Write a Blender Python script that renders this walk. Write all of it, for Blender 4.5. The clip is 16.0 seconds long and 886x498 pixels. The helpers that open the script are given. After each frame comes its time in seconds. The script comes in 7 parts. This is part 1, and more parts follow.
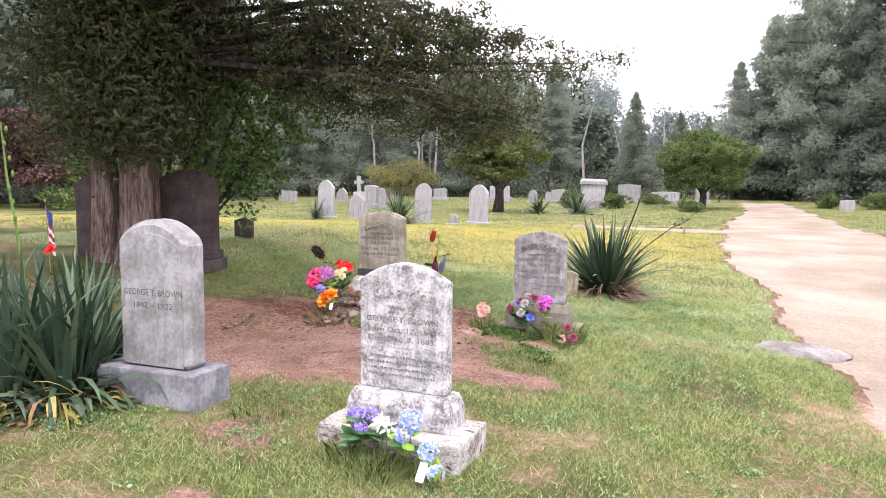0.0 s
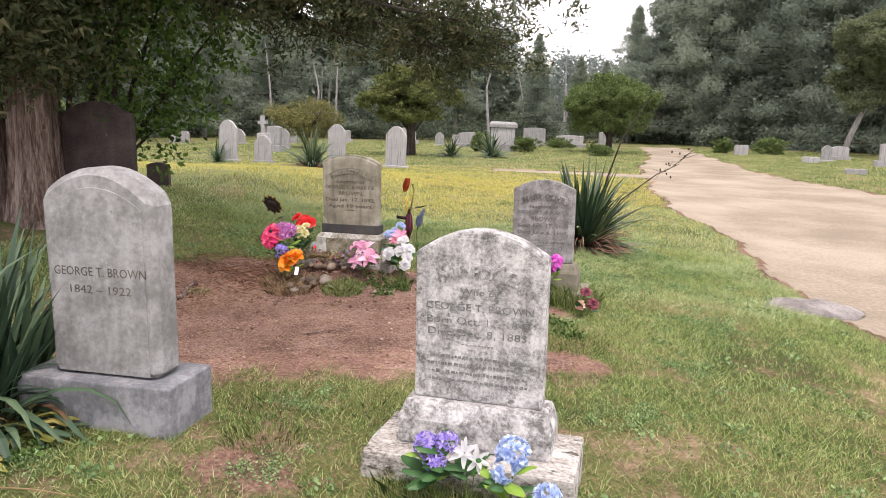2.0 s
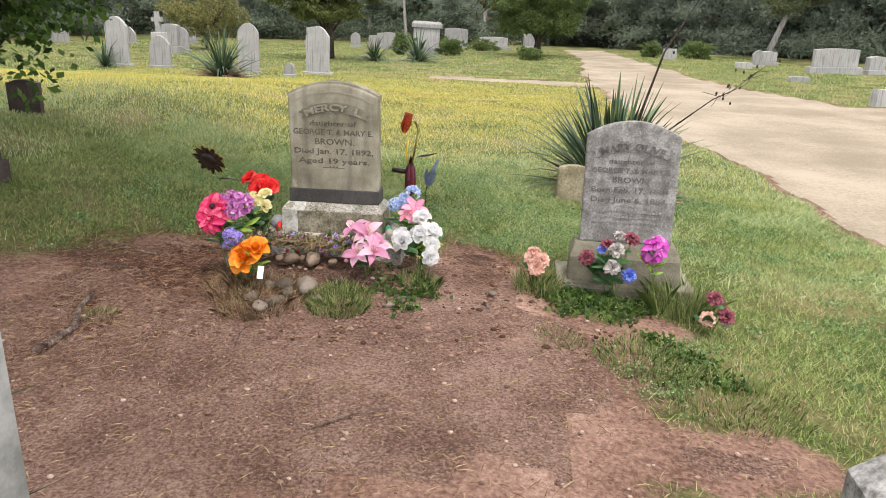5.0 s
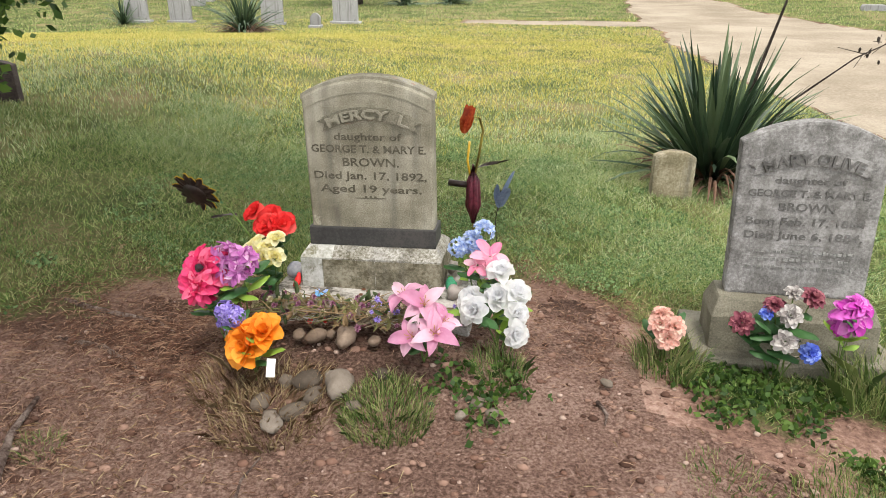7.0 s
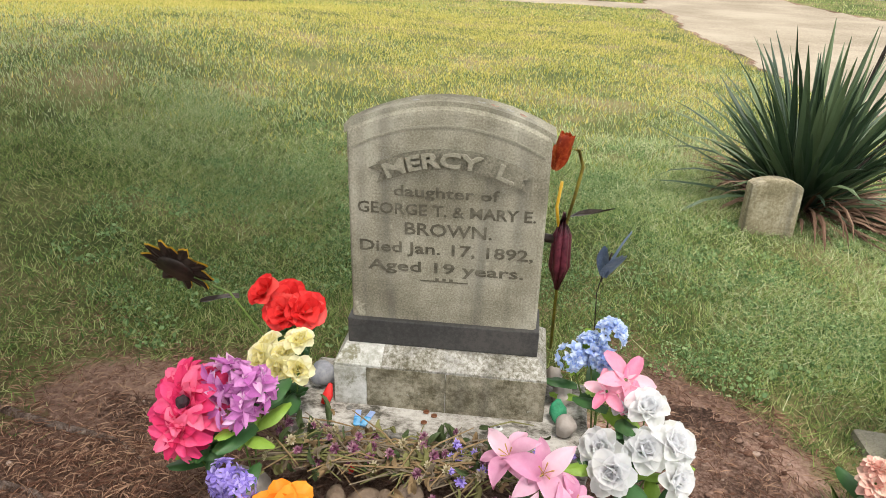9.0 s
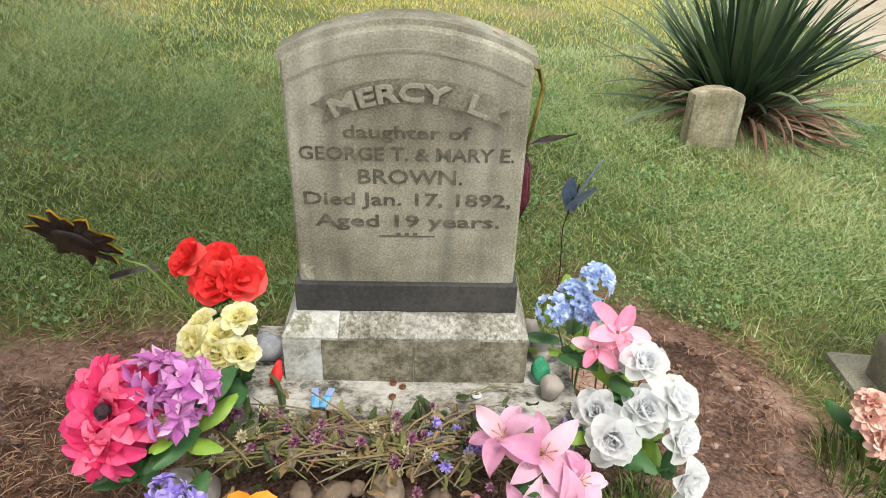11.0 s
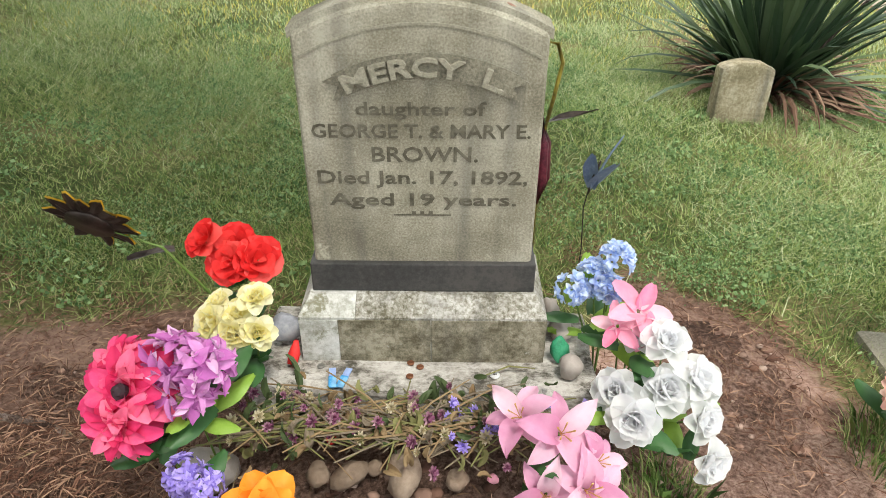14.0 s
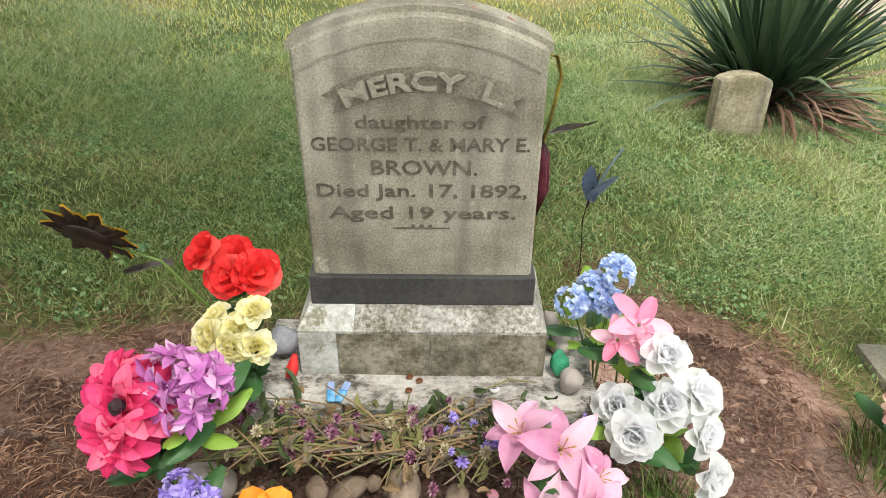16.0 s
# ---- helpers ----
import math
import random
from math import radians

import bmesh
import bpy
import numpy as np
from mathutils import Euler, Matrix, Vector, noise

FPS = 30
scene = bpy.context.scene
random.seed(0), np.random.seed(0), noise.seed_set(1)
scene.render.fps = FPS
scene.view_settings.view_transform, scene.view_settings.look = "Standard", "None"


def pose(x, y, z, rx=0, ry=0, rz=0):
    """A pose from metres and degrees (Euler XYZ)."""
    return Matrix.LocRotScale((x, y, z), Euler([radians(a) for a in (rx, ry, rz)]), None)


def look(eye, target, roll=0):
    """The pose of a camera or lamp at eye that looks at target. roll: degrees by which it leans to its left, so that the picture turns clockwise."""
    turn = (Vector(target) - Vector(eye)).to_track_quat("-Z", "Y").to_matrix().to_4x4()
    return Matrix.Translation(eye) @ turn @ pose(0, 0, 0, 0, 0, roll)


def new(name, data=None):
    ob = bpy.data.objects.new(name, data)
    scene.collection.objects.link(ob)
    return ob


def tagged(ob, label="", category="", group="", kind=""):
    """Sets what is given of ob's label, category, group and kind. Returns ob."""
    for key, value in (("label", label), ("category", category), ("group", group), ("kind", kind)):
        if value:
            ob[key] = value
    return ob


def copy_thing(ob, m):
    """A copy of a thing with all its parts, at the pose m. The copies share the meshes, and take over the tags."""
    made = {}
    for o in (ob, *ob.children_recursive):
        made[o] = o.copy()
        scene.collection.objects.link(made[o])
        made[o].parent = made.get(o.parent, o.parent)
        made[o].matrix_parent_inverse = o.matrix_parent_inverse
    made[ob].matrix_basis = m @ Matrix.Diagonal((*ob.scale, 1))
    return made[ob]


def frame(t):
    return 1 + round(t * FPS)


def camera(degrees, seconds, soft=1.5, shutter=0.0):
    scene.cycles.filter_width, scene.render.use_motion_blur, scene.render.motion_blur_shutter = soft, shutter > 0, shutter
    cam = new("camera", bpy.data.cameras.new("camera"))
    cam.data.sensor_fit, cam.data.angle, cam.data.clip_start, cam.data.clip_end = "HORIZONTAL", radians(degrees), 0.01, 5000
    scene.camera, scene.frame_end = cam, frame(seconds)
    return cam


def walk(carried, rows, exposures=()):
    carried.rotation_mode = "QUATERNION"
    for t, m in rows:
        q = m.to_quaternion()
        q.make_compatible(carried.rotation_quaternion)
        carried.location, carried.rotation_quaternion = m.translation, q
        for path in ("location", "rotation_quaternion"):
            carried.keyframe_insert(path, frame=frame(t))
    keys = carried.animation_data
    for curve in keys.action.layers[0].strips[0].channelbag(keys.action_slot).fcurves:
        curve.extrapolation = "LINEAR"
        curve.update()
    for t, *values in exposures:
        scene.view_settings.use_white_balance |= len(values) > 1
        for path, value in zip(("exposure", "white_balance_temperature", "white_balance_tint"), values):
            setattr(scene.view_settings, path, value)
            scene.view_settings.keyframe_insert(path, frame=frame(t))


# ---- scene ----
cam = camera(64.3, 16.0, soft=0.8)
PATH = [
    (0, (-0.039, 0.093, 1.485), (-0.774, 1.942, 1.287), 0.5),
    (0.5, (-0.304, 0.257, 1.442), (-0.897, 2.145, 1.149), 2.0),
    (1, (-0.582, 0.513, 1.432), (-1.307, 2.336, 1.044), -0.2),
    (1.5, (-0.906, 0.677, 1.39), (-1.602, 2.525, 1.076), 0.3),
    (2, (-1.241, 0.906, 1.433), (-1.685, 2.824, 1.08), 1.1),
    (2.5, (-1.523, 1.248, 1.444), (-1.988, 3.155, 1.058), 0.8),
    (3, (-1.777, 1.514, 1.43), (-2.243, 3.418, 1.031), 1.2),
    (3.5, (-2.04, 1.801, 1.451), (-2.274, 3.724, 0.951), 2.1),
    (3.7, (-2.119, 1.936, 1.438), (-2.298, 3.868, 0.954), 2.0),
    (5.8, (-2.605, 3.552, 1.493), (-2.794, 5.428, 0.825), 1.4),
    (6, (-2.625, 3.698, 1.502), (-2.916, 5.566, 0.851), 1.2),
    (6.5, (-2.769, 4.051, 1.548), (-3.023, 5.923, 0.893), 1.0),
    (7, (-2.845, 4.285, 1.552), (-3.115, 6.115, 0.792), -0.7),
    (7.5, (-2.931, 4.62, 1.54), (-3.297, 6.459, 0.845), 0.3),
    (8, (-3.086, 4.899, 1.559), (-3.512, 6.728, 0.87), 1.2),
    (8.5, (-3.283, 5.105, 1.541), (-3.466, 6.952, 0.794), 0.5),
    (9, (-3.377, 5.308, 1.521), (-3.577, 7.119, 0.696), 1.6),
    (9.5, (-3.413, 5.49, 1.527), (-3.625, 7.264, 0.627), 2.0),
    (10, (-3.492, 5.584, 1.492), (-3.461, 7.347, 0.548), 2.9),
    (10.2, (-3.535, 5.61, 1.474), (-3.459, 7.357, 0.503), 2.4),
    (12.5, (-3.518, 5.589, 1.457), (-3.502, 7.29, 0.405), 0.6),
    (13, (-3.516, 5.6, 1.451), (-3.505, 7.301, 0.399), 0.8),
    (13.5, (-3.513, 5.608, 1.449), (-3.512, 7.309, 0.397), 0.6),
    (14, (-3.507, 5.621, 1.446), (-3.52, 7.307, 0.371), 0.2),
    (14.5, (-3.508, 5.618, 1.453), (-3.52, 7.307, 0.382), 0.0),
    (15, (-3.508, 5.628, 1.45), (-3.515, 7.322, 0.386), 0.1),
    (15.5, (-3.505, 5.629, 1.45), (-3.515, 7.324, 0.389), -0.0),
    (16, (-3.51, 5.631, 1.45), (-3.518, 7.332, 0.398), 0.3),
]
walk(cam, [(t, look(eye, target, roll)) for t, eye, target, roll in PATH],
     [(0, 1.47, 6350, 27), (0.6, 1.18, 6650, 23), (1.0, 1.12, 6950, 23), (1.6, 1.08, 6800, 22), (2.5, 1.04, 6750, 20), (6, 1.10, 6750, 11), (9, 1.09, 6800, 9), (10.2, 1.14, 6700, 7), (12.3, 1.20, 6700, 6), (16, 1.20, 6700, 6)])

# ---- light ----
world = bpy.data.worlds.new("overcast_sky")
scene.world = world
world.use_nodes = True
wn, wl = world.node_tree.nodes, world.node_tree.links
sky = wn.new("ShaderNodeTexSky")
sky.sky_type, sky.sun_disc = "NISHITA", False
sky.sun_elevation, sky.sun_rotation = radians(52), radians(-40)
sky.air_density, sky.dust_density, sky.ozone_density = 1.0, 6.0, 1.0
grey = wn.new("ShaderNodeMix")
grey.data_type = "RGBA"
grey.inputs[0].default_value = 0.8
grey.inputs[7].default_value = (11.5, 11.7, 12.0, 1)      # the even white of a closed cloud cover
wl.new(sky.outputs[0], grey.inputs[6])
wl.new(grey.outputs[2], wn["Background"].inputs[0])
wn["Background"].inputs[1].default_value = 0.105
sun = new("sun", bpy.data.lights.new("sun", "SUN"))
sun.data.energy, sun.data.angle, sun.data.color = 1.5, radians(14), (1.0, 0.95, 0.88)
sun.matrix_world = look((3.2, -1.8, 14), (0, 3, 0))


# ---- materials ----
def mat(name, cols, big=2.0, fine=30.0, rough=0.85, bump=0.3, depth=0.01, spec=0.3, metal=0.0, island=0.0, obrand=0.0,
        attr="", attr_col=None, attr2="", attr2_col=None, trans=0.0, spots=None, spot_scale=8.0, spot_at=0.58, stretch=(1, 1, 1), streak=0.0, world_space=False, mixf=0.45):
    """Colour from noise at two scales, optional lichen spots, an optional mask attribute, and fine relief."""
    m = bpy.data.materials.new(name)
    m.use_nodes = True
    n, l = m.node_tree.nodes, m.node_tree.links
    b = n["Principled BSDF"]
    tc = n.new("ShaderNodeTexCoord")
    mp = n.new("ShaderNodeMapping")
    mp.inputs["Scale"].default_value = stretch
    if world_space:
        g = n.new("ShaderNodeNewGeometry")
        l.new(g.outputs["Position"], mp.inputs[0])
    else:
        l.new(tc.outputs["Object"], mp.inputs[0])

    def nz(scale, detail=6.0, rgh=0.6):
        t = n.new("ShaderNodeTexNoise")
        t.inputs["Scale"].default_value, t.inputs["Detail"].default_value, t.inputs["Roughness"].default_value = scale, detail, rgh
        l.new(mp.outputs[0], t.inputs["Vector"])
        return t.outputs[0]

    def math2(op, a, c):
        q = n.new("ShaderNodeMath")
        q.operation = op
        for i, v in enumerate((a, c)):
            if isinstance(v, (int, float)):
                q.inputs[i].default_value = v
            else:
                l.new(v, q.inputs[i])
        return q.outputs[0]

    def mix(f, a, c):
        q = n.new("ShaderNodeMix")
        q.data_type = "RGBA"
        for i, v in ((0, f), (6, a), (7, c)):
            if isinstance(v, (int, float)):
                q.inputs[i].default_value = v
            elif isinstance(v, tuple):
                q.inputs[i].default_value = (*v, 1)
            else:
                l.new(v, q.inputs[i])
        return q.outputs[2]

    a, f = nz(big, 5), nz(fine, 8, 0.7)
    fac = math2("ADD", math2("MULTIPLY", a, 1 - mixf), math2("MULTIPLY", f, mixf))
    if island:
        g2 = n.new("ShaderNodeNewGeometry")
        fac = math2("ADD", math2("MULTIPLY", fac, 1 - island), math2("MULTIPLY", g2.outputs["Random Per Island"], island))
    if obrand:
        oi = n.new("ShaderNodeObjectInfo")
        fac = math2("ADD", math2("MULTIPLY", fac, 1 - obrand), math2("MULTIPLY", oi.outputs["Random"], obrand))
    ramp = n.new("ShaderNodeValToRGB")
    lo, hi = (0.41, 0.59) if not (island or obrand) else (0.28, 0.72)
    els = ramp.color_ramp.elements
    for i, c in enumerate(cols):
        p = lo + (hi - lo) * i / max(1, len(cols) - 1)
        e = els[i] if i < 2 else els.new(p)
        e.position, e.color = p, (*c, 1)
    l.new(fac, ramp.inputs[0])
    col = ramp.outputs[0]
    if spots:
        sp = nz(spot_scale, 9, 0.72)
        r2 = n.new("ShaderNodeValToRGB")
        r2.color_ramp.elements[0].position, r2.color_ramp.elements[1].position = spot_at, spot_at + 0.07
        l.new(sp, r2.inputs[0])
        col = mix(r2.outputs[0], col, spots)
    if streak:
        mp2 = n.new("ShaderNodeMapping")
        mp2.inputs["Scale"].default_value = (16, 16, 1.3)
        l.new(tc.outputs["Object"], mp2.inputs[0])
        t = n.new("ShaderNodeTexNoise")
        t.inputs["Scale"].default_value, t.inputs["Detail"].default_value = 1.0, 5
        l.new(mp2.outputs[0], t.inputs["Vector"])
        r3 = n.new("ShaderNodeValToRGB")
        r3.color_ramp.elements[0].position, r3.color_ramp.elements[1].position = 0.5, 0.72
        l.new(t.outputs[0], r3.inputs[0])
        col = mix(math2("MULTIPLY", r3.outputs[0], streak), col, (0.09, 0.085, 0.075))
    if attr:
        at = n.new("ShaderNodeAttribute")
        at.attribute_name = attr
        edge = math2("ADD", at.outputs["Fac"], math2("MULTIPLY", math2("SUBTRACT", nz(7.0, 8, 0.75), 0.5), 1.1))
        r4 = n.new("ShaderNodeValToRGB")
        r4.color_ramp.elements[0].position, r4.color_ramp.elements[1].position = 0.38, 0.62
        l.new(edge, r4.inputs[0])
        rr = n.new("ShaderNodeValToRGB")
        for i, c in enumerate(attr_col):
            e = rr.color_ramp.elements[i] if i < 2 else rr.color_ramp.elements.new(0.5)
            e.position, e.color = 0.41 + 0.18 * i / (len(attr_col) - 1), (*c, 1)
        l.new(fac, rr.inputs[0])
        under = rr.outputs[0]
        if attr2:
            at2 = n.new("ShaderNodeAttribute")
            at2.attribute_name = attr2
            r5 = n.new("ShaderNodeValToRGB")
            r5.color_ramp.elements[0].position, r5.color_ramp.elements[1].position = 0.38, 0.62
            l.new(math2("ADD", at2.outputs["Fac"], math2("MULTIPLY", math2("SUBTRACT", nz(7.0, 8, 0.75), 0.5), 1.1)), r5.inputs[0])
            r6 = n.new("ShaderNodeValToRGB")
            for i, c in enumerate(attr2_col):
                e = r6.color_ramp.elements[i] if i < 2 else r6.color_ramp.elements.new(0.5)
                e.position, e.color = 0.41 + 0.18 * i / (len(attr2_col) - 1), (*c, 1)
            l.new(fac, r6.inputs[0])
            under = mix(r5.outputs[0], under, r6.outputs[0])
        col = mix(r4.outputs[0], col, under)
    l.new(col, b.inputs["Base Color"])
    b.inputs["Roughness"].default_value, b.inputs["Metallic"].default_value = rough, metal
    b.inputs["Specular IOR Level"].default_value = spec
    if bump:
        bp = n.new("ShaderNodeBump")
        bp.inputs["Strength"].default_value, bp.inputs["Distance"].default_value = bump, depth
        l.new(math2("ADD", f, math2("MULTIPLY", a, 0.5)), bp.inputs["Height"])
        l.new(bp.outputs[0], b.inputs["Normal"])
    if trans:
        tr = n.new("ShaderNodeBsdfTranslucent")
        l.new(col, tr.inputs[0])
        ms = n.new("ShaderNodeMixShader")
        ms.inputs[0].default_value = trans
        l.new(b.outputs[0], ms.inputs[1])
        l.new(tr.outputs[0], ms.inputs[2])
        l.new(ms.outputs[0], n["Material Output"].inputs[0])
    return m


SOIL = ((0.125, 0.072, 0.054), (0.27, 0.163, 0.126), (0.43, 0.295, 0.238))
HUMUS_AND_SHADE = ((0.06, 0.035, 0.025), (0.14, 0.083, 0.062), (0.26, 0.168, 0.13))
M_LAWN = mat("lawn_turf", ((0.05, 0.07, 0.022), (0.11, 0.122, 0.042), (0.215, 0.17, 0.09)), 0.9, 45, 0.95, 0.8, 0.03, 0.1, attr="bare", attr_col=SOIL, attr2="humus_and_shade", attr2_col=HUMUS_AND_SHADE, world_space=True)
M_SOIL = mat("bare_reddish_soil", SOIL, 2.2, 70, 0.95, 1.0, 0.04, 0.15, world_space=True, mixf=0.7, attr="humus_and_shade", attr_col=HUMUS_AND_SHADE)
M_ROAD = mat("sandy_track", ((0.185, 0.154, 0.114), (0.244, 0.207, 0.158), (0.307, 0.267, 0.209)), 0.45, 22, 0.95, 0.5, 0.015, 0.1, world_space=True)
M_GRASS = mat("grass_blades", ((0.06, 0.125, 0.036), (0.18, 0.28, 0.078), (0.34, 0.43, 0.14), (0.52, 0.53, 0.27)), 0.6, 5, 0.75, 0, 0, 0.2, island=0.55, trans=0.35, world_space=True)
# Paler copy of the lawn blades, with the open light put into its colour.
M_GRASS_PALE = mat("lit_grass_blades", ((0.11, 0.19, 0.07), (0.29, 0.39, 0.15), (0.46, 0.54, 0.27), (0.58, 0.60, 0.38)), 0.8, 5, 0.6, 0, 0, 0.35, island=0.55, trans=0.35, world_space=True)
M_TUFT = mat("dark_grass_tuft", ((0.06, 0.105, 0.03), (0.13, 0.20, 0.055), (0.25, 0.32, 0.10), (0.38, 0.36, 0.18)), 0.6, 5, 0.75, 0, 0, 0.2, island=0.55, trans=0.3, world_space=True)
M_DRYGRASS = mat("dry_lawn_blades", ((0.31, 0.33, 0.075), (0.55, 0.49, 0.125), (0.70, 0.59, 0.23)), 0.5, 3, 0.75, 0, 0, 0.2, island=0.55, trans=0.35, world_space=True)
M_STRAW = mat("dead_stems", ((0.10, 0.055, 0.028), (0.20, 0.13, 0.067), (0.34, 0.265, 0.15)), 4, 60, 0.85, 0, 0, 0.2, island=0.6)
M_MERCY = mat("olive_grey_granite", ((0.14, 0.128, 0.092), (0.25, 0.233, 0.178), (0.39, 0.37, 0.30)), 3.5, 190, 0.9, 0.3, 0.002, 0.2, spots=(0.40, 0.385, 0.30), spot_scale=11, spot_at=0.60, streak=0.5, mixf=0.42)
M_MERCY_PALE = mat("lichened_pale_marble", ((0.10, 0.092, 0.062), (0.25, 0.238, 0.20), (0.44, 0.43, 0.40)), 9, 90, 0.9, 0.7, 0.005, 0.2, spots=(0.52, 0.52, 0.49), spot_scale=12, spot_at=0.61, streak=0.85, mixf=0.6)
M_SLAB = mat("weathered_marble_slab", ((0.10, 0.09, 0.075), (0.34, 0.32, 0.29), (0.52, 0.50, 0.47)), 7, 60, 0.9, 0.9, 0.008, 0.2, spots=(0.07, 0.065, 0.05), spot_scale=11, spot_at=0.565, stretch=(0.75, 1.1, 1.3), mixf=0.5)
M_WHITE = mat("white_marble_with_lichen", ((0.13, 0.13, 0.12), (0.36, 0.355, 0.35), (0.58, 0.57, 0.56)), 9, 60, 0.88, 0.7, 0.005, 0.2, spots=(0.17, 0.17, 0.155), spot_scale=11, spot_at=0.575, streak=0.3)
M_GEORGE = mat("grey_marble", ((0.16, 0.16, 0.154), (0.235, 0.235, 0.23), (0.33, 0.33, 0.33)), 4, 28, 0.8, 0.4, 0.003, 0.3, mixf=0.4, spots=(0.17, 0.175, 0.16), spot_scale=24, spot_at=0.60, streak=0.25)
M_GEORGE_BASE = mat("blue_grey_marble", ((0.12, 0.125, 0.135), (0.18, 0.185, 0.20), (0.27, 0.275, 0.29)), 5, 40, 0.7, 0.4, 0.003, 0.35, mixf=0.3, streak=0.35)
M_OLIVE = mat("grey_weathered_marble", ((0.12, 0.117, 0.112), (0.215, 0.21, 0.205), (0.35, 0.345, 0.34)), 9, 80, 0.88, 0.6, 0.004, 0.2, spots=(0.45, 0.44, 0.43), spot_scale=13, spot_at=0.63, streak=0.4)
M_DARKSTONE = mat("dark_slate", ((0.035, 0.026, 0.024), (0.06, 0.045, 0.042), (0.09, 0.07, 0.065)), 4, 60, 0.85, 0.4, 0.004, 0.3)
M_FARSTONE = mat("pale_grey_headstone", ((0.19, 0.19, 0.19), (0.31, 0.31, 0.31), (0.44, 0.44, 0.43)), 2, 25, 0.85, 0.3, 0.004, 0.2, spots=(0.18, 0.18, 0.17), spot_scale=5, spot_at=0.6, streak=0.6, obrand=0.2)
M_LETTER = mat("stained_lettering", ((0.055, 0.052, 0.042), (0.085, 0.08, 0.066), (0.13, 0.12, 0.10)), 9, 90, 0.95, 0.2, 0.002, 0.1)
M_LETTER_PALE = mat("worn_lettering", ((0.13, 0.13, 0.125), (0.20, 0.20, 0.19), (0.33, 0.33, 0.32)), 14, 90, 0.95, 0.2, 0.002, 0.1)
M_BAND = mat("dark_painted_steel", ((0.035, 0.034, 0.033), (0.05, 0.049, 0.048), (0.075, 0.07, 0.066)), 6, 90, 0.6, 0.15, 0.001, 0.4, metal=0.2)
M_LETTER_MID = mat("greyed_lettering", ((0.085, 0.083, 0.08), (0.125, 0.122, 0.117), (0.18, 0.175, 0.17)), 9, 90, 0.95, 0.2, 0.002, 0.1)
M_BARK = mat("cedar_bark", ((0.095, 0.062, 0.05), (0.23, 0.168, 0.142), (0.41, 0.325, 0.28)), 2.0, 9, 0.95, 1.0, 0.05, 0.1, stretch=(9, 9, 0.8))
M_BARK_DARK = mat("dark_bark", ((0.03, 0.024, 0.02), (0.06, 0.05, 0.042), (0.10, 0.085, 0.075)), 2.0, 9, 0.95, 1.0, 0.04, 0.1, stretch=(6, 6, 1))
M_BARK_PALE = mat("pale_trunk_bark", ((0.18, 0.17, 0.165), (0.28, 0.27, 0.265), (0.38, 0.37, 0.36)), 2.0, 9, 0.95, 0.6, 0.03, 0.1, stretch=(5, 5, 1))
M_CEDAR = mat("cedar_foliage", ((0.035, 0.05, 0.022), (0.068, 0.084, 0.038), (0.13, 0.125, 0.065)), 1.2, 6, 0.85, 0, 0, 0.15, island=0.5, trans=0.3)
M_IVY = mat("broad_dark_leaves", ((0.028, 0.062, 0.014), (0.06, 0.12, 0.022), (0.12, 0.20, 0.04)), 1.2, 6, 0.6, 0, 0, 0.3, island=0.5, trans=0.3)
# Pine and far-woods colours are paled towards grey, standing in for distant haze.
M_PINE = mat("haze_paled_pine_foliage", ((0.15, 0.19, 0.15), (0.215, 0.265, 0.205), (0.30, 0.345, 0.265)), 0.35, 1.4, 0.9, 0, 0, 0.1, island=0.22, trans=0.5, obrand=0.2)
M_FARPINE = mat("haze_paled_far_foliage", ((0.16, 0.20, 0.18), (0.22, 0.265, 0.24), (0.29, 0.335, 0.30)), 0.2, 1.0, 0.9, 0, 0, 0.05, island=0.2, trans=0.5)
M_UNDER = mat("dark_undergrowth_foliage", ((0.05, 0.07, 0.05), (0.085, 0.11, 0.078), (0.13, 0.16, 0.11)), 0.5, 2, 0.9, 0, 0, 0.05, island=0.3, trans=0.3)
# Leaf colour lightened and greyed, with the haze painted into it.
M_HAZEGREEN = mat("haze_softened_foliage", ((0.085, 0.11, 0.06), (0.13, 0.155, 0.085), (0.19, 0.21, 0.12)), 0.6, 2, 0.9, 0, 0, 0.05, island=0.3, trans=0.35)
M_BROAD = mat("light_green_foliage", ((0.055, 0.09, 0.027), (0.10, 0.148, 0.045), (0.165, 0.215, 0.08)), 0.6, 3, 0.8, 0, 0, 0.2, island=0.5, trans=0.25)
M_YEW = mat("yew_foliage", ((0.065, 0.085, 0.026), (0.115, 0.14, 0.045), (0.18, 0.20, 0.08)), 0.6, 3, 0.85, 0, 0, 0.1, island=0.4, trans=0.2)
M_GOLD = mat("golden_shrub_foliage", ((0.085, 0.105, 0.03), (0.165, 0.17, 0.06), (0.26, 0.22, 0.10)), 0.8, 3, 0.8, 0, 0, 0.2, island=0.5, trans=0.25)
M_RUSSET = mat("russet_foliage", ((0.06, 0.035, 0.03), (0.12, 0.07, 0.06), (0.17, 0.11, 0.09)), 0.8, 3, 0.85, 0, 0, 0.1, island=0.5, trans=0.2)
M_YUCCA = mat("yucca_leaf", ((0.028, 0.055, 0.03), (0.058, 0.10, 0.05), (0.12, 0.17, 0.085)), 2, 20, 0.5, 0, 0, 0.4, island=0.7, trans=0.08)
M_IRIS = mat("iris_leaf", ((0.024, 0.05, 0.028), (0.048, 0.088, 0.05), (0.095, 0.15, 0.08)), 2, 20, 0.55, 0, 0, 0.35, island=0.7, trans=0.12)
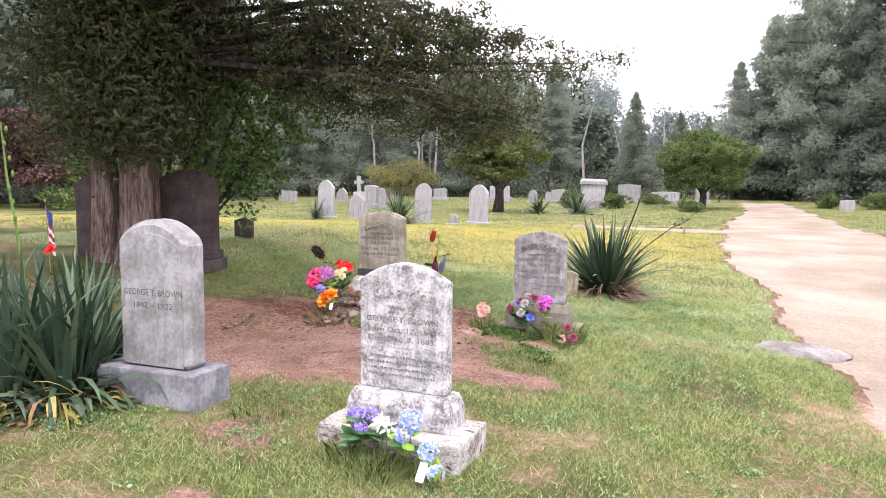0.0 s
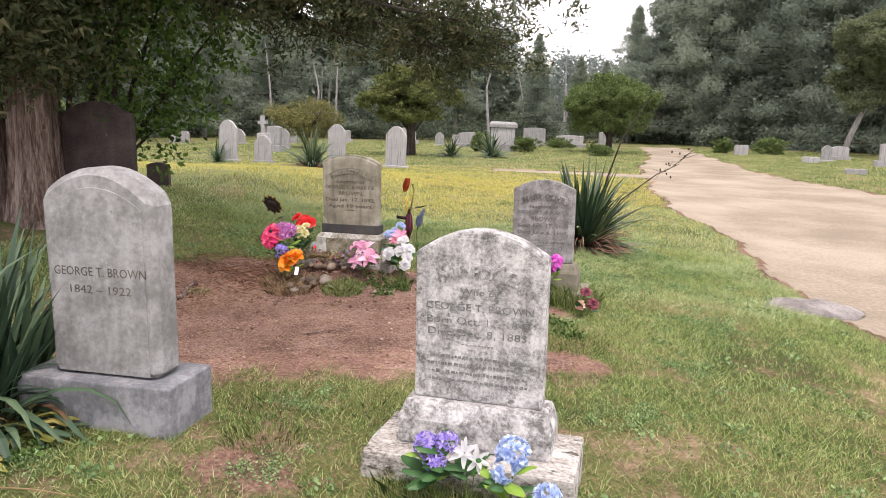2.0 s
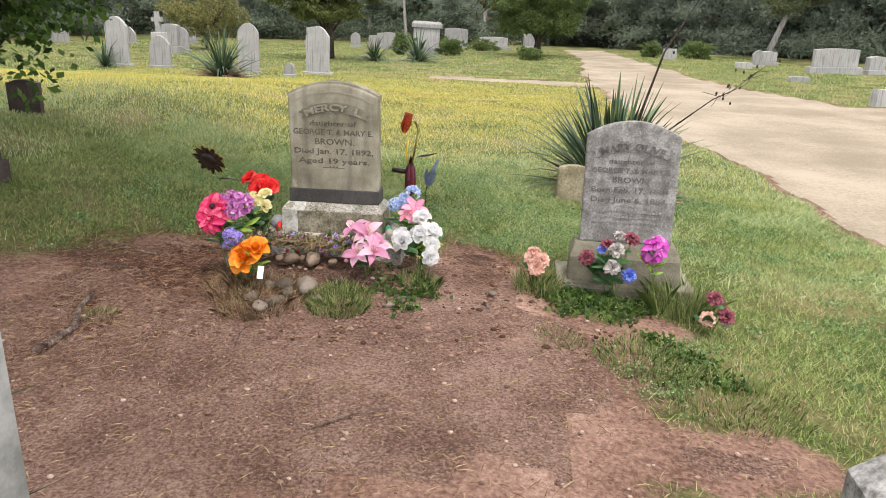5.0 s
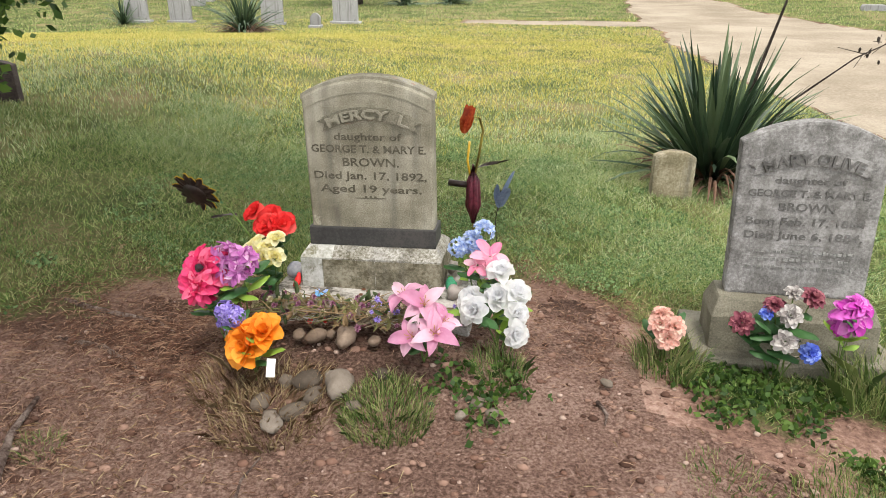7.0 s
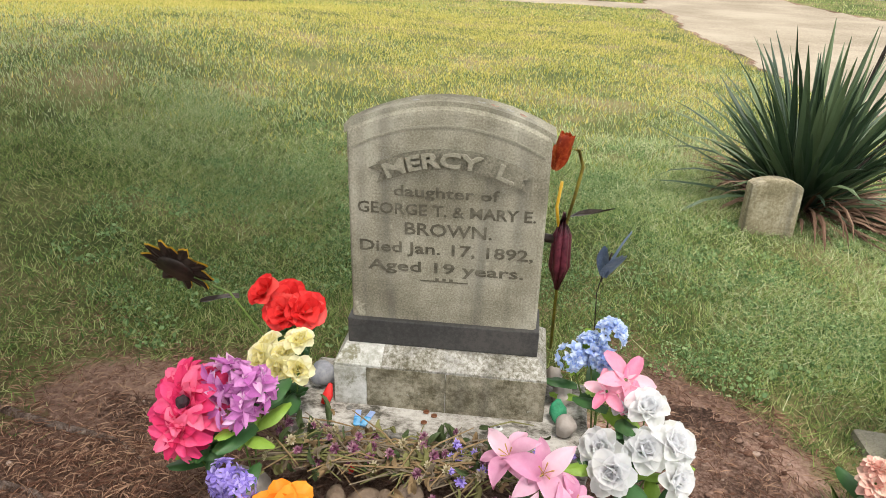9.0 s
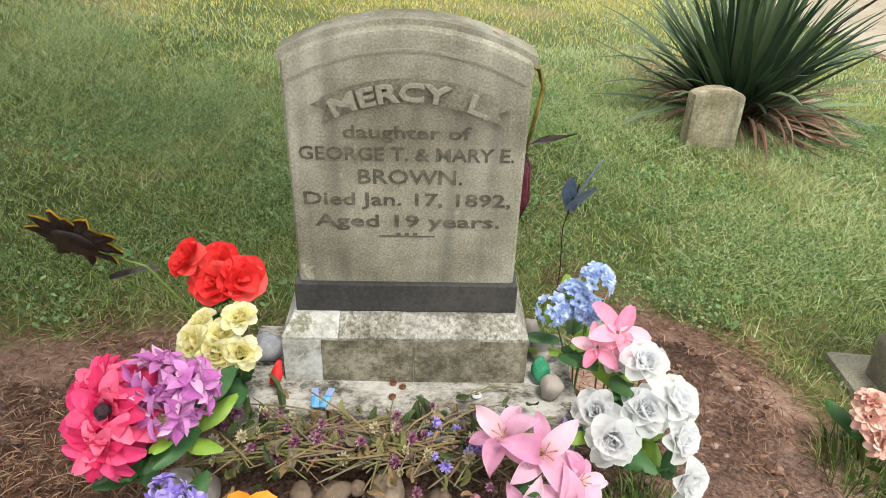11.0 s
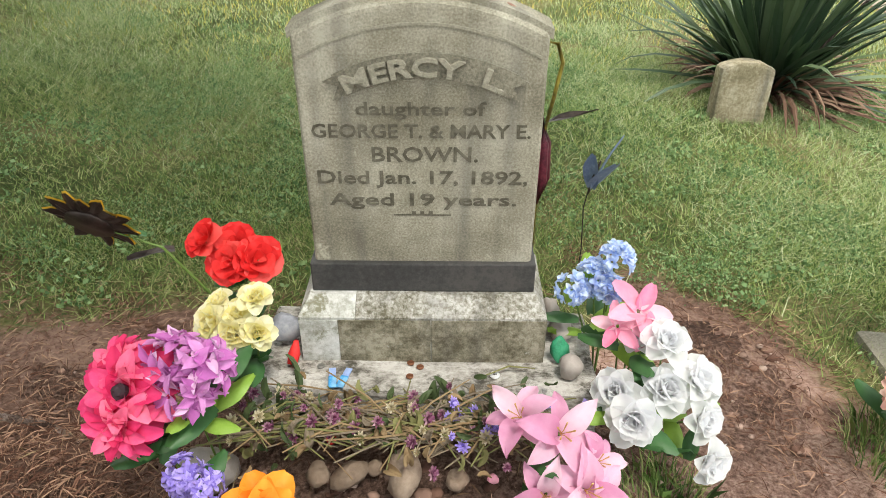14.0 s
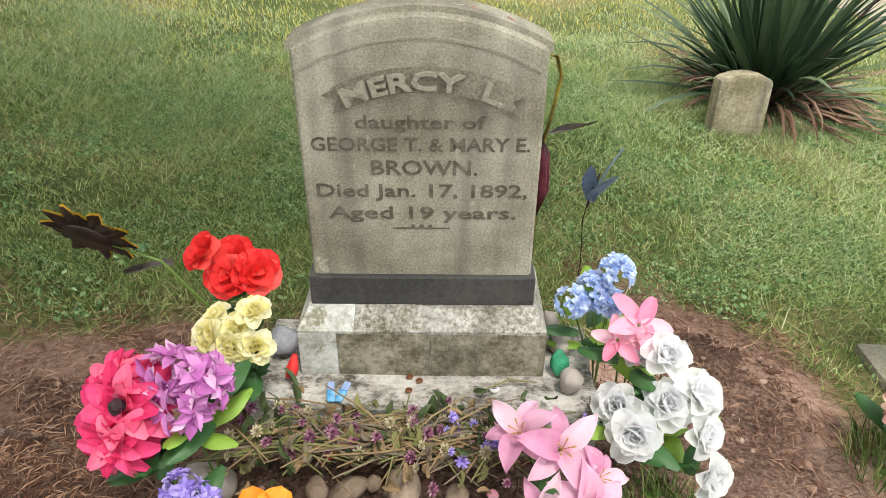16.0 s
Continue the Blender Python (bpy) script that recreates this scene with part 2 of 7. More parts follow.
M_ROCK = mat("fieldstone", ((0.15, 0.13, 0.11), (0.24, 0.215, 0.19), (0.36, 0.33, 0.30)), 6, 60, 0.9, 0.8, 0.006, 0.2, obrand=0.4)
M_FLATROCK = mat("flat_ledge_rock", ((0.12, 0.105, 0.10), (0.19, 0.175, 0.165), (0.27, 0.255, 0.245)), 3, 40, 0.95, 0.8, 0.01, 0.2)


# ---- shape helpers ----
class Shape:
    """Collects vertices and faces of one part."""
    def __init__(self):
        self.v, self.f = [], []

    def add(self, vs, fs, m=None):
        o = len(self.v)
        self.v += [tuple(m @ Vector(p)) for p in vs] if m is not None else [tuple(p) for p in vs]
        self.f += [tuple(i + o for i in q) for q in fs]
        return self

    def box(self, x0, x1, y0, y1, z0, z1, m=None):
        vs = [(x, y, z) for z in (z0, z1) for y in (y0, y1) for x in (x0, x1)]
        return self.add(vs, [(0, 2, 3, 1), (4, 5, 7, 6), (0, 1, 5, 4), (2, 6, 7, 3), (0, 4, 6, 2), (1, 3, 7, 5)], m)

    def prism(self, prof, y0, y1, m=None):
        """An outline in x and z, drawn out from y0 to y1."""
        k = len(prof)
        vs = [(x, y0, z) for x, z in prof] + [(x, y1, z) for x, z in prof]
        fs = [tuple(range(k)), tuple(range(2 * k - 1, k - 1, -1))] + [(i, i + k, (i + 1) % k + k, (i + 1) % k) for i in range(k)]
        return self.add(vs, fs, m)

    def tube(self, pts, radii, n=6, cap=True):
        pts = [Vector(p) for p in pts]
        vs, fs = [], []
        for i, p in enumerate(pts):
            d = (pts[min(i + 1, len(pts) - 1)] - pts[max(i - 1, 0)]).normalized()
            a = d.orthogonal().normalized() if abs(d.z) < 0.99 else Vector((1, 0, 0))
            a = (a - d * a.dot(d)).normalized()
            c = d.cross(a)
            r = radii[i] if isinstance(radii, (list, tuple)) else radii
            vs += [p + r * (a * math.cos(2 * math.pi * k / n) + c * math.sin(2 * math.pi * k / n)) for k in range(n)]
        for i in range(len(pts) - 1):
            fs += [(i * n + k, i * n + (k + 1) % n, (i + 1) * n + (k + 1) % n, (i + 1) * n + k) for k in range(n)]
        if cap:
            fs += [tuple(range(n))[::-1], tuple(range((len(pts) - 1) * n, len(pts) * n))]
        return self.add(vs, fs)

    def lathe(self, prof, n=16, m=None):
        vs = [(r * math.cos(2 * math.pi * k / n), r * math.sin(2 * math.pi * k / n), z) for r, z in prof for k in range(n)]
        fs = [(i * n + k, i * n + (k + 1) % n, (i + 1) * n + (k + 1) % n, (i + 1) * n + k) for i in range(len(prof) - 1) for k in range(n)]
        fs += [tuple(range(n))[::-1], tuple(range((len(prof) - 1) * n, len(prof) * n))]
        return self.add(vs, fs, m)

    def strip(self, pts, widths, side, fold=0.0):
        """A leaf or ribbon along pts; side is its width's direction; fold lifts its edges."""
        side = Vector(side).normalized()
        vs, fs = [], []
        for i, (p, w) in enumerate(zip(pts, widths)):
            p = Vector(p)
            d = Vector(pts[min(i + 1, len(pts) - 1)]) - Vector(pts[max(i - 1, 0)])
            up = side.cross(d).normalized() * fold * w
            vs += [p - side * w / 2 + up, p, p + side * w / 2 + up]
        for i in range(len(pts) - 1):
            fs += [(3 * i, 3 * i + 1, 3 * i + 4, 3 * i + 3), (3 * i + 1, 3 * i + 2, 3 * i + 5, 3 * i + 4)]
        return self.add(vs, fs)

    def rock(self, c, size, seed, n=10):
        rg = random.Random(seed)
        off = Vector((rg.uniform(0, 99), rg.uniform(0, 99), rg.uniform(0, 99)))
        vs, fs = [], []
        rows = n // 2 + 1
        for i in range(rows + 1):
            th = math.pi * i / rows
            for k in range(n):
                d = Vector((math.sin(th) * math.cos(2 * math.pi * k / n), math.sin(th) * math.sin(2 * math.pi * k / n), math.cos(th)))
                r = 1 + 0.32 * noise.noise(d * 1.3 + off) + 0.12 * noise.noise(d * 3.7 + off)
                vs.append((c[0] + d.x * r * size[0], c[1] + d.y * r * size[1], c[2] + d.z * r * size[2]))
        for i in range(rows):
            fs += [(i * n + k, (i + 1) * n + k, (i + 1) * n + (k + 1) % n, i * n + (k + 1) % n) for k in range(n)]
        return self.add(vs, fs)

    def mesh(self, name, material, smooth=False, bevel=0.0, segs=2):
        me = bpy.data.meshes.new(name)
        me.from_pydata(self.v, [], self.f)
        if bevel:
            bm = bmesh.new()
            bm.from_mesh(me)
            bmesh.ops.recalc_face_normals(bm, faces=bm.faces)
            es = [e for e in bm.edges if len(e.link_faces) == 2 and e.calc_face_angle(0) > 0.5]
            bmesh.ops.bevel(bm, geom=es, offset=bevel, segments=segs, affect="EDGES", profile=0.6)
            bm.to_mesh(me)
            bm.free()
        me.materials.append(material)
        if smooth:
            me.polygons.foreach_set("use_smooth", [True] * len(me.polygons))
        me.update()
        return me


def np_mesh(name, verts, faces, material, smooth=False):
    """A mesh from number arrays: verts (n, 3), faces (m, k)."""
    me = bpy.data.meshes.new(name)
    verts, faces = np.asarray(verts, np.float32), np.asarray(faces, np.int32)
    m, k = faces.shape
    me.vertices.add(len(verts))
    me.vertices.foreach_set("co", verts.ravel())
    me.loops.add(m * k)
    me.loops.foreach_set("vertex_index", faces.ravel())
    me.polygons.add(m)
    me.polygons.foreach_set("loop_start", np.arange(0, m * k, k, dtype=np.int32))
    if smooth:
        me.polygons.foreach_set("use_smooth", np.ones(m, bool))
    me.materials.append(material)
    me.update(calc_edges=True)
    return me


def thing(name, label, category, m=None, group="", kind=""):
    ob = new(name)
    ob.empty_display_size = 0.1
    ob.matrix_basis = m if m is not None else Matrix()
    return tagged(ob, label, category, group, kind)


def part(name, me, parent, m=None, label=""):
    """Links a mesh as one object under a thing or a part."""
    ob = new(name, me)
    ob.parent = parent
    ob.matrix_basis = m if m is not None else Matrix()
    return tagged(ob, label)


def single(name, me, label, category, m=None, group="", kind=""):
    ob = new(name, me)
    ob.matrix_basis = m if m is not None else Matrix()
    return tagged(ob, label, category, group, kind)


def leaf_cloud(rg, centres, size, per, spread, aspect=0.5, droop=0.0, tri=False):
    """Small diamond leaves scattered round centres; spread is (x, y, z) or one number per centre."""
    c = np.repeat(np.asarray(centres, float), per, axis=0)
    s = np.asarray(spread, float)
    s = np.repeat(s, per, axis=0) if s.ndim == 2 else s
    c = c + rg.normal(0, 1, c.shape) * s * 0.5
    n = len(c)
    a = rg.normal(0, 1, (n, 3))
    a[:, 2] -= droop
    a /= np.linalg.norm(a, axis=1)[:, None]
    b = np.cross(a, rg.normal(0, 1, (n, 3)))
    b /= np.linalg.norm(b, axis=1)[:, None]
    L = (size * rg.uniform(0.6, 1.4, n))[:, None]
    if tri:
        v = np.stack([c - a * L / 2 + b * L * aspect / 2, c + a * L / 2, c - a * L / 2 - b * L * aspect / 2], 1).reshape(-1, 3)
        return v, np.arange(3 * n).reshape(n, 3)
    v = np.stack([c - a * L / 2, c + b * L * aspect / 2, c + a * L / 2, c - b * L * aspect / 2], 1).reshape(-1, 3)
    return v, np.arange(4 * n).reshape(n, 4)


# ---- ground ----
def sm(a, b, x):
    t = np.clip((x - a) / (b - a), 0, 1)
    return t * t * (3 - 2 * t)


def height(x, y):
    """The lie of the land: falls gently to the track, rises to the cedar, a low mound under the main grave."""
    near = -0.02 - 0.33 * sm(-3.0, 2.4, x) + 0.5 * sm(-4.2, -8.0, x)
    z = near + (-0.3 - near) * sm(12, 26, y)
    z = z + 0.12 * np.exp(-(((x + 3.58) / 0.62) ** 2 + ((y - 6.95) / 0.52) ** 2) ** 2)
    return z + 0.018 * np.sin(1.7 * x + 0.6 * y) * np.cos(1.3 * y - 0.5 * x)


def wob(x, y):
    return 0.14 * np.sin(2.3 * x + 1.1 * y) + 0.09 * np.sin(5.1 * y - 3.3 * x + 1) + 0.05 * np.sin(11.3 * x + 7.7 * y)


def ripple(x, y):
    """Uneven waves crossing at several angles and lengths, about -1 to 1."""
    s = 0.0
    for k, a in enumerate((0.4, 1.7, 2.9, 4.1, 5.3, 0.9, 3.4)):
        w = 1.6 * 1.42 ** k
        s = s + np.sin(w * (x * math.cos(a) + y * math.sin(a)) + 1.9 * k + 0.8 * np.sin(0.7 * w * (y * math.cos(a) - x * math.sin(a)) + k)) * 0.80 ** k
    return s / 2.1


def bare(x, y):
    """How bare the earth is, 0 to 1: the worn patch between the graves."""
    d = np.minimum(1.55 - np.hypot((x + 3.55) / 1.12, y - 5.85), 9)
    d = np.maximum(d, 0.50 - np.hypot((x + 4.42) / 1.15, (y - 7.25) / 0.9))
    d = np.maximum(d, 0.46 - np.hypot((x + 2.72) / 0.62, (y - 7.15) / 1.15))
    d = np.maximum(d, 0.27 - np.hypot((x + 1.55) / 1.3, (y - 5.35) / 0.6))
    d = np.maximum(d, 0.28 - np.hypot((x + 1.7) / 0.9, (y - 6.6) / 0.55))
    d = np.minimum(d, 1.9 * (y - 4.15) + 0.3 * (x + 2.5))
    worn = np.clip(1.5 * (ripple(1.9 * x, 1.9 * y) - 0.05), 0, 0.43)
    for px, py, rx, ry in ((-2.65, 3.55, 0.5, 0.85), (-1.05, 4.25, 0.45, 0.35), (-4.0, 2.85, 0.75, 0.35), (-2.3, 2.6, 0.5, 0.25), (-0.4, 3.7, 0.5, 0.35)):
        worn = np.maximum(worn, (0.52 + 0.25 * ripple(3 * x, 3 * y)) * np.exp(-((x - px) / rx) ** 2 - ((y - py) / ry) ** 2))
    return np.clip(np.maximum(0.5 + 1.6 * (d + wob(x, y)), worn * sm(8.0, 6.2, y)), 0, 1)


def humus_and_shade(x, y):
    """Where rotted needles darken the soil, 0 to 1: beside and behind the main grave. An oval under the dried heap
    paints in the shade between its stems.
    """
    side = sm(-3.8, -4.15, x) + 0.45 * sm(-3.2, -2.9, x)
    side = np.maximum(side * sm(6.45, 6.95, y), 1.3 * sm(1.0, 0.55, np.hypot((x + 3.6) / 0.62, (y - 6.68) / 0.30)))
    return np.clip(side + sm(7.3, 7.6, y), 0, 0.85)


def track(x, y):
    """How far inside the sandy track, in metres."""
    left = 0.85 + 0.35 * sm(9, 5, y) + 0.35 * sm(0, -6, y) - 0.8 * sm(9.5, 19, y) + 1.2 * sm(29, 48, y) + 0.12 * np.sin(1.1 * y) + 0.06 * np.sin(3.7 * y)
    right = 5.0 + 0.9 * sm(10, 22, y) - 1.4 * sm(23, 31, y) + 0.15 * np.sin(0.9 * y)
    d = np.minimum(x - left, right - x)
    side = np.minimum(0.75 - np.abs(y - 27.2 + 0.18 * (x + 2)), np.minimum(x + 5.5, 2.5 - x))
    side2 = np.minimum(1.5 - np.abs(y - 21.0 - 0.12 * (x - 6)), np.minimum(x - 4, 18 - x))
    return np.maximum(np.maximum(np.minimum(d, 64 - y), side), side2)


def dry(x, y):
    return np.clip(sm(9.5, 14, y + 0.5 * np.sin(x)) * sm(30, 20, y) * sm(1.5, -2, x), 0, 1)


def build_ground():
    def axis(*runs):
        return np.unique(np.round(np.concatenate([np.arange(a, b, s) for a, b, s in runs]), 4))
    xs = axis((-420, -60, 45), (-60, -20, 4), (-20, -6.2, 0.35), (-6.2, 2.2, 0.07), (2.2, 12, 0.25), (12, 60, 4), (60, 421, 45))
    ys = axis((-300, -20, 40), (-20, 0, 0.4), (0, 9, 0.07), (9, 30, 0.2), (30, 66, 0.6), (66, 130, 8), (130, 700, 60))
    X, Y = np.meshgrid(xs, ys)
    rg = np.random.default_rng(3)
    B, T = bare(X, Y), track(X, Y)
    fine = (np.abs(X + 2) < 4.2) & (Y > 1) & (Y < 9)
    Z = height(X, Y) + np.where(fine, rg.normal(0, 0.004, X.shape), 0) - 0.02 * np.clip(T * 2, 0, 1)
    V = np.stack([X, Y, Z], -1).reshape(-1, 3)
    r, c = X.shape
    i = (np.arange(r - 1)[:, None] * c + np.arange(c - 1)[None]).ravel()
    F = np.stack([i, i + 1, i + c + 1, i + c], 1)
    mB, mT = B.ravel()[F].mean(1), T.ravel()[F].mean(1)
    road_f, soil_f = mT > 0, (mB > 0.93) & (mT <= 0)
    edge = np.clip(0.75 + 2.2 * T.ravel(), 0, 1) * 0.9
    for name, sel, m, label in (("ground", ~(road_f | soil_f), M_LAWN, "mown cemetery lawn with yellowing and worn patches"),
                                ("ground_bare_patch", soil_f, M_SOIL, "bare reddish soil with needles and pebbles between the graves"),
                                ("road", road_f, M_ROAD, "pale sandy dirt track through the cemetery")):
        f = F[sel]
        used, inv = np.unique(f, return_inverse=True)
        me = np_mesh(name, V[used], inv.reshape(-1, 4), m, True)
        if name != "road":
            a = me.attributes.new("humus_and_shade", "FLOAT", "POINT")
            a.data.foreach_set("value", humus_and_shade(V[used, 0], V[used, 1]).astype(np.float32))
        if name == "ground":
            a = me.attributes.new("bare", "FLOAT", "POINT")
            a.data.foreach_set("value", np.maximum(B.ravel(), edge)[used].astype(np.float32))
        single(name, me, label, "ground" if name != "road" else "road", kind="structure")


build_ground()


def H(x, y):
    return float(height(np.float64(x), np.float64(y)))


def grass_field(name, label, rg, n, x0, x1, y0, y1, hmin, hmax, width, material, keep, lean=0.5):
    x, y = rg.uniform(x0, x1, n), rg.uniform(y0, y1, n)
    k = rg.uniform(0, 1, n) < keep(x, y)
    x, y = x[k], y[k]
    n = len(x)
    z = height(x, y) - 0.004
    a, h = rg.uniform(0, 6.283, n), rg.uniform(hmin, hmax, n)
    w = width * rg.uniform(0.7, 1.3, n)
    la, lr = rg.uniform(0, 6.283, n), h * lean * rg.uniform(0.1, 1.3, n)
    p0 = np.stack([x - np.cos(a) * w, y - np.sin(a) * w, z], 1)
    p1 = np.stack([x + np.cos(a) * w, y + np.sin(a) * w, z], 1)
    p2 = np.stack([x + np.cos(la) * lr, y + np.sin(la) * lr, z + h], 1)
    me = np_mesh(name, np.stack([p0, p1, p2], 1).reshape(-1, 3), np.arange(3 * n).reshape(n, 3), material)
    return single(name, me, label, "grass", kind="stuff")


def turf(x, y):
    patch = np.clip(0.55 + 0.5 * ripple(1.7 * x + 3, 1.7 * y), 0, 1)
    worn = np.clip((bare(x, y) - 0.05) * 1.6, 0, 1)
    return (0.22 + 0.78 * patch) * (1 - worn) * (track(x, y) < -0.12)


rg = np.random.default_rng(11)
grass_field("grass_near", "short mown green grass blades round the graves", rg, 760000, -6.5, 1.6, 1.2, 10.6, 0.016, 0.046, 0.0023, M_GRASS, turf, 1.5)
grass_field("grass_front", "dark green and straw-tipped blades of the lawn before the graves", rg, 200000, -5.6, 0.6, 1.2, 4.6, 0.016, 0.04, 0.0021, M_TUFT, lambda x, y: turf(x, y) * np.clip(0.75 + 0.5 * ripple(2.1 * x + 5, 2.1 * y), 0, 1) * sm(0.4, -2.6, x), 1.9)
# Pale blades mark the lit lawn; the darker ones after them paint the cedar's shade.
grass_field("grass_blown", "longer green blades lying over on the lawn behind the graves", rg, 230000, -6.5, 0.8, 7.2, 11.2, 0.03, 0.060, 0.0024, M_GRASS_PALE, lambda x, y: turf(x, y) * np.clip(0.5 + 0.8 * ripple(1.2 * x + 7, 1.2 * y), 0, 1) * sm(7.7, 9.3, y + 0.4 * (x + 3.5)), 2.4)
grass_field("grass_dark", "green blades lying over under the cedar, darkened for its shade", rg, 150000, -7.5, -1.5, 7.0, 10.2, 0.03, 0.06, 0.0024, M_TUFT, lambda x, y: turf(x, y) * np.clip(0.45 + 0.9 * ripple(1.4 * x + 2, 1.4 * y), 0, 1) * sm(9.8, 8.2, y + 0.4 * (x + 3.5)), 2.2)
grass_field("grass_mid", "mown green grass of the open lawn", rg, 300000, -11, 2.5, 7.5, 16, 0.025, 0.055, 0.004, M_GRASS_PALE, lambda x, y: turf(x, y) * (1 - 0.8 * dry(x, y)) * ((y > 10.4) | (x < -6.4) | (x > 1.5)), 0.8)
grass_field("grass_dry", "yellowed dry grass of the open lawn", rg, 330000, -16, 2.0, 10, 29, 0.03, 0.06, 0.006, M_DRYGRASS, lambda x, y: turf(x, y) * (0.15 + 0.85 * dry(x, y)), 0.8)
grass_field("grass_far", "light green grass of the far lawn", rg, 160000, -30, 14, 22, 60, 0.04, 0.08, 0.011, M_GRASS, lambda x, y: turf(x, y), 0.8)


# ---- headstones ----
def arch(w, h, rise, shoulder=0.0, n=14):
    """Outline of a tablet: width, full height, rise of the arched top, square shoulders in from the sides."""
    r = w / 2 - shoulder
    pts = [(-w / 2, 0), (w / 2, 0), (w / 2, h - rise)]
    for k in range(n + 1):
        u = 1 - 2 * k / n
        pts.append((u * r, h - rise + rise * (1 - u * u) * (1 if not shoulder else 1)))
    pts.append((-w / 2, h - rise))
    out = []
    for p in pts:
        if not out or (abs(p[0] - out[-1][0]) + abs(p[1] - out[-1][1])) > 1e-5:
            out.append(p)
    return out


def letters(text, size, width, depth, material, bow=0.0, gap=1.0, bold=0.0007):
    """Lettering in the built-in font as a mesh, centred, width metres wide, facing -y; bow bends the line into an arch."""
    cu = bpy.data.curves.new("lettering", "FONT")
    cu.body, cu.size, cu.extrude, cu.align_x, cu.resolution_u, cu.offset = text, size, depth, "CENTER", 2, bold
    cu.space_character = gap
    ob = bpy.data.objects.new("lettering", cu)
    scene.collection.objects.link(ob)
    me = bpy.data.meshes.new_from_object(ob)
    bpy.data.objects.remove(ob)
    n = len(me.vertices)
    co = np.empty(n * 3, np.float32)
    me.vertices.foreach_get("co", co)
    co = co.reshape(-1, 3)
    x = co[:, 0] - (co[:, 0].max() + co[:, 0].min()) / 2
    x = x * width / max(1e-4, x.max() - x.min())
    y = co[:, 1].copy()
    if bow:
        R = (width ** 2 / 4 + bow ** 2) / (2 * bow)
        a = x / R
        x2, y = (R + y) * np.sin(a), (R + y) * np.cos(a) - R
        x = x2
    co = np.stack([x, -co[:, 2], y], 1)
    me.vertices.foreach_set("co", co.astype(np.float32).ravel())
    me.materials.clear()
    me.materials.append(material)
    me.update()
    return me


def bars(spec, material, seed=1):
    """Lines too worn to read: rows of short broken strokes. spec: rows of (z, width, stroke height)."""
    rb = random.Random(seed)
    s = Shape()
    for z, w, h in spec:
        x = -w / 2
        while x < w / 2:
            a = rb.uniform(0.006, 0.02)
            hh = h * rb.uniform(0.5, 1.0)
            s.box(x, min(x + a, w / 2), -0.0008, 0.002, z + rb.uniform(-0.002, 0.002), z + hh)
            x += a + rb.uniform(0.003, 0.010)
    return s.mesh("worn_line", material)


def chamfer_block(w, d, z0, z1, z2, inset_x, inset_y):
    """A base block with a sloping shoulder: upright to z1, then drawn in to z2."""
    s = Shape()
    vs = []
    for z, ix, iy in ((z0, 0, 0), (z1, 0, 0), (z2, inset_x, inset_y)):
        vs += [(sx * (w / 2 - ix), sy * (d / 2 - iy), z) for sx, sy in ((-1, -1), (1, -1), (1, 1), (-1, 1))]
    fs = [(3, 2, 1, 0), (8, 9, 10, 11)]
    for a in (0, 4):
        fs += [(a + k, a + (k + 1) % 4, a + 4 + (k + 1) % 4, a + 4 + k) for k in range(4)]
    return s.add(vs, fs)


def rough_mesh(me, amount, cuts=3, scale=14.0, keep_bottom=-9):
    """Subdivides a stone and wears its surface a little."""
    bm = bmesh.new()
    bm.from_mesh(me)
    bmesh.ops.triangulate(bm, faces=[f for f in bm.faces if len(f.verts) > 4])
    bmesh.ops.subdivide_edges(bm, edges=bm.edges[:], cuts=cuts, use_grid_fill=True)
    bm.normal_update()
    for v in bm.verts:
        v.co += v.normal * amount * (noise.noise(v.co * scale) + 0.6 * noise.noise(v.co * scale * 3.1))
    bm.to_mesh(me)
    bm.free()
    me.update()
    return me


def ribbon(w, h, bow, notch, depth):
    """A curved ribbon panel with swallow-tail ends, facing -y."""
    R = (w * w / 4 + bow * bow) / (2 * bow)
    top, low = [], []
    n = 16
    for k in range(n + 1):
        a = (-w / 2 + w * k / n) / R
        top.append(((R + h) * math.sin(a), (R + h) * math.cos(a) - R))
        low.append((R * math.sin(a), R * math.cos(a) - R))
    vs = [(x, 0, z) for x, z in top] + [(x, 0, z) for x, z in low] + [(x, -depth, z) for x, z in top] + [(x, -depth, z) for x, z in low]
    m = n + 1
    fs = [(2 * m + k, 3 * m + k, 3 * m + k + 1, 2 * m + k + 1) for k in range(n)]
    fs += [(k, 2 * m + k, 2 * m + k + 1, k + 1) for k in range(n)] + [(m + k + 1, 3 * m + k + 1, 3 * m + k, m + k) for k in range(n)]
    fs += [(0, m, 3 * m, 2 * m), (n, 2 * m + n, 3 * m + n, m + n)]
    s = Shape().add(vs, fs)
    for side in (-1, 1):
        a = side * w / 2 / R
        for rr in (R + h * 0.92, R + h * 0.08):
            p = Vector((rr * math.sin(a), 0, rr * math.cos(a) - R))
            q = Vector(((R + h * 0.5) * math.sin(a), 0, (R + h * 0.5) * math.cos(a) - R))
            t = Vector((math.cos(a) * side, 0, -math.sin(a) * side)) * notch
            s.add([p, q, p + t, p + Vector((0, -depth, 0)), q + Vector((0, -depth, 0)), p + t + Vector((0, -depth, 0))],
                  [(3, 4, 5), (0, 2, 1), (0, 3, 5, 2), (1, 2, 5, 4)])
    return s


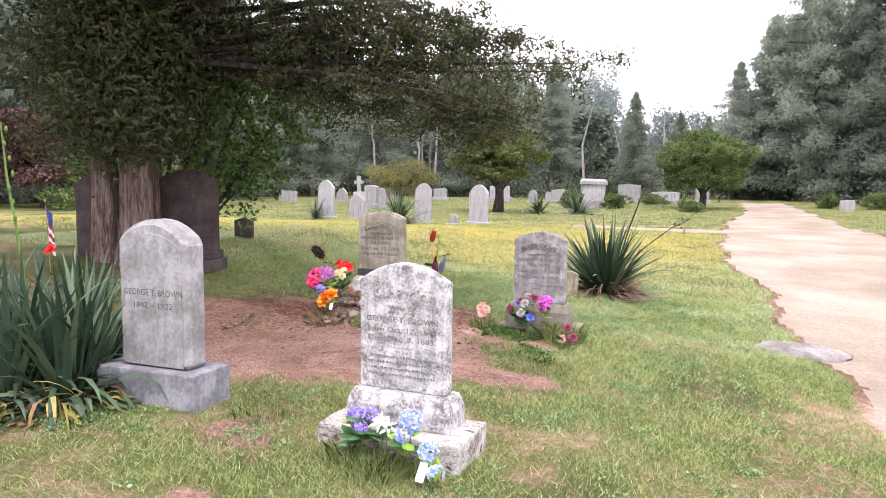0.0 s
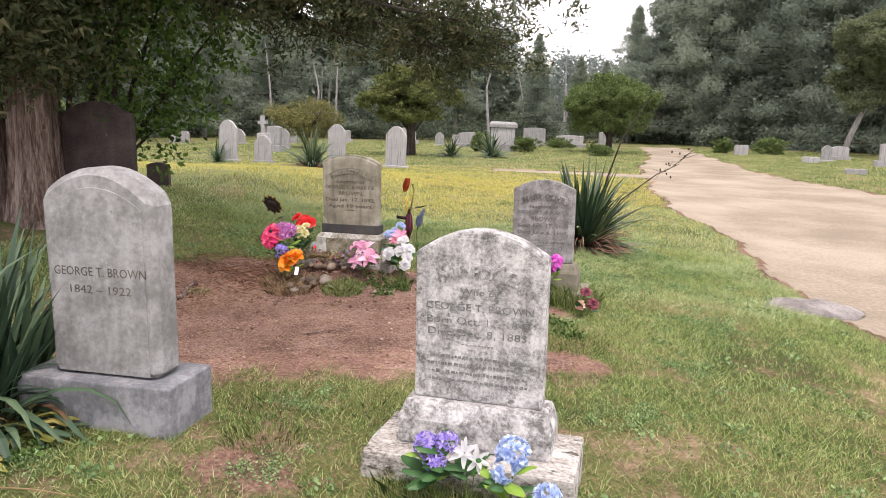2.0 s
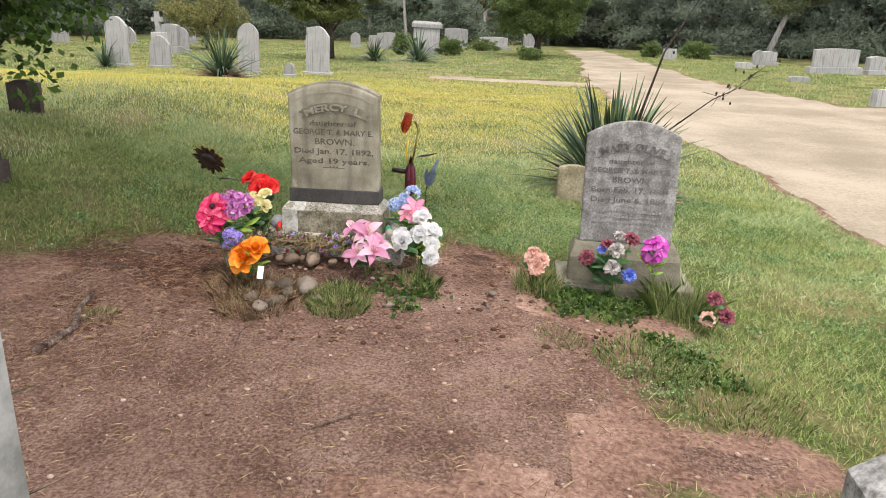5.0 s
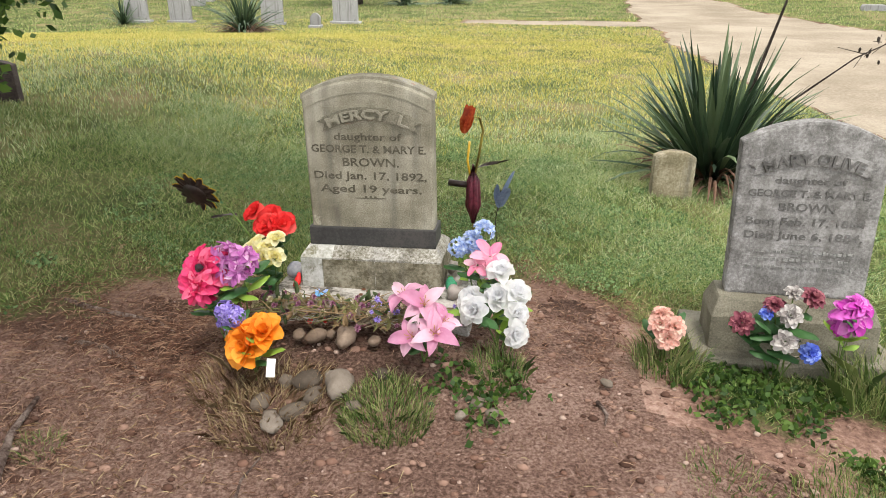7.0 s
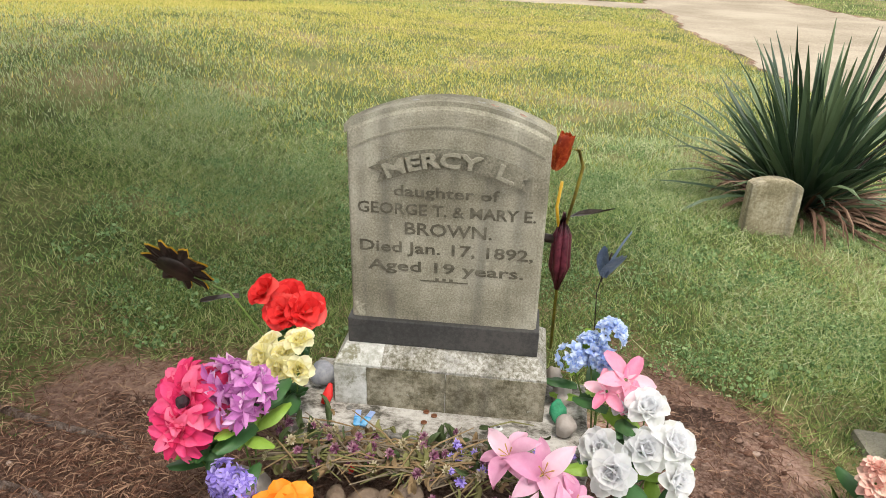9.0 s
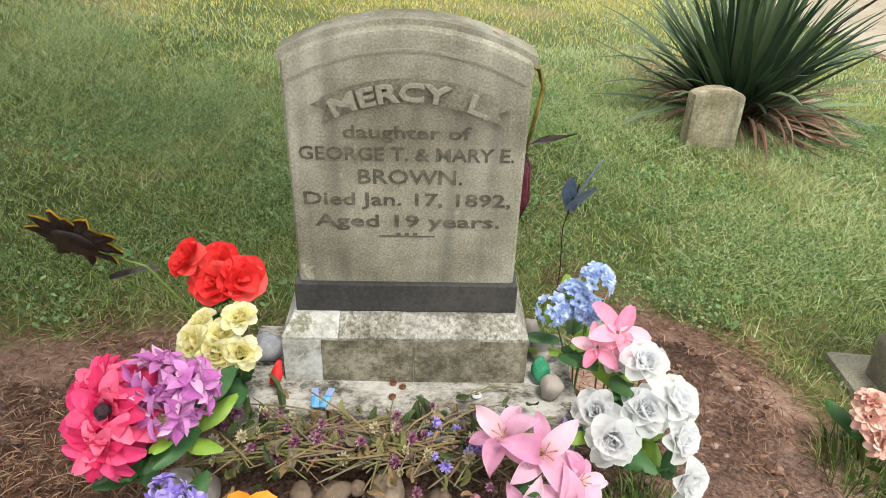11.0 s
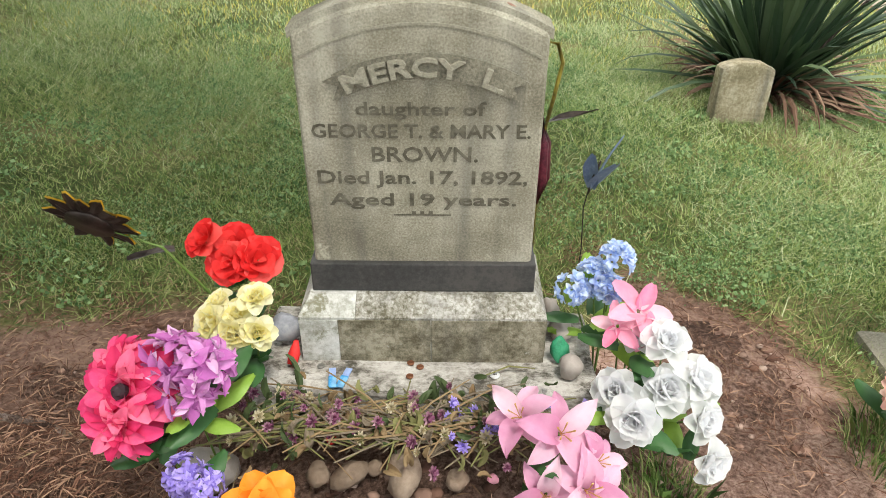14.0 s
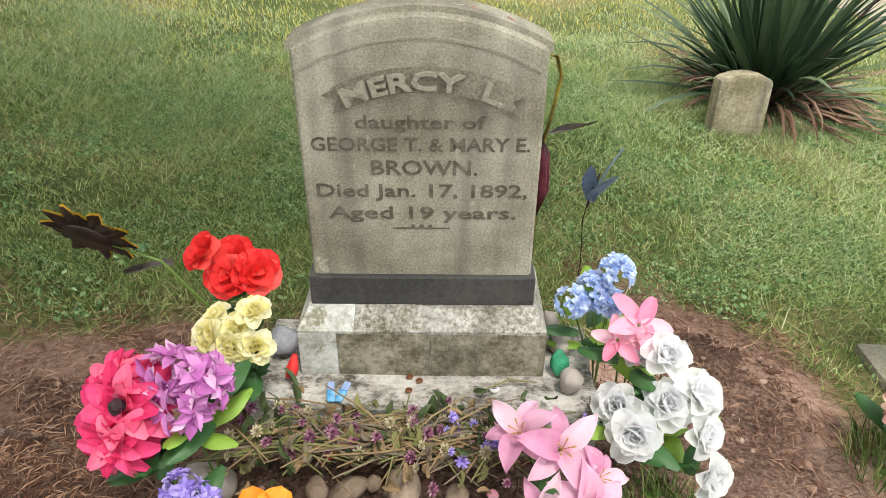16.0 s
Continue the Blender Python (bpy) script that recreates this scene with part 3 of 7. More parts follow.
# Panel darker and letters lighter than the stone: dirt plus painted relief shading.
M_PANEL = mat("stained_and_shaded_granite", ((0.115, 0.107, 0.08), (0.175, 0.163, 0.125), (0.25, 0.235, 0.18)), 8, 160, 0.9, 0.5, 0.004, 0.2, mixf=0.6)
M_BASE = mat("mossy_grey_marble", ((0.09, 0.08, 0.05), (0.19, 0.172, 0.122), (0.32, 0.295, 0.225)), 13, 90, 0.9, 0.7, 0.005, 0.2, spots=(0.40, 0.40, 0.36), spot_scale=7, spot_at=0.62, streak=0.4)
M_RAISED = mat("lightened_raised_granite", ((0.215, 0.204, 0.157), (0.262, 0.247, 0.192), (0.315, 0.298, 0.238)), 8, 160, 0.9, 0.5, 0.003, 0.2, mixf=0.85)
M_LETTER_OLIVE = mat("olive_stained_lettering", ((0.065, 0.059, 0.043), (0.098, 0.09, 0.068), (0.14, 0.13, 0.10)), 20, 90, 0.95, 0.3, 0.002, 0.1)
M_FAINT = mat("faint_worn_lettering", ((0.12, 0.12, 0.112), (0.175, 0.175, 0.168), (0.28, 0.28, 0.27)), 25, 90, 0.95, 0.3, 0.002, 0.1)
# the central headstone: tablet with lettering, steel strap, shouldered base, wide plinth
main_stone = thing("headstone", "olive-grey granite headstone with steel strap, marble base and lichened slab", "headstone", pose(-3.568, 7.09, 0, 0, 0, 0))
s = Shape().prism(arch(0.542, 0.670, 0.072), 0.0, 0.115)
me = s.mesh("tablet", M_MERCY, bevel=0.016, segs=3)
part("tablet", me, main_stone, pose(0, 0, 0.44, 1.2, 0, 0))
prof = arch(0.558, 0.682, 0.075)
crown = Shape()
k0 = [p for p in prof if p[1] > 0.5]
for (x0, z0), (x1, z1) in zip(k0[:-1], k0[1:]):
    crown.prism([(x0, z0 - 0.022), (x0, z0), (x1, z1), (x1, z1 - 0.022)], 0.016, 0.10)
part("moulding", crown.mesh("moulding", M_MERCY), main_stone, pose(0, 0, 0.44, 1.2, 0, 0), "worn arched edge moulding")
s = Shape().box(-0.281, 0.281, -0.016, 0.13, 0.391, 0.474)
part("strap", s.mesh("strap", M_BAND, bevel=0.004), main_stone, None, "dark grey painted steel strap")
M_PATCH = mat("clean_white_marble", ((0.30, 0.30, 0.26), (0.47, 0.47, 0.44), (0.60, 0.60, 0.58)), 9, 60, 0.85, 0.5, 0.004, 0.2, spots=(0.19, 0.185, 0.13), spot_scale=11, spot_at=0.53)


def shoulder(x0, x1, in0, in1):
    """A length of the sloping shoulder above the base, from x0 to x1, drawn in at its ends."""
    vs = [(x, y, z) for x, y, z in ((x0, -0.149, 0.346), (x1, -0.149, 0.346), (x1, 0.149, 0.346), (x0, 0.149, 0.346),
                                    (x0, -0.149, 0.354), (x1, -0.149, 0.354), (x1, 0.149, 0.354), (x0, 0.149, 0.354),
                                    (x0 + in0, -0.099, 0.390), (x1 - in1, -0.099, 0.390), (x1 - in1, 0.099, 0.390), (x0 + in0, 0.099, 0.390))]
    fs = [(3, 2, 1, 0), (8, 9, 10, 11)]
    for a in (0, 4):
        fs += [(a + k, a + (k + 1) % 4, a + 4 + (k + 1) % 4, a + 4 + k) for k in range(4)]
    return Shape().add(vs, fs)


for x0, x1, mt, lab in ((-0.312, -0.215, M_PATCH, "scrubbed white end of the base"), (-0.214, 0.02, M_BASE, "olive-stained base block"), (0.021, 0.312, M_BASE, "olive-stained base block")):
    part("base", rough_mesh(Shape().box(x0, x1, -0.15, 0.15, 0.20, 0.346).mesh("base", mt, bevel=0.0015), 0.002, 4), main_stone, pose(0, 0.07, 0), lab)
part("joint", Shape().box(-0.300, 0.300, -0.1465, 0.1465, 0.205, 0.350).mesh("joint", M_PATCH), main_stone, pose(0, 0.07, 0), "pale mortar in the joints")
for x0, x1, i0, i1, mt, lab in ((-0.311, -0.17, 0.024, 0, M_PATCH, "scrubbed white end of the shoulder"), (-0.169, 0.311, 0, 0.024, M_MERCY_PALE, "sloping pale marble shoulder with dark streaks")):
    part("shoulder", rough_mesh(shoulder(x0, x1, i0, i1).mesh("shoulder", mt, bevel=0.0015), 0.0015, 3), main_stone, pose(0, 0.07, 0), lab)
s = Shape().box(-0.44, 0.44, -0.252, 0.09, 0.02, 0.212)
part("plinth", rough_mesh(s.mesh("plinth", M_SLAB, bevel=0.02), 0.008, 6, 9), main_stone, pose(0.01, 0.06, 0, 0, 0, -1.5), "weathered marble slab")
FACE = pose(0, -0.004, 0.425, 1.2, 0, 0)
edge = Shape()
rim = [p for p in arch(0.512, 0.640, 0.070) if p[1] > 0.5]
for (x0, z0), (x1, z1) in zip(rim[:-1], rim[1:]):
    edge.prism([(x0, z0 - 0.006), (x0, z0), (x1, z1), (x1, z1 - 0.006)], -0.0015, 0.005)
part("border", edge.mesh("border", M_RAISED), main_stone, FACE @ pose(0, 0.0035, 0), "worn arched border line")
part("ribbon_panel", ribbon(0.365, 0.056, 0.046, 0.026, 0.002).mesh("ribbon_panel", M_PANEL), main_stone, FACE @ pose(0.012, 0, 0.522))
part("inscription", letters("MERCY  L.", 0.055, 0.345, 0.010, M_RAISED, bow=0.042, bold=0.0014), main_stone, FACE @ pose(0.010, -0.002, 0.530), "raised capital letters")
for text, size, width, z, x in (("daughter of", 0.043, 0.287, 0.438, 0.0), ("GEORGE T. & MARY E.", 0.046, 0.489, 0.384, 0.0), ("BROWN.", 0.052, 0.241, 0.325, 0.008),
                                ("Died Jan. 17, 1892,", 0.047, 0.486, 0.268, 0.002), ("Aged 19 years.", 0.046, 0.441, 0.210, 0.002)):
    part("inscription", letters(text, size, width, 0.0012, M_LETTER_OLIVE), main_stone, FACE @ pose(x, 0.0035, z), "cut lettering stained dark")
s = Shape().box(-0.068, 0.068, -0.001, 0.002, 0.182, 0.185)
for k in range(3):
    s.box(-0.02 + 0.02 * k - 0.005, -0.02 + 0.02 * k + 0.005, -0.001, 0.002, 0.185, 0.193)
part("flourish", s.mesh("flourish", M_LETTER_OLIVE), main_stone, FACE @ pose(0, 0.0035, 0))

# the wife's stone: white marble, two tiers on a broad slab
wife = thing("headstone", "white marble headstone mottled with lichen on a stepped base", "headstone", pose(-1.733, 3.72, 0, 0, 0, -3))
part("tablet", rough_mesh(Shape().prism(arch(0.56, 0.745, 0.105), 0, 0.10).mesh("tablet", M_WHITE, bevel=0.014), 0.0015, 1), wife, pose(0, 0, 0.255))
part("base", rough_mesh(chamfer_block(0.665, 0.24, 0.062, 0.175, 0.255, 0.025, 0.03).mesh("base", M_WHITE, bevel=0.015), 0.004, 3), wife, pose(0, 0.05, 0))
part("plinth", rough_mesh(Shape().box(-0.455, 0.445, -0.20, 0.24, -0.22, 0.065).mesh("plinth", M_SLAB, bevel=0.018), 0.008, 6, 8), wife, None, "weathered marble slab")
FW = pose(0, -0.002, 0.255)
part("inscription", letters("MARY E.", 0.072, 0.33, 0.005, M_WHITE, bow=0.035, bold=0.001), wife, FW @ pose(0, 0, 0.55))
for text, size, width, z in (("Wife of", 0.040, 0.165, 0.472), ("GEORGE T. BROWN", 0.046, 0.46, 0.402), ("Born Oct. 11, 1847", 0.046, 0.45, 0.342), ("Died Dec. 8, 1883.", 0.046, 0.44, 0.290)):
    part("inscription", letters(text, size, width, 0.0012, M_FAINT, bold=0.0), wife, FW @ pose(0, 0, z), "cut lettering worn faint")
tagged(part("inscription", bars([(0.252, 0.14, 0.005), (0.19, 0.42, 0.015), (0.156, 0.44, 0.015), (0.121, 0.40, 0.015), (0.086, 0.43, 0.015)], M_FAINT), wife, FW, "verse worn past reading"), kind="stuff")

# the grey marble stone with a plain block base
george = thing("headstone", "grey marble headstone with arched top on a square block base", "headstone", pose(-3.505, 3.64, 0, 0, 0, 1))
part("tablet", rough_mesh(Shape().prism(arch(0.585, 0.985, 0.135), 0, 0.19).mesh("tablet", M_GEORGE, bevel=0.034, segs=1), 0.0015, 1), george, pose(0, 0, 0.22))
fr = Shape().prism(arch(0.49, 0.88, 0.095), -0.005, 0.004)
part("panel", fr.mesh("panel", M_GEORGE, bevel=0.003), george, pose(0, 0.0, 0.235), "dressed front panel")
part("base", rough_mesh(Shape().box(-0.42, 0.392, -0.085, 0.28, -0.12, 0.222).mesh("base", M_GEORGE_BASE, bevel=0.010), 0.004, 4, 7), george)
part("inscription", letters("GEORGE T. BROWN", 0.060, 0.48, 0.0012, M_LETTER, bold=0.0), george, pose(0.012, -0.0045, 0.705), "cut lettering stained dark")
part("inscription", letters("1842 \u2013 1922", 0.056, 0.32, 0.0012, M_LETTER, bold=0.0), george, pose(0.012, -0.0045, 0.622), "cut lettering stained dark")

# the leaning stone of the other daughter
olive = thing("headstone", "weathered grey marble headstone leaning slightly, with artificial flowers before it", "headstone", pose(-1.775, 7.13, 0.02, -3.0, -0.8, -4))
part("tablet", rough_mesh(Shape().prism(arch(0.545, 0.735, 0.085), 0, 0.095).mesh("tablet", M_OLIVE, bevel=0.012), 0.0015, 1), olive, pose(0, 0, 0.20))
# The base's dark colour also holds the shade behind the flowers and leaves.
part("base", rough_mesh(chamfer_block(0.66, 0.27, -0.16, 0.12, 0.20, 0.03, 0.04).mesh("base", M_PANEL, bevel=0.015), 0.004, 3), olive, pose(0, 0.05, 0))
part("plinth", rough_mesh(Shape().box(-0.40, 0.42, -0.15, 0.30, -0.25, -0.03).mesh("plinth", M_PANEL, bevel=0.02), 0.008, 5, 8), olive, pose(0, 0, 0, 3, 0.8, 4), "sunken stone plinth")
FO = pose(0, -0.002, 0.20)
part("ribbon_panel", ribbon(0.41, 0.062, 0.045, 0.022, 0.003).mesh("ribbon_panel", M_OLIVE), olive, FO @ pose(0, 0, 0.56))
part("inscription", letters("MARY OLIVE", 0.062, 0.36, 0.007, M_LETTER_MID, bow=0.036, bold=0.001), olive, FO @ pose(0, -0.003, 0.567), "raised capital letters")
for text, size, width, z in (("daughter of", 0.040, 0.27, 0.485), ("GEORGE T. & MARY E.", 0.042, 0.46, 0.430), ("BROWN", 0.048, 0.21, 0.372), ("Born Feb. 17, 1864", 0.045, 0.45, 0.312), ("Died June 6, 1884.", 0.045, 0.45, 0.252)):
    part("inscription", letters(text, size, width, 0.0012, M_LETTER_MID), olive, FO @ pose(0, 0, z), "cut lettering stained dark")
tagged(part("inscription", bars([(0.225, 0.15, 0.005), (0.19, 0.40, 0.016), (0.155, 0.38, 0.016), (0.12, 0.42, 0.016)], M_LETTER_PALE, 4), olive, FO, "verse worn past reading"), kind="stuff")


M_FOOT = mat("tan_lichened_marble", ((0.17, 0.145, 0.09), (0.28, 0.245, 0.165), (0.42, 0.38, 0.29)), 5, 60, 0.9, 0.4, 0.003, 0.2, streak=0.6)


def footstone():
    t = thing("footstone", "small pale footstone with rounded top beside the yucca", "footstone", pose(-1.93, 9.25, H(-1.93, 9.25) + 0.035, -4, 2, 2))
    part("tablet", rough_mesh(Shape().prism(arch(0.29, 0.36, 0.04), 0, 0.11).mesh("tablet", M_FOOT, bevel=0.02), 0.003, 2), t, pose(0, 0, -0.06))
    part("foot", rough_mesh(Shape().box(-0.16, 0.16, -0.02, 0.13, -0.16, -0.045).mesh("foot", M_FOOT, bevel=0.012), 0.004, 2), t)


footstone()


def dark_stone(x, y, w, h, d, label, base):
    t = thing("headstone", label, "headstone", pose(x, y, H(x, y), 0, 0, 14))
    b = 0.22 if base else 0.0
    part("tablet", Shape().prism(arch(w, h - b, h * 0.09, w * 0.06), 0, d).mesh("tablet", M_DARKSTONE, bevel=0.015), t, pose(0, 0, b - 0.02))
    if base:
        part("base", Shape().box(-w * 0.58, w * 0.56, -0.13, d + 0.13, -0.15, 0.11).mesh("base", M_DARKSTONE, bevel=0.02), t)
        part("base", Shape().box(-w * 0.54, w * 0.53, -0.07, d + 0.07, 0.11, b).mesh("base", M_DARKSTONE, bevel=0.02), t)


dark_stone(-6.53, 7.40, 0.72, 1.30, 0.16, "tall dark brown slate headstone under the cedar", True)
dark_stone(-7.49, 9.78, 0.31, 0.36, 0.10, "small dark slate footstone on the shaded lawn", False)
dark_stone(-7.55, 6.75, 0.34, 1.05, 0.14, "narrow dark headstone behind the cedar trunk", False)


def far_stone(x, y, w, h, kind="arch", label="", d=0.16):
    z = H(x, y)
    t = thing("headstone", label or "pale marble headstone with rounded top, streaked with age", "headstone", pose(x, y, z, random.uniform(-1.5, 1.5), random.uniform(-2, 2), random.uniform(-8, 12)), "far headstones")
    if kind == "arch":
        part("tablet", Shape().prism(arch(w, h - 0.08, w * 0.42), 0, d).mesh("tablet", M_FARSTONE, bevel=0.02), t, pose(0, 0, 0.07))
        part("base", Shape().box(-w * 0.6, w * 0.6, -0.1, d + 0.1, -0.2, 0.08).mesh("base", M_FARSTONE, bevel=0.02), t)
    elif kind == "block":
        part("tablet", Shape().prism(arch(w, h * 0.72, 0.06), 0, 0.4).mesh("tablet", M_FARSTONE, bevel=0.03), t, pose(0, 0, h * 0.26))
        part("base", Shape().box(-w * 0.6, w * 0.6, -0.12, 0.52, -0.2, h * 0.26).mesh("base", M_FARSTONE, bevel=0.03), t)
    elif kind == "low":
        part("tablet", Shape().prism([(-w / 2, -0.1), (w / 2, -0.1), (w / 2, h * 0.8), (w * 0.46, h), (-w * 0.46, h), (-w / 2, h * 0.7)], 0, 0.3).mesh("tablet", M_FARSTONE, bevel=0.02), t)
    elif kind == "capped":
        part("base", Shape().box(-w * 0.5, w * 0.5, -0.1, 0.9, -0.2, h * 0.22).mesh("base", M_FARSTONE, bevel=0.03), t)
        part("die", Shape().box(-w * 0.43, w * 0.43, 0.0, 0.8, h * 0.22, h * 0.8).mesh("die", M_FARSTONE, bevel=0.03), t)
        part("cap", chamfer_block(w, 1.0, h * 0.8, h * 0.92, h, 0.12, 0.12).mesh("cap", M_FARSTONE, bevel=0.03), t, pose(0, 0.4, 0))
    elif kind == "cross":
        part("shaft", Shape().prism([(-w / 2, 0), (w / 2, 0), (w * 0.4, h * 0.62), (-w * 0.4, h * 0.62)], 0, 0.4).mesh("shaft", M_FARSTONE, bevel=0.03), t, pose(0, 0, -0.05))
        part("cross", Shape().box(-0.08, 0.08, 0.1, 0.26, h * 0.6, h).box(-0.22, 0.22, 0.11, 0.25, h * 0.8, h * 0.88).mesh("cross", M_FARSTONE), t)
    return t


for x, y, w, h, k, lab in (
        (-16.5, 27.3, 0.78, 1.68, "arch", ""), (-15.0, 27.4, 0.74, 1.10, "arch", "white marble headstone with a flat worn face"), (-16.6, 30.5, 0.6, 1.9, "cross", "white marble shaft with a small cross"),
        (-19.0, 36.3, 0.75, 1.40, "block", "grey granite headstone with square shoulders"), (-20.2, 40.0, 0.8, 1.2, "arch", ""), (-11.46, 26.5, 0.68, 1.62, "arch", ""),
        (-9.23, 26.96, 0.80, 1.58, "arch", ""), (-9.81, 25.7, 0.32, 0.44, "arch", "very small rounded marble marker"), (-22.2, 55.0, 1.1, 1.0, "block", "grey granite block headstone"),
        (-7.9, 45.8, 1.75, 1.85, "capped", "large pale granite family monument with a heavy cap"), (-7.4, 60.0, 1.8, 1.5, "block", "wide pale granite family headstone"),
        (-4.4, 58.0, 2.1, 0.95, "block", "wide grey granite headstone"), (-1.6, 58.0, 1.0, 1.25, "block", "plain grey granite headstone on the lawn"), (-11.4, 52.0, 1.2, 1.1, "block", "pale granite block headstone"),
        (-17.0, 55.0, 1.6, 1.3, "block", "pale granite family headstone"), (-14.2, 55.0, 0.7, 1.0, "arch", ""), (-13.0, 56.0, 0.9, 0.8, "low", "low pale granite grave marker"),
        (-24.5, 50.0, 0.9, 1.1, "block", "plain grey granite headstone on the lawn"), (-27.0, 47.0, 1.0, 1.0, "arch", ""), (-30.5, 45.0, 1.4, 0.8, "low", "low pale granite grave marker"),
        (-20.5, 23.5, 1.3, 0.55, "low", "low rough granite marker on the lawn"), (-23.2, 22.0, 1.3, 0.6, "low", "low rough granite marker on the lawn"),
        (7.3, 51.5, 0.85, 0.65, "low", "low pale marker beside the track"), (12.75, 39.7, 2.0, 1.2, "block", "wide grey granite headstone across the track"),
        (8.4, 32.1, 0.76, 0.2, "low", "flat white grave marker in the grass"), (7.28, 23.0, 0.58, 0.45, "low", "small white marble block beside the track"),
        (10.6, 44.5, 0.6, 0.9, "arch", ""), (12.0, 47.0, 0.9, 0.8, "block", "plain grey granite headstone on the lawn"), (14.8, 40.0, 0.8, 0.9, "block", "plain grey granite headstone on the lawn"),
        (9.2, 42.0, 0.8, 0.3, "low", "flat pale grave marker in the grass"), (15.5, 46.0, 1.2, 0.9, "block", "plain grey granite headstone on the lawn")):
    far_stone(x, y, w, h, k, lab)


# ---- trees and shrubs ----
def conifer(rg, h, r, tiers, leaf, per, bare_to=0.12, layered=1.0):
    """Leaf centres and limb lines of a pine: whorls of limbs, longest low down, with gaps."""
    cs, sp, limbs = [], [], []
    for i in range(tiers):
        u = i / (tiers - 1)
        z = h * (bare_to + (1 - bare_to) * u)
        R = r * (1 - u) ** 0.62 * rg.uniform(0.65, 1.2) + 0.1 * r * (1 - u)
        k = int(rg.integers(4, 7))
        a0 = rg.uniform(0, 6.28)
        for j in range(k):
            a = a0 + 6.283 * j / k + rg.normal(0, 0.25)
            L = R * rg.uniform(0.6, 1.15)
            tip = np.array([math.cos(a) * L, math.sin(a) * L, z + L * rg.uniform(-0.18, 0.12)])
            limbs.append(((0, 0, z), tuple(tip)))
            m = max(2, int(L / (r * 0.22)) + 1)
            for q in range(m):
                f = (q + 0.7) / m
                cs.append(np.array([0, 0, z]) * (1 - f) + tip * f)
                w = 0.26 * r * (1.15 - 0.4 * f) * (0.36 + 0.64 * (1 - u) ** 0.8)
                sp.append((w, w, 0.11 * r * layered))
    cs.append(np.array([0, 0, h * 0.99]))
    sp.append((0.025 * r, 0.025 * r, 0.06 * h))
    v, f = leaf_cloud(rg, np.array(cs), leaf, per, np.array(sp), 0.36, 0.0, True)
    return v, f, limbs


def crown_mass(rg, centres, radii, leaf, per):
    """A broad crown: many leaf clumps on the shells of several lobes."""
    cs, sp = [], []
    for c, r in zip(centres, radii):
        k = max(6, int(40 * r[0] * r[2] / (0.4 + r[0] * 0.25)))
        d = rg.normal(0, 1, (k, 3))
        d /= np.linalg.norm(d, axis=1)[:, None]
        cs.append(np.array(c) + d * np.array(r) * rg.uniform(0.45, 1.05, (k, 1)))
        sp.append(np.tile(np.array(r) * 0.30, (k, 1)))
    return leaf_cloud(rg, np.concatenate(cs), leaf, per, np.concatenate(sp), 0.5)


def tree(name, label, x, y, crown, bark, trunk_pts, trunk_r, limbs, crown_mat, m=None, group="", n=10):
    t = thing(name, label, "tree" if name != "shrub" else "shrub", m if m is not None else pose(x, y, H(x, y)), group)
    s = Shape().tube(trunk_pts, trunk_r, n)
    few = len(limbs) < 14
    for a, b in limbs:
        a, b = Vector(a), Vector(b)
        L = (b - a).length
        limb = Shape() if few else s
        limb.tube([a, a.lerp(b, 0.5) + Vector((0, 0, 0.04 * L)), b], [min(trunk_r[0] * 0.35, 0.02 * L + 0.01), 0.012 * L + 0.006, 0.004], 5, False)
        if few:
            part("limb", limb.mesh("limb", bark, True), t)
    part("trunk", s.mesh("trunk", bark, True), t)
    part("crown", np_mesh("crown", crown[0], crown[1], crown_mat), t)
    return t


rg = np.random.default_rng(21)
pines = []
for k in range(4):
    h = (14, 13, 15, 12)[k]
    v, f, limbs = conifer(rg, h, (3.9, 3.3, 4.3, 4.6)[k], (19, 17, 20, 16)[k], 0.21, 170, (0.04, 0.22, 0.06, 0.02)[k])
    if k == 0:
        put = (-70.0, 70.0)
    else:
        put = ((-22, 84), (16, 88), (27, 68))[k - 1]
    pines.append(tree("pine_tree", "tall pine at the edge of the woods, its grey-green paled for haze", *put, (v, f), M_BARK_PALE if k == 1 else M_BARK_DARK,
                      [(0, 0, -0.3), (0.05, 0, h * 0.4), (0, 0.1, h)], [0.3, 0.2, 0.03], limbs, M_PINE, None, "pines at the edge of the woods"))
v, f = crown_mass(rg, [(0, 0, 5.5), (1.6, 0, 7.5), (-1.6, 1, 8.2), (0.5, -1, 10)], [(3.6, 3.4, 3.2), (2.6, 2.6, 2.6), (2.6, 2.6, 2.6), (2.4, 2.4, 2.2)], 0.6, 40)
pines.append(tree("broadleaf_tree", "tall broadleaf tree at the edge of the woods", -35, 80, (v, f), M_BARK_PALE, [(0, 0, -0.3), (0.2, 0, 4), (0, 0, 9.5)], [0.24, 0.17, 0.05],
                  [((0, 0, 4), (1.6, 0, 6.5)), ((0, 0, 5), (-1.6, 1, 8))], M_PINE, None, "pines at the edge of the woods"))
places = []
for k in range(21):
    places.append((-52 + 2.9 * k + rg.normal(0, 0.6), 70 + 9 * (k % 3) + rg.normal(0, 1.5) + 10 * sm(-20, 5, np.float64(-52 + 2.9 * k)), rg.uniform(1.1, 1.4) * (1 - 0.45 * float(sm(-26, -10, np.float64(-52 + 2.9 * k))))))
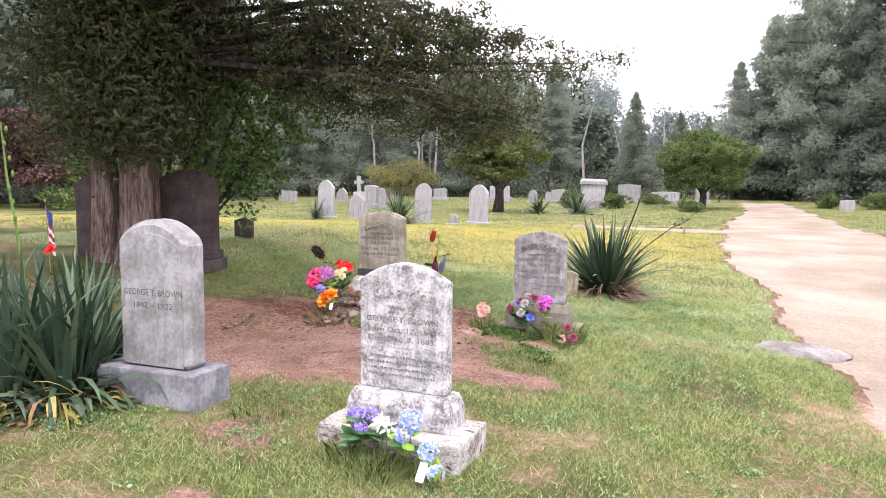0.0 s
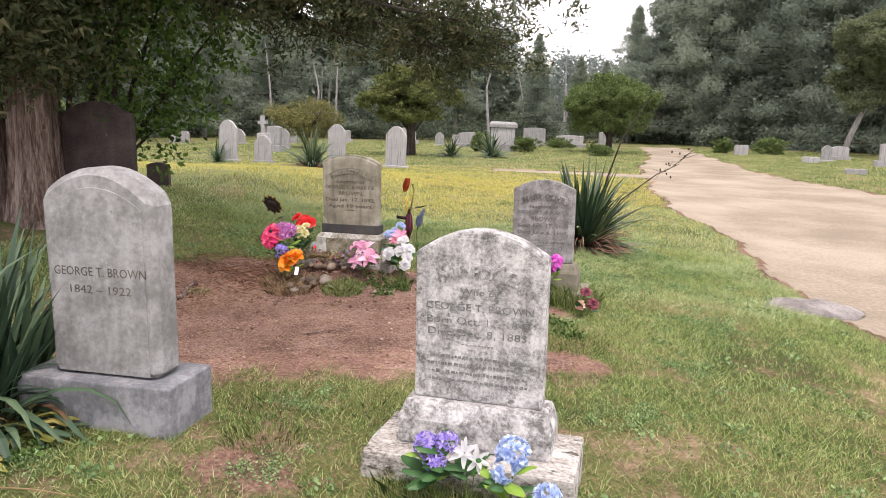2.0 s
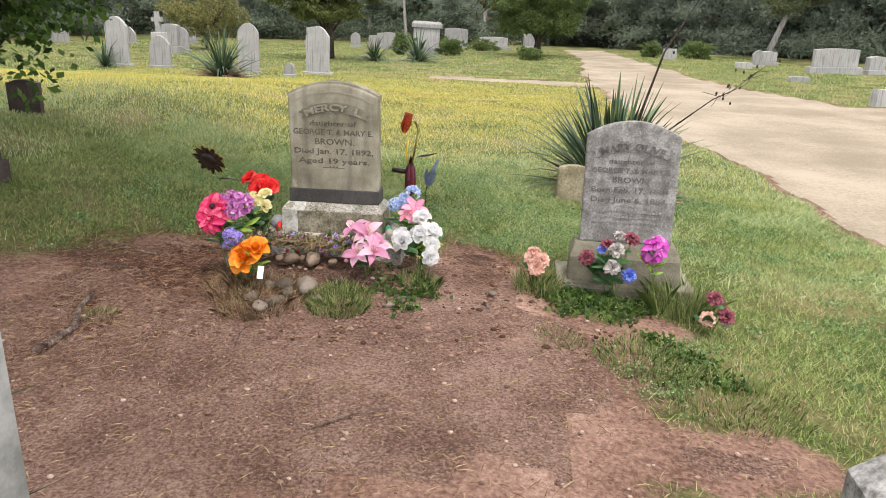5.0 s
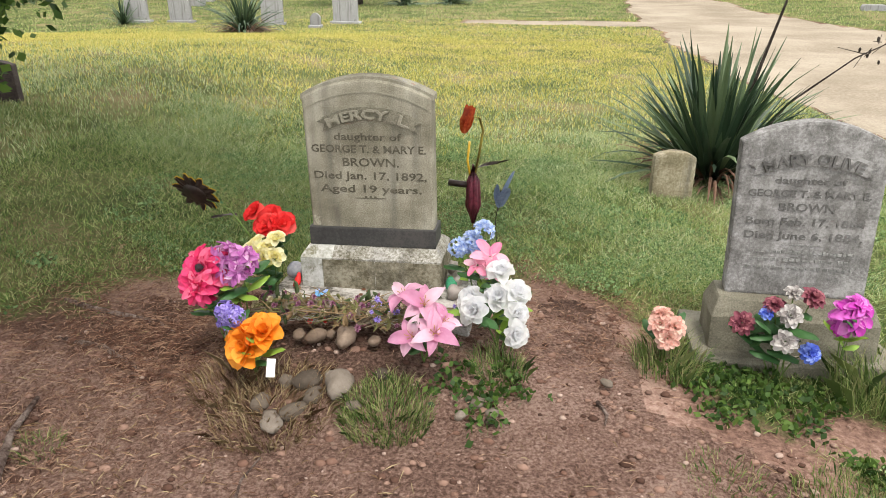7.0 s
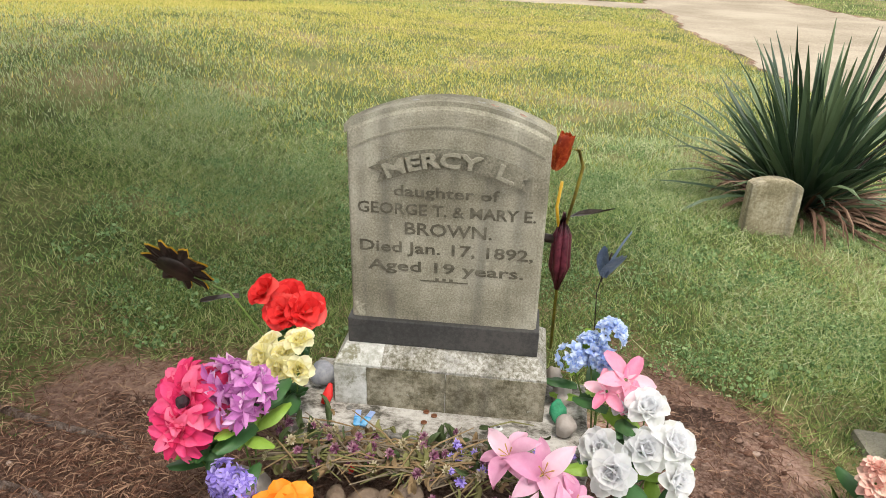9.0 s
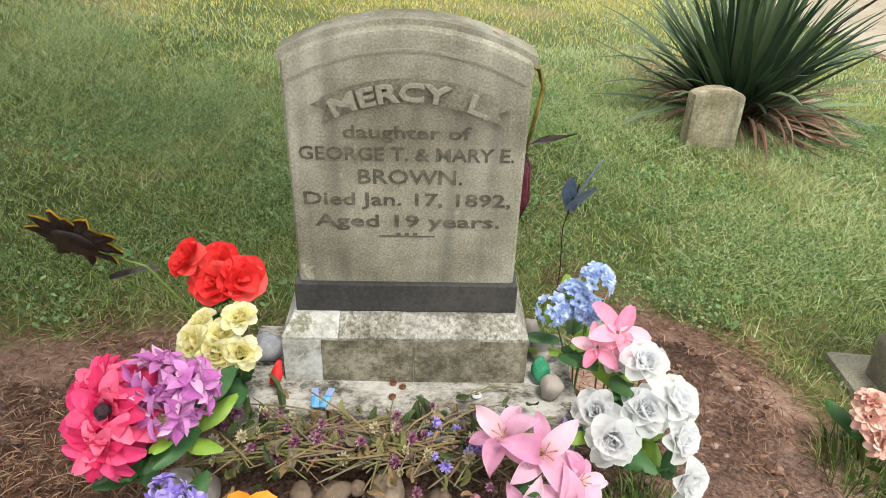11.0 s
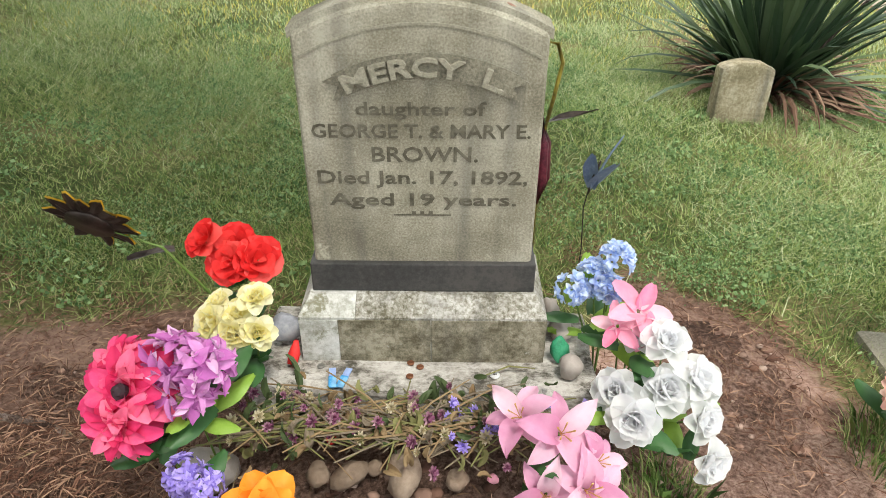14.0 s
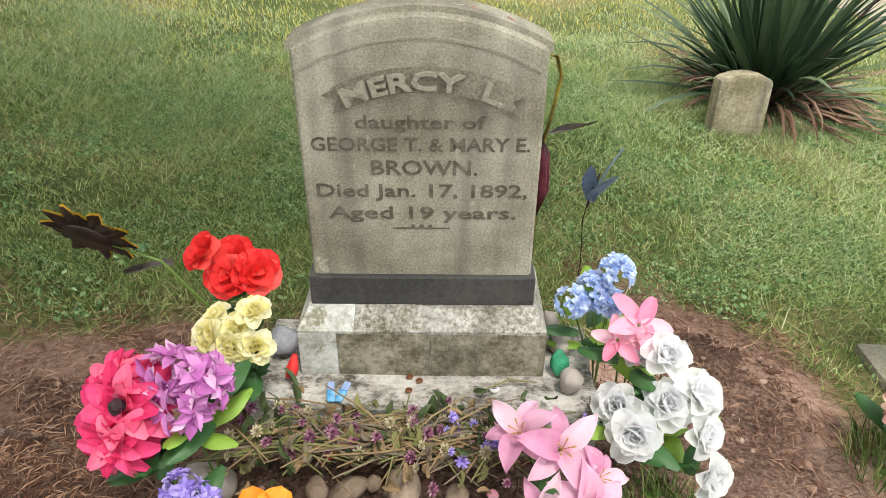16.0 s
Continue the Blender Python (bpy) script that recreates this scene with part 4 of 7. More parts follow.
for k in range(22):     # the dark wall of trees beyond the track, coming nearer to the side
    u = k / 21
    places.append((1.5 + 33 * u + rg.normal(0, 0.8) + (k % 2) * 2.5, 82 - 32 * u + rg.normal(0, 1.2) + (k % 2) * 4, rg.uniform(0.92, 1.1) * (0.62 + 0.85 * float(sm(-0.10, 0.13, np.float64(u))))))
for k in range(11):
    places.append((-52 + rg.normal(0, 3) + 6 * (k % 2), 66 - 6 * k, rg.uniform(1.1, 1.4)))
for k in range(9):
    places.append((-45 + rg.normal(0, 2) + 4 * (k % 2), 58 - 5 * k, rg.uniform(1.25, 1.55)))
for i, (x, y, q) in enumerate(places):
    src = pines[int(rg.integers(0, 5))] if x < 6 else pines[(0, 2, 3)[i % 3]]
    copy_thing(src, pose(x, y, H(x, y), rg.normal(0, 1), rg.normal(0, 1), rg.uniform(0, 360)) @ Matrix.Diagonal((q, q, q, 1)))


def far_woods():
    rw = np.random.default_rng(5)
    cs, sp = [], []
    for k in range(640):
        x = rw.uniform(-120, 90)
        y = 100 + rw.uniform(0, 25) - 0.004 * x * x + 0.15 * max(0, -x - 40) * -1
        top = rw.uniform(10.5, 14) * (0.80 if -16 < x < 6 else 1.3)
        for z in np.arange(2, top, 2.6):
            cs.append((x + rw.normal(0, 1), y + rw.normal(0, 1), z))
            q = 2.9 * (1.15 - 0.7 * z / top)
            sp.append((q, q, 1.8))
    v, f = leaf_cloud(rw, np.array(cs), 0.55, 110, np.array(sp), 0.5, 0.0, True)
    return single("far_woods", np_mesh("far_woods", v, f, M_FARPINE), "mixed woods closing the view, haze put into their grey-green", "woods", kind="stuff")


far_woods()
s = Shape()
rr = random.Random(8)
for k in range(26):     # pale bare trunks standing in the woods
    x = rr.uniform(-46, -6)
    y = rr.uniform(66, 78) + 8 * (x > -12)
    h = rr.uniform(6, 10)
    s.tube([(x, y, -0.6), (x + rr.uniform(-0.4, 0.4), y, h * 0.5), (x + rr.uniform(-0.8, 0.8), y, h)], [rr.uniform(0.10, 0.2), 0.11, 0.05], 5, False)
single("bare_trunks", s.mesh("bare_trunks", M_BARK_PALE, True), "slender pale bare trunks standing in the woods", "woods", kind="stuff")
# undergrowth at the foot of the woods
rg = np.random.default_rng(77)
cs, sp = [], []
for k in range(300):
    x = rg.uniform(-60, 40)
    y = (70 + 10 * float(sm(-20, 5, np.float64(x))) if x < 8 else 78 - 1.05 * (x - 10)) - rg.uniform(0, 4)
    cs.append((x, y, rg.uniform(0.0, 1.6)))
    sp.append((1.5, 1.2, 1.0))
v, f = leaf_cloud(rg, np.array(cs), 0.24, 170, np.array(sp), 0.5)
single("undergrowth", np_mesh("undergrowth", v, f, M_UNDER), "dark undergrowth along the foot of the woods", "undergrowth", kind="stuff")

# the yew with the vase-shaped crown
rg = np.random.default_rng(31)
cen, rad = [], []
for k in range(44):
    u = rg.uniform(0, 1)
    a = rg.uniform(0, 6.28)
    R = (0.45 + 1.85 * math.sin(min(1, 0.16 + u * 0.95) * 2.5)) * rg.uniform(0.15, 1.0)
    cen.append((math.cos(a) * R, math.sin(a) * R, 2.0 + 2.5 * u))
    rad.append((0.75, 0.75, 0.40))
tree("yew_tree", "vase-shaped olive-green yew among the headstones", -11.6, 37.3, crown_mass(rg, cen, rad, 0.12, 60), M_BARK_DARK,
     [(0, 0, -0.2), (0.08, 0, 0.9), (0.05, 0, 2.0), (0, 0, 4.2)], [0.36, 0.24, 0.24, 0.08], [((0, 0, 0.9 + 0.1 * k), (1.9 * math.cos(k * 1.1), 1.9 * math.sin(k * 1.1), 3.2 + 0.1 * k)) for k in range(9)], M_YEW)
cen = [(2.3 * math.cos(a) * q, 2.1 * math.sin(a) * q, 3.3 + 1.0 * math.sin(3 * a) * 0.3 + (1 - q) * 1.1) for a, q in ((k * 0.8, (0.25, 0.75, 1.0)[k % 3]) for k in range(22))]
cen += [(1.7 * math.cos(0.55 * k), 1.6 * math.sin(0.55 * k), 2.15 + 0.35 * math.sin(2.3 * k)) for k in range(12)]
tree("round_tree", "small round-crowned green tree beside the track", -1.4, 48.8, crown_mass(rg, cen, [(0.95, 0.95, 0.7)] * 34, 0.12, 70), M_BARK_DARK,
     [(0, 0, -0.2), (0.1, 0, 0.8), (-0.1, 0, 1.8), (0, 0, 3.4)], [0.28, 0.2, 0.18, 0.08], [((0, 0, 0.7 + 0.1 * k), (1.7 * math.cos(k * 1.3), 1.7 * math.sin(k * 1.3), 3.0)) for k in range(8)], M_BROAD)
cen = [(rg.normal(0, 1.0), rg.normal(0, 0.9), rg.uniform(0.5, 2.7)) for _ in range(26)]
tree("shrub", "golden-green shrub with loose open twigs", -20.1, 43.0, crown_mass(rg, cen, [(0.8, 0.8, 0.5)] * 26, 0.11, 24), M_BARK_DARK, [(0, 0, -0.1), (0, 0, 1.2)], [0.08, 0.04],
     [((0, 0, 0.2), (1.3 * math.cos(k), 1.2 * math.sin(k), 2.6)) for k in range(8)], M_GOLD)
cen = [(rg.normal(0, 1.4), rg.normal(0, 1.2), rg.uniform(1.5, 5.0)) for _ in range(34)]
tree("russet_tree", "small tree with russet leaves beyond the lawn", -35.5, 28.5, crown_mass(rg, cen, [(0.9, 0.9, 0.6)] * 34, 0.22, 12), M_BARK_DARK, [(0, 0, -0.1), (0, 0, 3.2)], [0.14, 0.05],
     [((0, 0, 1.2), (1.6 * math.cos(k), 1.4 * math.sin(k), 3.6)) for k in range(8)], M_RUSSET)
cen = [(rg.normal(0, 1.6), rg.normal(0, 1.4), rg.uniform(0.4, 3.2)) for _ in range(30)]
tree("shrub", "broad pale green shrub beyond the lawn", -31.5, 30.5, crown_mass(rg, cen, [(0.9, 0.9, 0.6)] * 30, 0.2, 14), M_BARK_DARK, [(0, 0, -0.1), (0, 0, 1.2)], [0.1, 0.05],
     [((0, 0, 0.2), (1.3 * math.cos(k), 1.2 * math.sin(k), 2.2)) for k in range(6)], M_BROAD)
cen = [(1.3 + rg.normal(0, 1.1), rg.normal(0, 1.0), rg.uniform(3.5, 9.0)) for _ in range(36)]
tree("leaning_pine", "leaning pine with a pale bent trunk across the track", 14.3, 54.8, crown_mass(rg, cen, [(1.2, 1.2, 0.7)] * 36, 0.16, 50), M_BARK_PALE,
     [(0, 0, -0.2), (0.5, 0, 1.6), (1.2, 0, 3.6), (1.6, 0, 8)], [0.22, 0.18, 0.15, 0.05], [((1.2, 0, 3.4), (3.0, 0, 3.9)), ((1.0, 0, 3), (2.4, 0.3, 3.3))], M_HAZEGREEN)


def bush(name, label, x, y, w, h, material, leaf=0.1, per=26, seed=1, flat=0.9):
    rb = np.random.default_rng(seed)
    k = 34
    cen = [(rb.normal(0, w * 0.2), rb.normal(0, w * 0.18), rb.uniform(0.12, 0.8) * h) for _ in range(k)]
    tree(name, label, x, y, crown_mass(rb, cen, [(w * 0.24, w * 0.24, h * 0.2)] * k, leaf, per), M_BARK_DARK, [(0, 0, -0.05), (0, 0, h * 0.5)], [0.05, 0.03],
         [((0, 0, 0.05), (w * 0.3 * math.cos(q), w * 0.3 * math.sin(q), h * 0.6)) for q in range(5)], material)


bush("shrub", "clipped round green shrub beside the monument", -6.4, 45.2, 1.3, 1.1, M_BROAD, seed=3)
bush("shrub", "clipped round green shrub beside the monument", -9.1, 44.4, 1.3, 1.25, M_BROAD, seed=4)
bush("shrub", "low green shrub in a flower bed with yellow blooms", -1.7, 43.4, 1.7, 0.75, M_BROAD, seed=5)
bush("shrub", "round green shrub beside the track", 6.4, 53.2, 1.5, 1.1, M_BROAD, seed=6)
bush("shrub", "broad green shrub beside the track", 9.6, 53.5, 2.4, 1.25, M_BROAD, seed=7)
bush("shrub", "low spreading shrub on the lawn", -5.0, 55.0, 2.0, 0.9, M_BROAD, seed=8)
bush("shrub", "broad green shrub on the far lawn", -28.0, 33.0, 1.8, 1.0, M_BROAD, seed=9)


# ---- the cedar ----
def cedar():
    t = thing("cedar_tree", "old cedar with ridged grey-brown twin trunks and dark drooping boughs", "tree", pose(-6.92, 6.9, H(-6.92, 6.9)))
    rc = np.random.default_rng(41)

    def trunk(px, py, lean, r0, h, seed):
        n, rows = 28, 26
        vs, fs = [], []
        for i in range(rows):
            u = i / (rows - 1)
            z = -0.25 + h * u
            r = r0 * (1 - 0.55 * u) * (1 + 0.55 * math.exp(-z * 2.4))
            for k in range(n):
                a = 2 * math.pi * k / n
                rr = r * (1 + 0.10 * math.sin(5 * a + seed) + 0.06 * math.sin(9 * a + 2 * seed + z) + 0.05 * (-1) ** k)
                vs.append((px + lean[0] * z + rr * math.cos(a), py + lean[1] * z + rr * math.sin(a), z))
        fs = [(i * n + k, i * n + (k + 1) % n, (i + 1) * n + (k + 1) % n, (i + 1) * n + k) for i in range(rows - 1) for k in range(n)]
        part("trunk", Shape().add(vs, fs).mesh("trunk", M_BARK, True), t, None, "fluted trunk with stringy bark")
    trunk(0.08, 0.0, (-0.03, 0), 0.185, 7.5, 1)
    trunk(-0.36, -0.08, (-0.06, 0.02), 0.155, 7.0, 3)
    trunk(-0.12, 0.33, (0.0, 0.05), 0.15, 6.5, 5)
    # boughs: (start, end) in the tree's own space
    rb = random.Random(5)
    limbs = []
    for k in range(26):
        a = rb.uniform(0, 6.283)
        z = rb.uniform(1.7, 6.0)
        z = z if z < 3.0 else max(z, 5.3)
        L = rb.uniform(1.3, 2.9) * (1.0 if z > 3.6 else 0.45)
        limbs.append(((0, 0, z), (math.cos(a) * L, math.sin(a) * L, z + rb.uniform(-0.5, 0.7))))
    for k in range(18):
        dx = rb.uniform(3.2, 5.25)
        dy = rb.uniform(-0.6, 2.4)
        limbs.append(((0, 0, rb.uniform(2.2, 3.2)), (dx, dy, 1.62 + 0.24 * abs(dx - 4.4) + rb.uniform(0.05, 1.5))))
    for k in range(9):      # the lowest sprays, hanging over the graves
        limbs.append(((0, 0, 2.6), (3.7 + 0.15 * k, 0.7 + 0.13 * (k * 3 % 7), 1.62 + 0.07 * (k * 2 % 5))))
    s = Shape()
    cs, sp = [], []
    for a, b in limbs:
        a, b = Vector(a), Vector(b)
        L = (b - a).length
        mid = a.lerp(b, 0.55) + Vector((rb.gauss(0, 0.05), rb.gauss(0, 0.07), 0.09 + rb.gauss(0, 0.05))) * L
        s.tube([a, mid, b], [0.007 * L + 0.010, 0.004 * L + 0.005, 0.003], 6, False)
        for q in range(int(L * (3.6 if L < 3 else 3.4))):
            f = rb.uniform(0.30 if L < 3 else 0.40, 1.03)
            p = (a.lerp(mid, f / 0.55) if f < 0.55 else mid.lerp(b, (f - 0.55) / 0.45))
            off = Vector((rb.gauss(0, 0.30), rb.gauss(0, 0.30), rb.gauss(-0.05, 0.18)))
            e = p + off
            s.tube([p, p.lerp(e, 0.5) + Vector((0, 0, 0.03)), e], [0.007, 0.005, 0.003], 4, False)
            for w in range(4):
                d = p.lerp(e, 0.25 * (w + 1))
                cs.append(tuple(d + Vector((rb.gauss(0, 0.07), rb.gauss(0, 0.07), rb.gauss(0, 0.05)))))
                sp.append((0.13, 0.13, 0.09))
    part("limb_work", s.mesh("limb_work", M_BARK_DARK), t, None, "thin dark boughs and twigs")
    v, f = leaf_cloud(rc, np.array(cs), 0.058, 30, np.array(sp), 0.4, 0.2, True)
    part("crown", np_mesh("crown", v, f, M_CEDAR), t, None, "fine dark scaly cedar foliage")
    # the dark mass of foliage above the view; its unseen outer part is there for shade
    cs = []
    for _ in range(800):
        a, z = rb.uniform(0, 6.283), rb.uniform(2.3, 8.0)
        q = (4.3 if z > 3.2 else 1.3) * (1.2 - 0.08 * z) * math.sqrt(rb.uniform(0.02, 1))
        if q > 0.9:
            z = max(z + 0.4, 3.4 + 1.0 * float(sm(0.7, 1.7, q * math.cos(a))) + 0.3 * max(0.0, -q * math.cos(a)) + 0.35 * max(0.0, q * math.sin(a)))
        if q * math.cos(a) > 0.8 and rb.random() < 0.65:
            continue
        cs.append((q * math.cos(a), q * math.sin(a), z))
    cs += [(rb.gauss(-0.1, 0.45), rb.gauss(-0.1, 0.45), rb.uniform(1.5, 2.6)) for _ in range(60)]
    v, f = leaf_cloud(rc, np.array(cs), 0.085, 210, np.array([(0.6, 0.6, 0.40)] * len(cs)), 0.38, 0.2, True)
    part("crown", np_mesh("crown", v, f, M_CEDAR), t)
    # Extra foliage out of view, added to block sky and sun over the left lawn.
    cs = []
    for _ in range(900):
        a, z = rb.uniform(0, 6.283), rb.uniform(4.6, 9.5)
        q = 6.2 * (1.3 - 0.09 * z) * math.sqrt(rb.uniform(0.0, 1))
        px, py = min(q * math.cos(a), 2.6 + rb.uniform(-0.6, 0.2)), q * math.sin(a) * (0.5 if math.sin(a) > 0 else 1.0)
        cs.append((px, py, max(z - 0.6, 3.8 + 0.9 * float(sm(0.7, 1.7, px)) + 0.3 * max(0.0, -px) + 0.35 * max(0.0, py))))
    v, f = leaf_cloud(rc, np.array(cs), 0.20, 60, np.array([(0.7, 0.7, 0.4)] * len(cs)), 0.6, 0.2, True)
    part("crown", np_mesh("crown", v, f, M_CEDAR), t, None, "unseen upper foliage added for shade")


cedar()


def understorey(x, y, label, lobes, seed, leaf=0.075, per=60):
    rb = np.random.default_rng(seed)
    cs, sp = [], []
    for c, r in lobes:
        k = int(16 + 60 * r)
        d = rb.normal(0, 1, (k, 3)) * r * 0.55
        cs += [tuple(np.array(c) + q) for q in d]
        sp += [(0.16, 0.16, 0.10)] * k
    limbs = [((0, 0, 0.2), c) for c, r in lobes]
    tree("broadleaf_sapling", label, x, y, leaf_cloud(rb, np.array(cs), leaf, per // 4, np.array(sp), 0.6, 0.3), M_BARK_DARK, [(0, 0, -0.1), (0.03, 0, 1.0), (0, 0, 2.2)], [0.05, 0.035, 0.015], limbs, M_IVY)


understorey(-7.15, 8.3, "leafy sapling with dark green leaves spilling over the slate stone", [((0.3, 0, 1.0), 0.55), ((0.85, 0.1, 1.05), 0.42), ((0.5, 0.1, 1.7), 0.7), ((1.0, 0.2, 1.6), 0.55), ((0.1, 0, 2.3), 0.8), ((0.9, 0, 2.4), 0.6), ((1.5, 0.2, 2.1), 0.4), ((0.5, 0, 3.0), 0.8)], 3)
understorey(-7.0, 7.4, "creeper and leaves clinging to the cedar trunk", [((0.3, 0.1, 2.3), 0.6), ((0.55, 0.2, 1.7), 0.35), ((-0.1, -0.1, 1.9), 0.5), ((-0.6, -0.2, 2.6), 0.7), ((0.9, 0.3, 2.6), 0.5)], 4)


# ---- sword-leaved plants ----
def swords(rb, n, L, w, tilt0, tilt1, bend, base_r, fold=0.25):
    s = Shape()
    for k in range(n):
        a = rb.uniform(0, 6.283)
        tl = radians(rb.uniform(tilt0, tilt1))
        ll = L * rb.uniform(0.6, 1.12)
        ww = w * rb.uniform(0.7, 1.2)
        out = Vector((math.cos(a), math.sin(a), 0))
        side = Vector((-math.sin(a), math.cos(a), 0))
        p = out * base_r * rb.uniform(0.1, 1)
        pts, ang = [p.copy()], tl
        bb = bend * rb.uniform(0.2, 1.5)
        for q in range(6):
            p = p + (out * math.sin(ang) + Vector((0, 0, 1)) * math.cos(ang)) * ll / 6
            ang += bb * (0.3 + q / 6) * (0.35 + tl)
            if p.z < 0.02:
                p.z = 0.02
            pts.append(p.copy())
        s.strip(pts, [ww * q for q in (0.75, 1.0, 1.0, 0.9, 0.72, 0.45, 0.05)], side + Vector((rb.gauss(0, 0.2), rb.gauss(0, 0.2), rb.gauss(0, 0.15))), fold)
    return s


M_SKIRT = mat("dead_brown_leaf", ((0.085, 0.045, 0.03), (0.17, 0.10, 0.068), (0.30, 0.20, 0.14)), 4, 40, 0.85, 0, 0, 0.2, island=0.6)


def yucca(name, label, x, y, n, L, w, seed, dead=True, m=M_YUCCA, tilt=(2, 88), bend=0.35):
    rb = random.Random(seed)
    t = thing(name, label, "plant", pose(x, y, H(x, y)))
    part("leaves", swords(rb, n, L, w, tilt[0], tilt[1], bend, 0.12).mesh("leaves", m), t)
    if dead:
        part("dead_leaves", swords(rb, n + 60, L * 0.66, w * 0.5, 46, 98, 0.4, 0.24).mesh("dead_leaves", M_SKIRT), t, None, "brown withered lower leaves")
    return t


big = yucca("yucca", "large yucca with stiff dark green blades and a dried flower stalk", -1.52, 9.92, 165, 1.06, 0.060, 12, tilt=(1, 52), bend=0.16)
part("leaves", swords(random.Random(33), 30, 1.08, 0.05, 48, 80, 0.16, 0.12).mesh("leaves", M_YUCCA), big, None, "drooping outer blades")
rb = random.Random(4)
s = Shape().tube([(0.1, 0, 0.2), (0.28, 0.1, 0.9), (0.42, 0.2, 1.35), (0.75, 0.35, 1.9)], [0.014, 0.012, 0.009, 0.004], 6)
s.tube([(0.1, -0.1, 0.1), (0.45, -0.1, 0.62), (0.85, -0.1, 0.95), (1.10, -0.1, 1.08)], [0.011, 0.009, 0.006, 0.003], 6)
for base, top in (((0.42, 0.2, 1.35), (0.95, 0.4, 1.95)), ((0.85, -0.1, 0.95), (1.22, -0.1, 1.22))):
    for k in range(12):
        p = Vector(base).lerp(Vector(top), rb.uniform(0.1, 1.0))
        q = p + Vector((rb.gauss(0, 0.13), rb.gauss(0, 0.1), rb.gauss(0, 0.09)))
        s.tube([p, q], [0.004, 0.002], 4, False)
part("flower_stalk", s.mesh("flower_stalk", M_BARK_DARK), big, None, "dry brown branching flower stalk")
for k in range(24):
    p = (Vector((0.45, 0.2, 1.4)).lerp(Vector((0.95, 0.4, 1.95)), rb.random()) if k % 2 else Vector((0.88, -0.1, 0.98)).lerp(Vector((1.22, -0.1, 1.22)), rb.random())) + Vector((rb.gauss(0, 0.09), rb.gauss(0, 0.07), rb.gauss(0, 0.07)))
    part("seed_pod", Shape().rock(p, (0.010, 0.010, 0.016), k, 6).mesh("seed_pod", M_BARK_DARK), big)

yucca("yucca", "low yucca on the open lawn", -11.05, 23.3, 130, 1.5, 0.065, 13)
yucca("yucca", "low yucca on the open lawn", -7.2, 37.4, 100, 1.55, 0.08, 14, False)
yucca("yucca", "low yucca on the open lawn", -9.2, 36.8, 90, 1.25, 0.07, 15, False)
yucca("yucca", "small yucca beside a white headstone", -16.7, 26.8, 60, 1.1, 0.05, 16, False)

# the bed of sword leaves beside the grey marble stone
M_YELLOWING = mat("yellowing_leaf", ((0.13, 0.14, 0.03), (0.26, 0.24, 0.06), (0.40, 0.34, 0.11)), 2, 20, 0.6, 0, 0, 0.3, island=0.7, trans=0.15)
bed = thing("iris_clump", "dense clump of broad blue-green sword leaves, yellowing at the foot", "plant", pose(-4.12, 3.50, H(-4.12, 3.50)))
rb = random.Random(17)
for k, (dx, dy) in enumerate(((0, 0), (-0.35, -0.05), (0.05, 0.2), (-0.15, 0.3), (-0.55, 0.25), (-0.6, -0.3), (-0.2, -0.3), (-0.95, 0.0), (-0.9, -0.4), (0.12, -0.12))):
    part("leaves", swords(rb, 34, 0.98, 0.054, 2, 38, 0.22, 0.12, 0.1).mesh("leaves", M_IRIS), bed, pose(dx, dy, 0))
    part("leaves", swords(rb, 22, 0.72, 0.052, 40, 80, 0.55, 0.12, 0.1).mesh("leaves", M_IRIS), bed, pose(dx, dy - 0.05, 0), "arching outer leaves")
    part("dead_leaves", swords(rb, 22, 0.66, 0.036, 50, 105, 0.7, 0.16, 0.1).mesh("dead_leaves", M_YELLOWING if k % 2 else M_STRAW), bed, pose(dx, dy - 0.06, 0), "yellowed drooping leaves")

for k, (dx, dy) in enumerate(((0.18, -0.28), (-0.05, -0.42), (-0.35, -0.45), (0.26, -0.12), (-0.65, -0.5))):
    part("leaves", swords(rb, 20, 0.5, 0.05, 35, 75, 0.8, 0.1, 0.1).mesh("leaves", M_IRIS if k % 2 else M_YELLOWING), bed, pose(dx, dy, 0), "short arching front leaves")
for dx, dy, mt in ((0.30, -0.10, M_YELLOWING), (0.20, -0.30, M_STRAW), (0.05, -0.40, M_YELLOWING), (-0.25, -0.42, M_STRAW), (-0.5, -0.5, M_YELLOWING)):
    part("dead_leaves", swords(rb, 18, 0.5, 0.034, 35, 95, 0.8, 0.12, 0.1).mesh("dead_leaves", mt), bed, pose(dx, dy, 0.02), "yellow and brown withered leaves")
# flat ledge rock by the track
flat = Shape().rock((0, 0, 0), (0.58, 0.40, 0.075), 5, 18)
single("rock", rough_mesh(flat.mesh("rock", M_FLATROCK, True), 0.02, 1, 6), "flat pale ledge rock in the grass beside the track", "rock", pose(0.72, 8.2, H(0.72, 8.2) - 0.02, 0, 3, 35))


# ---- flowers ----
def fmat(name, a, b, c, trans=0.25, rough=0.6):
    return mat(name, (a, b, c), 8, 60, rough, 0.1, 0.002, 0.3, island=0.45, trans=trans)


F_HOT = fmat("hot_pink_cloth", (0.62, 0.02, 0.11), (0.80, 0.06, 0.21), (0.88, 0.22, 0.36), 0.35)
F_PURPLE = fmat("magenta_purple_cloth", (0.48, 0.12, 0.42), (0.64, 0.26, 0.58), (0.80, 0.52, 0.75), 0.35)
F_LAV = fmat("lavender_cloth", (0.20, 0.14, 0.50), (0.33, 0.25, 0.66), (0.50, 0.42, 0.78))
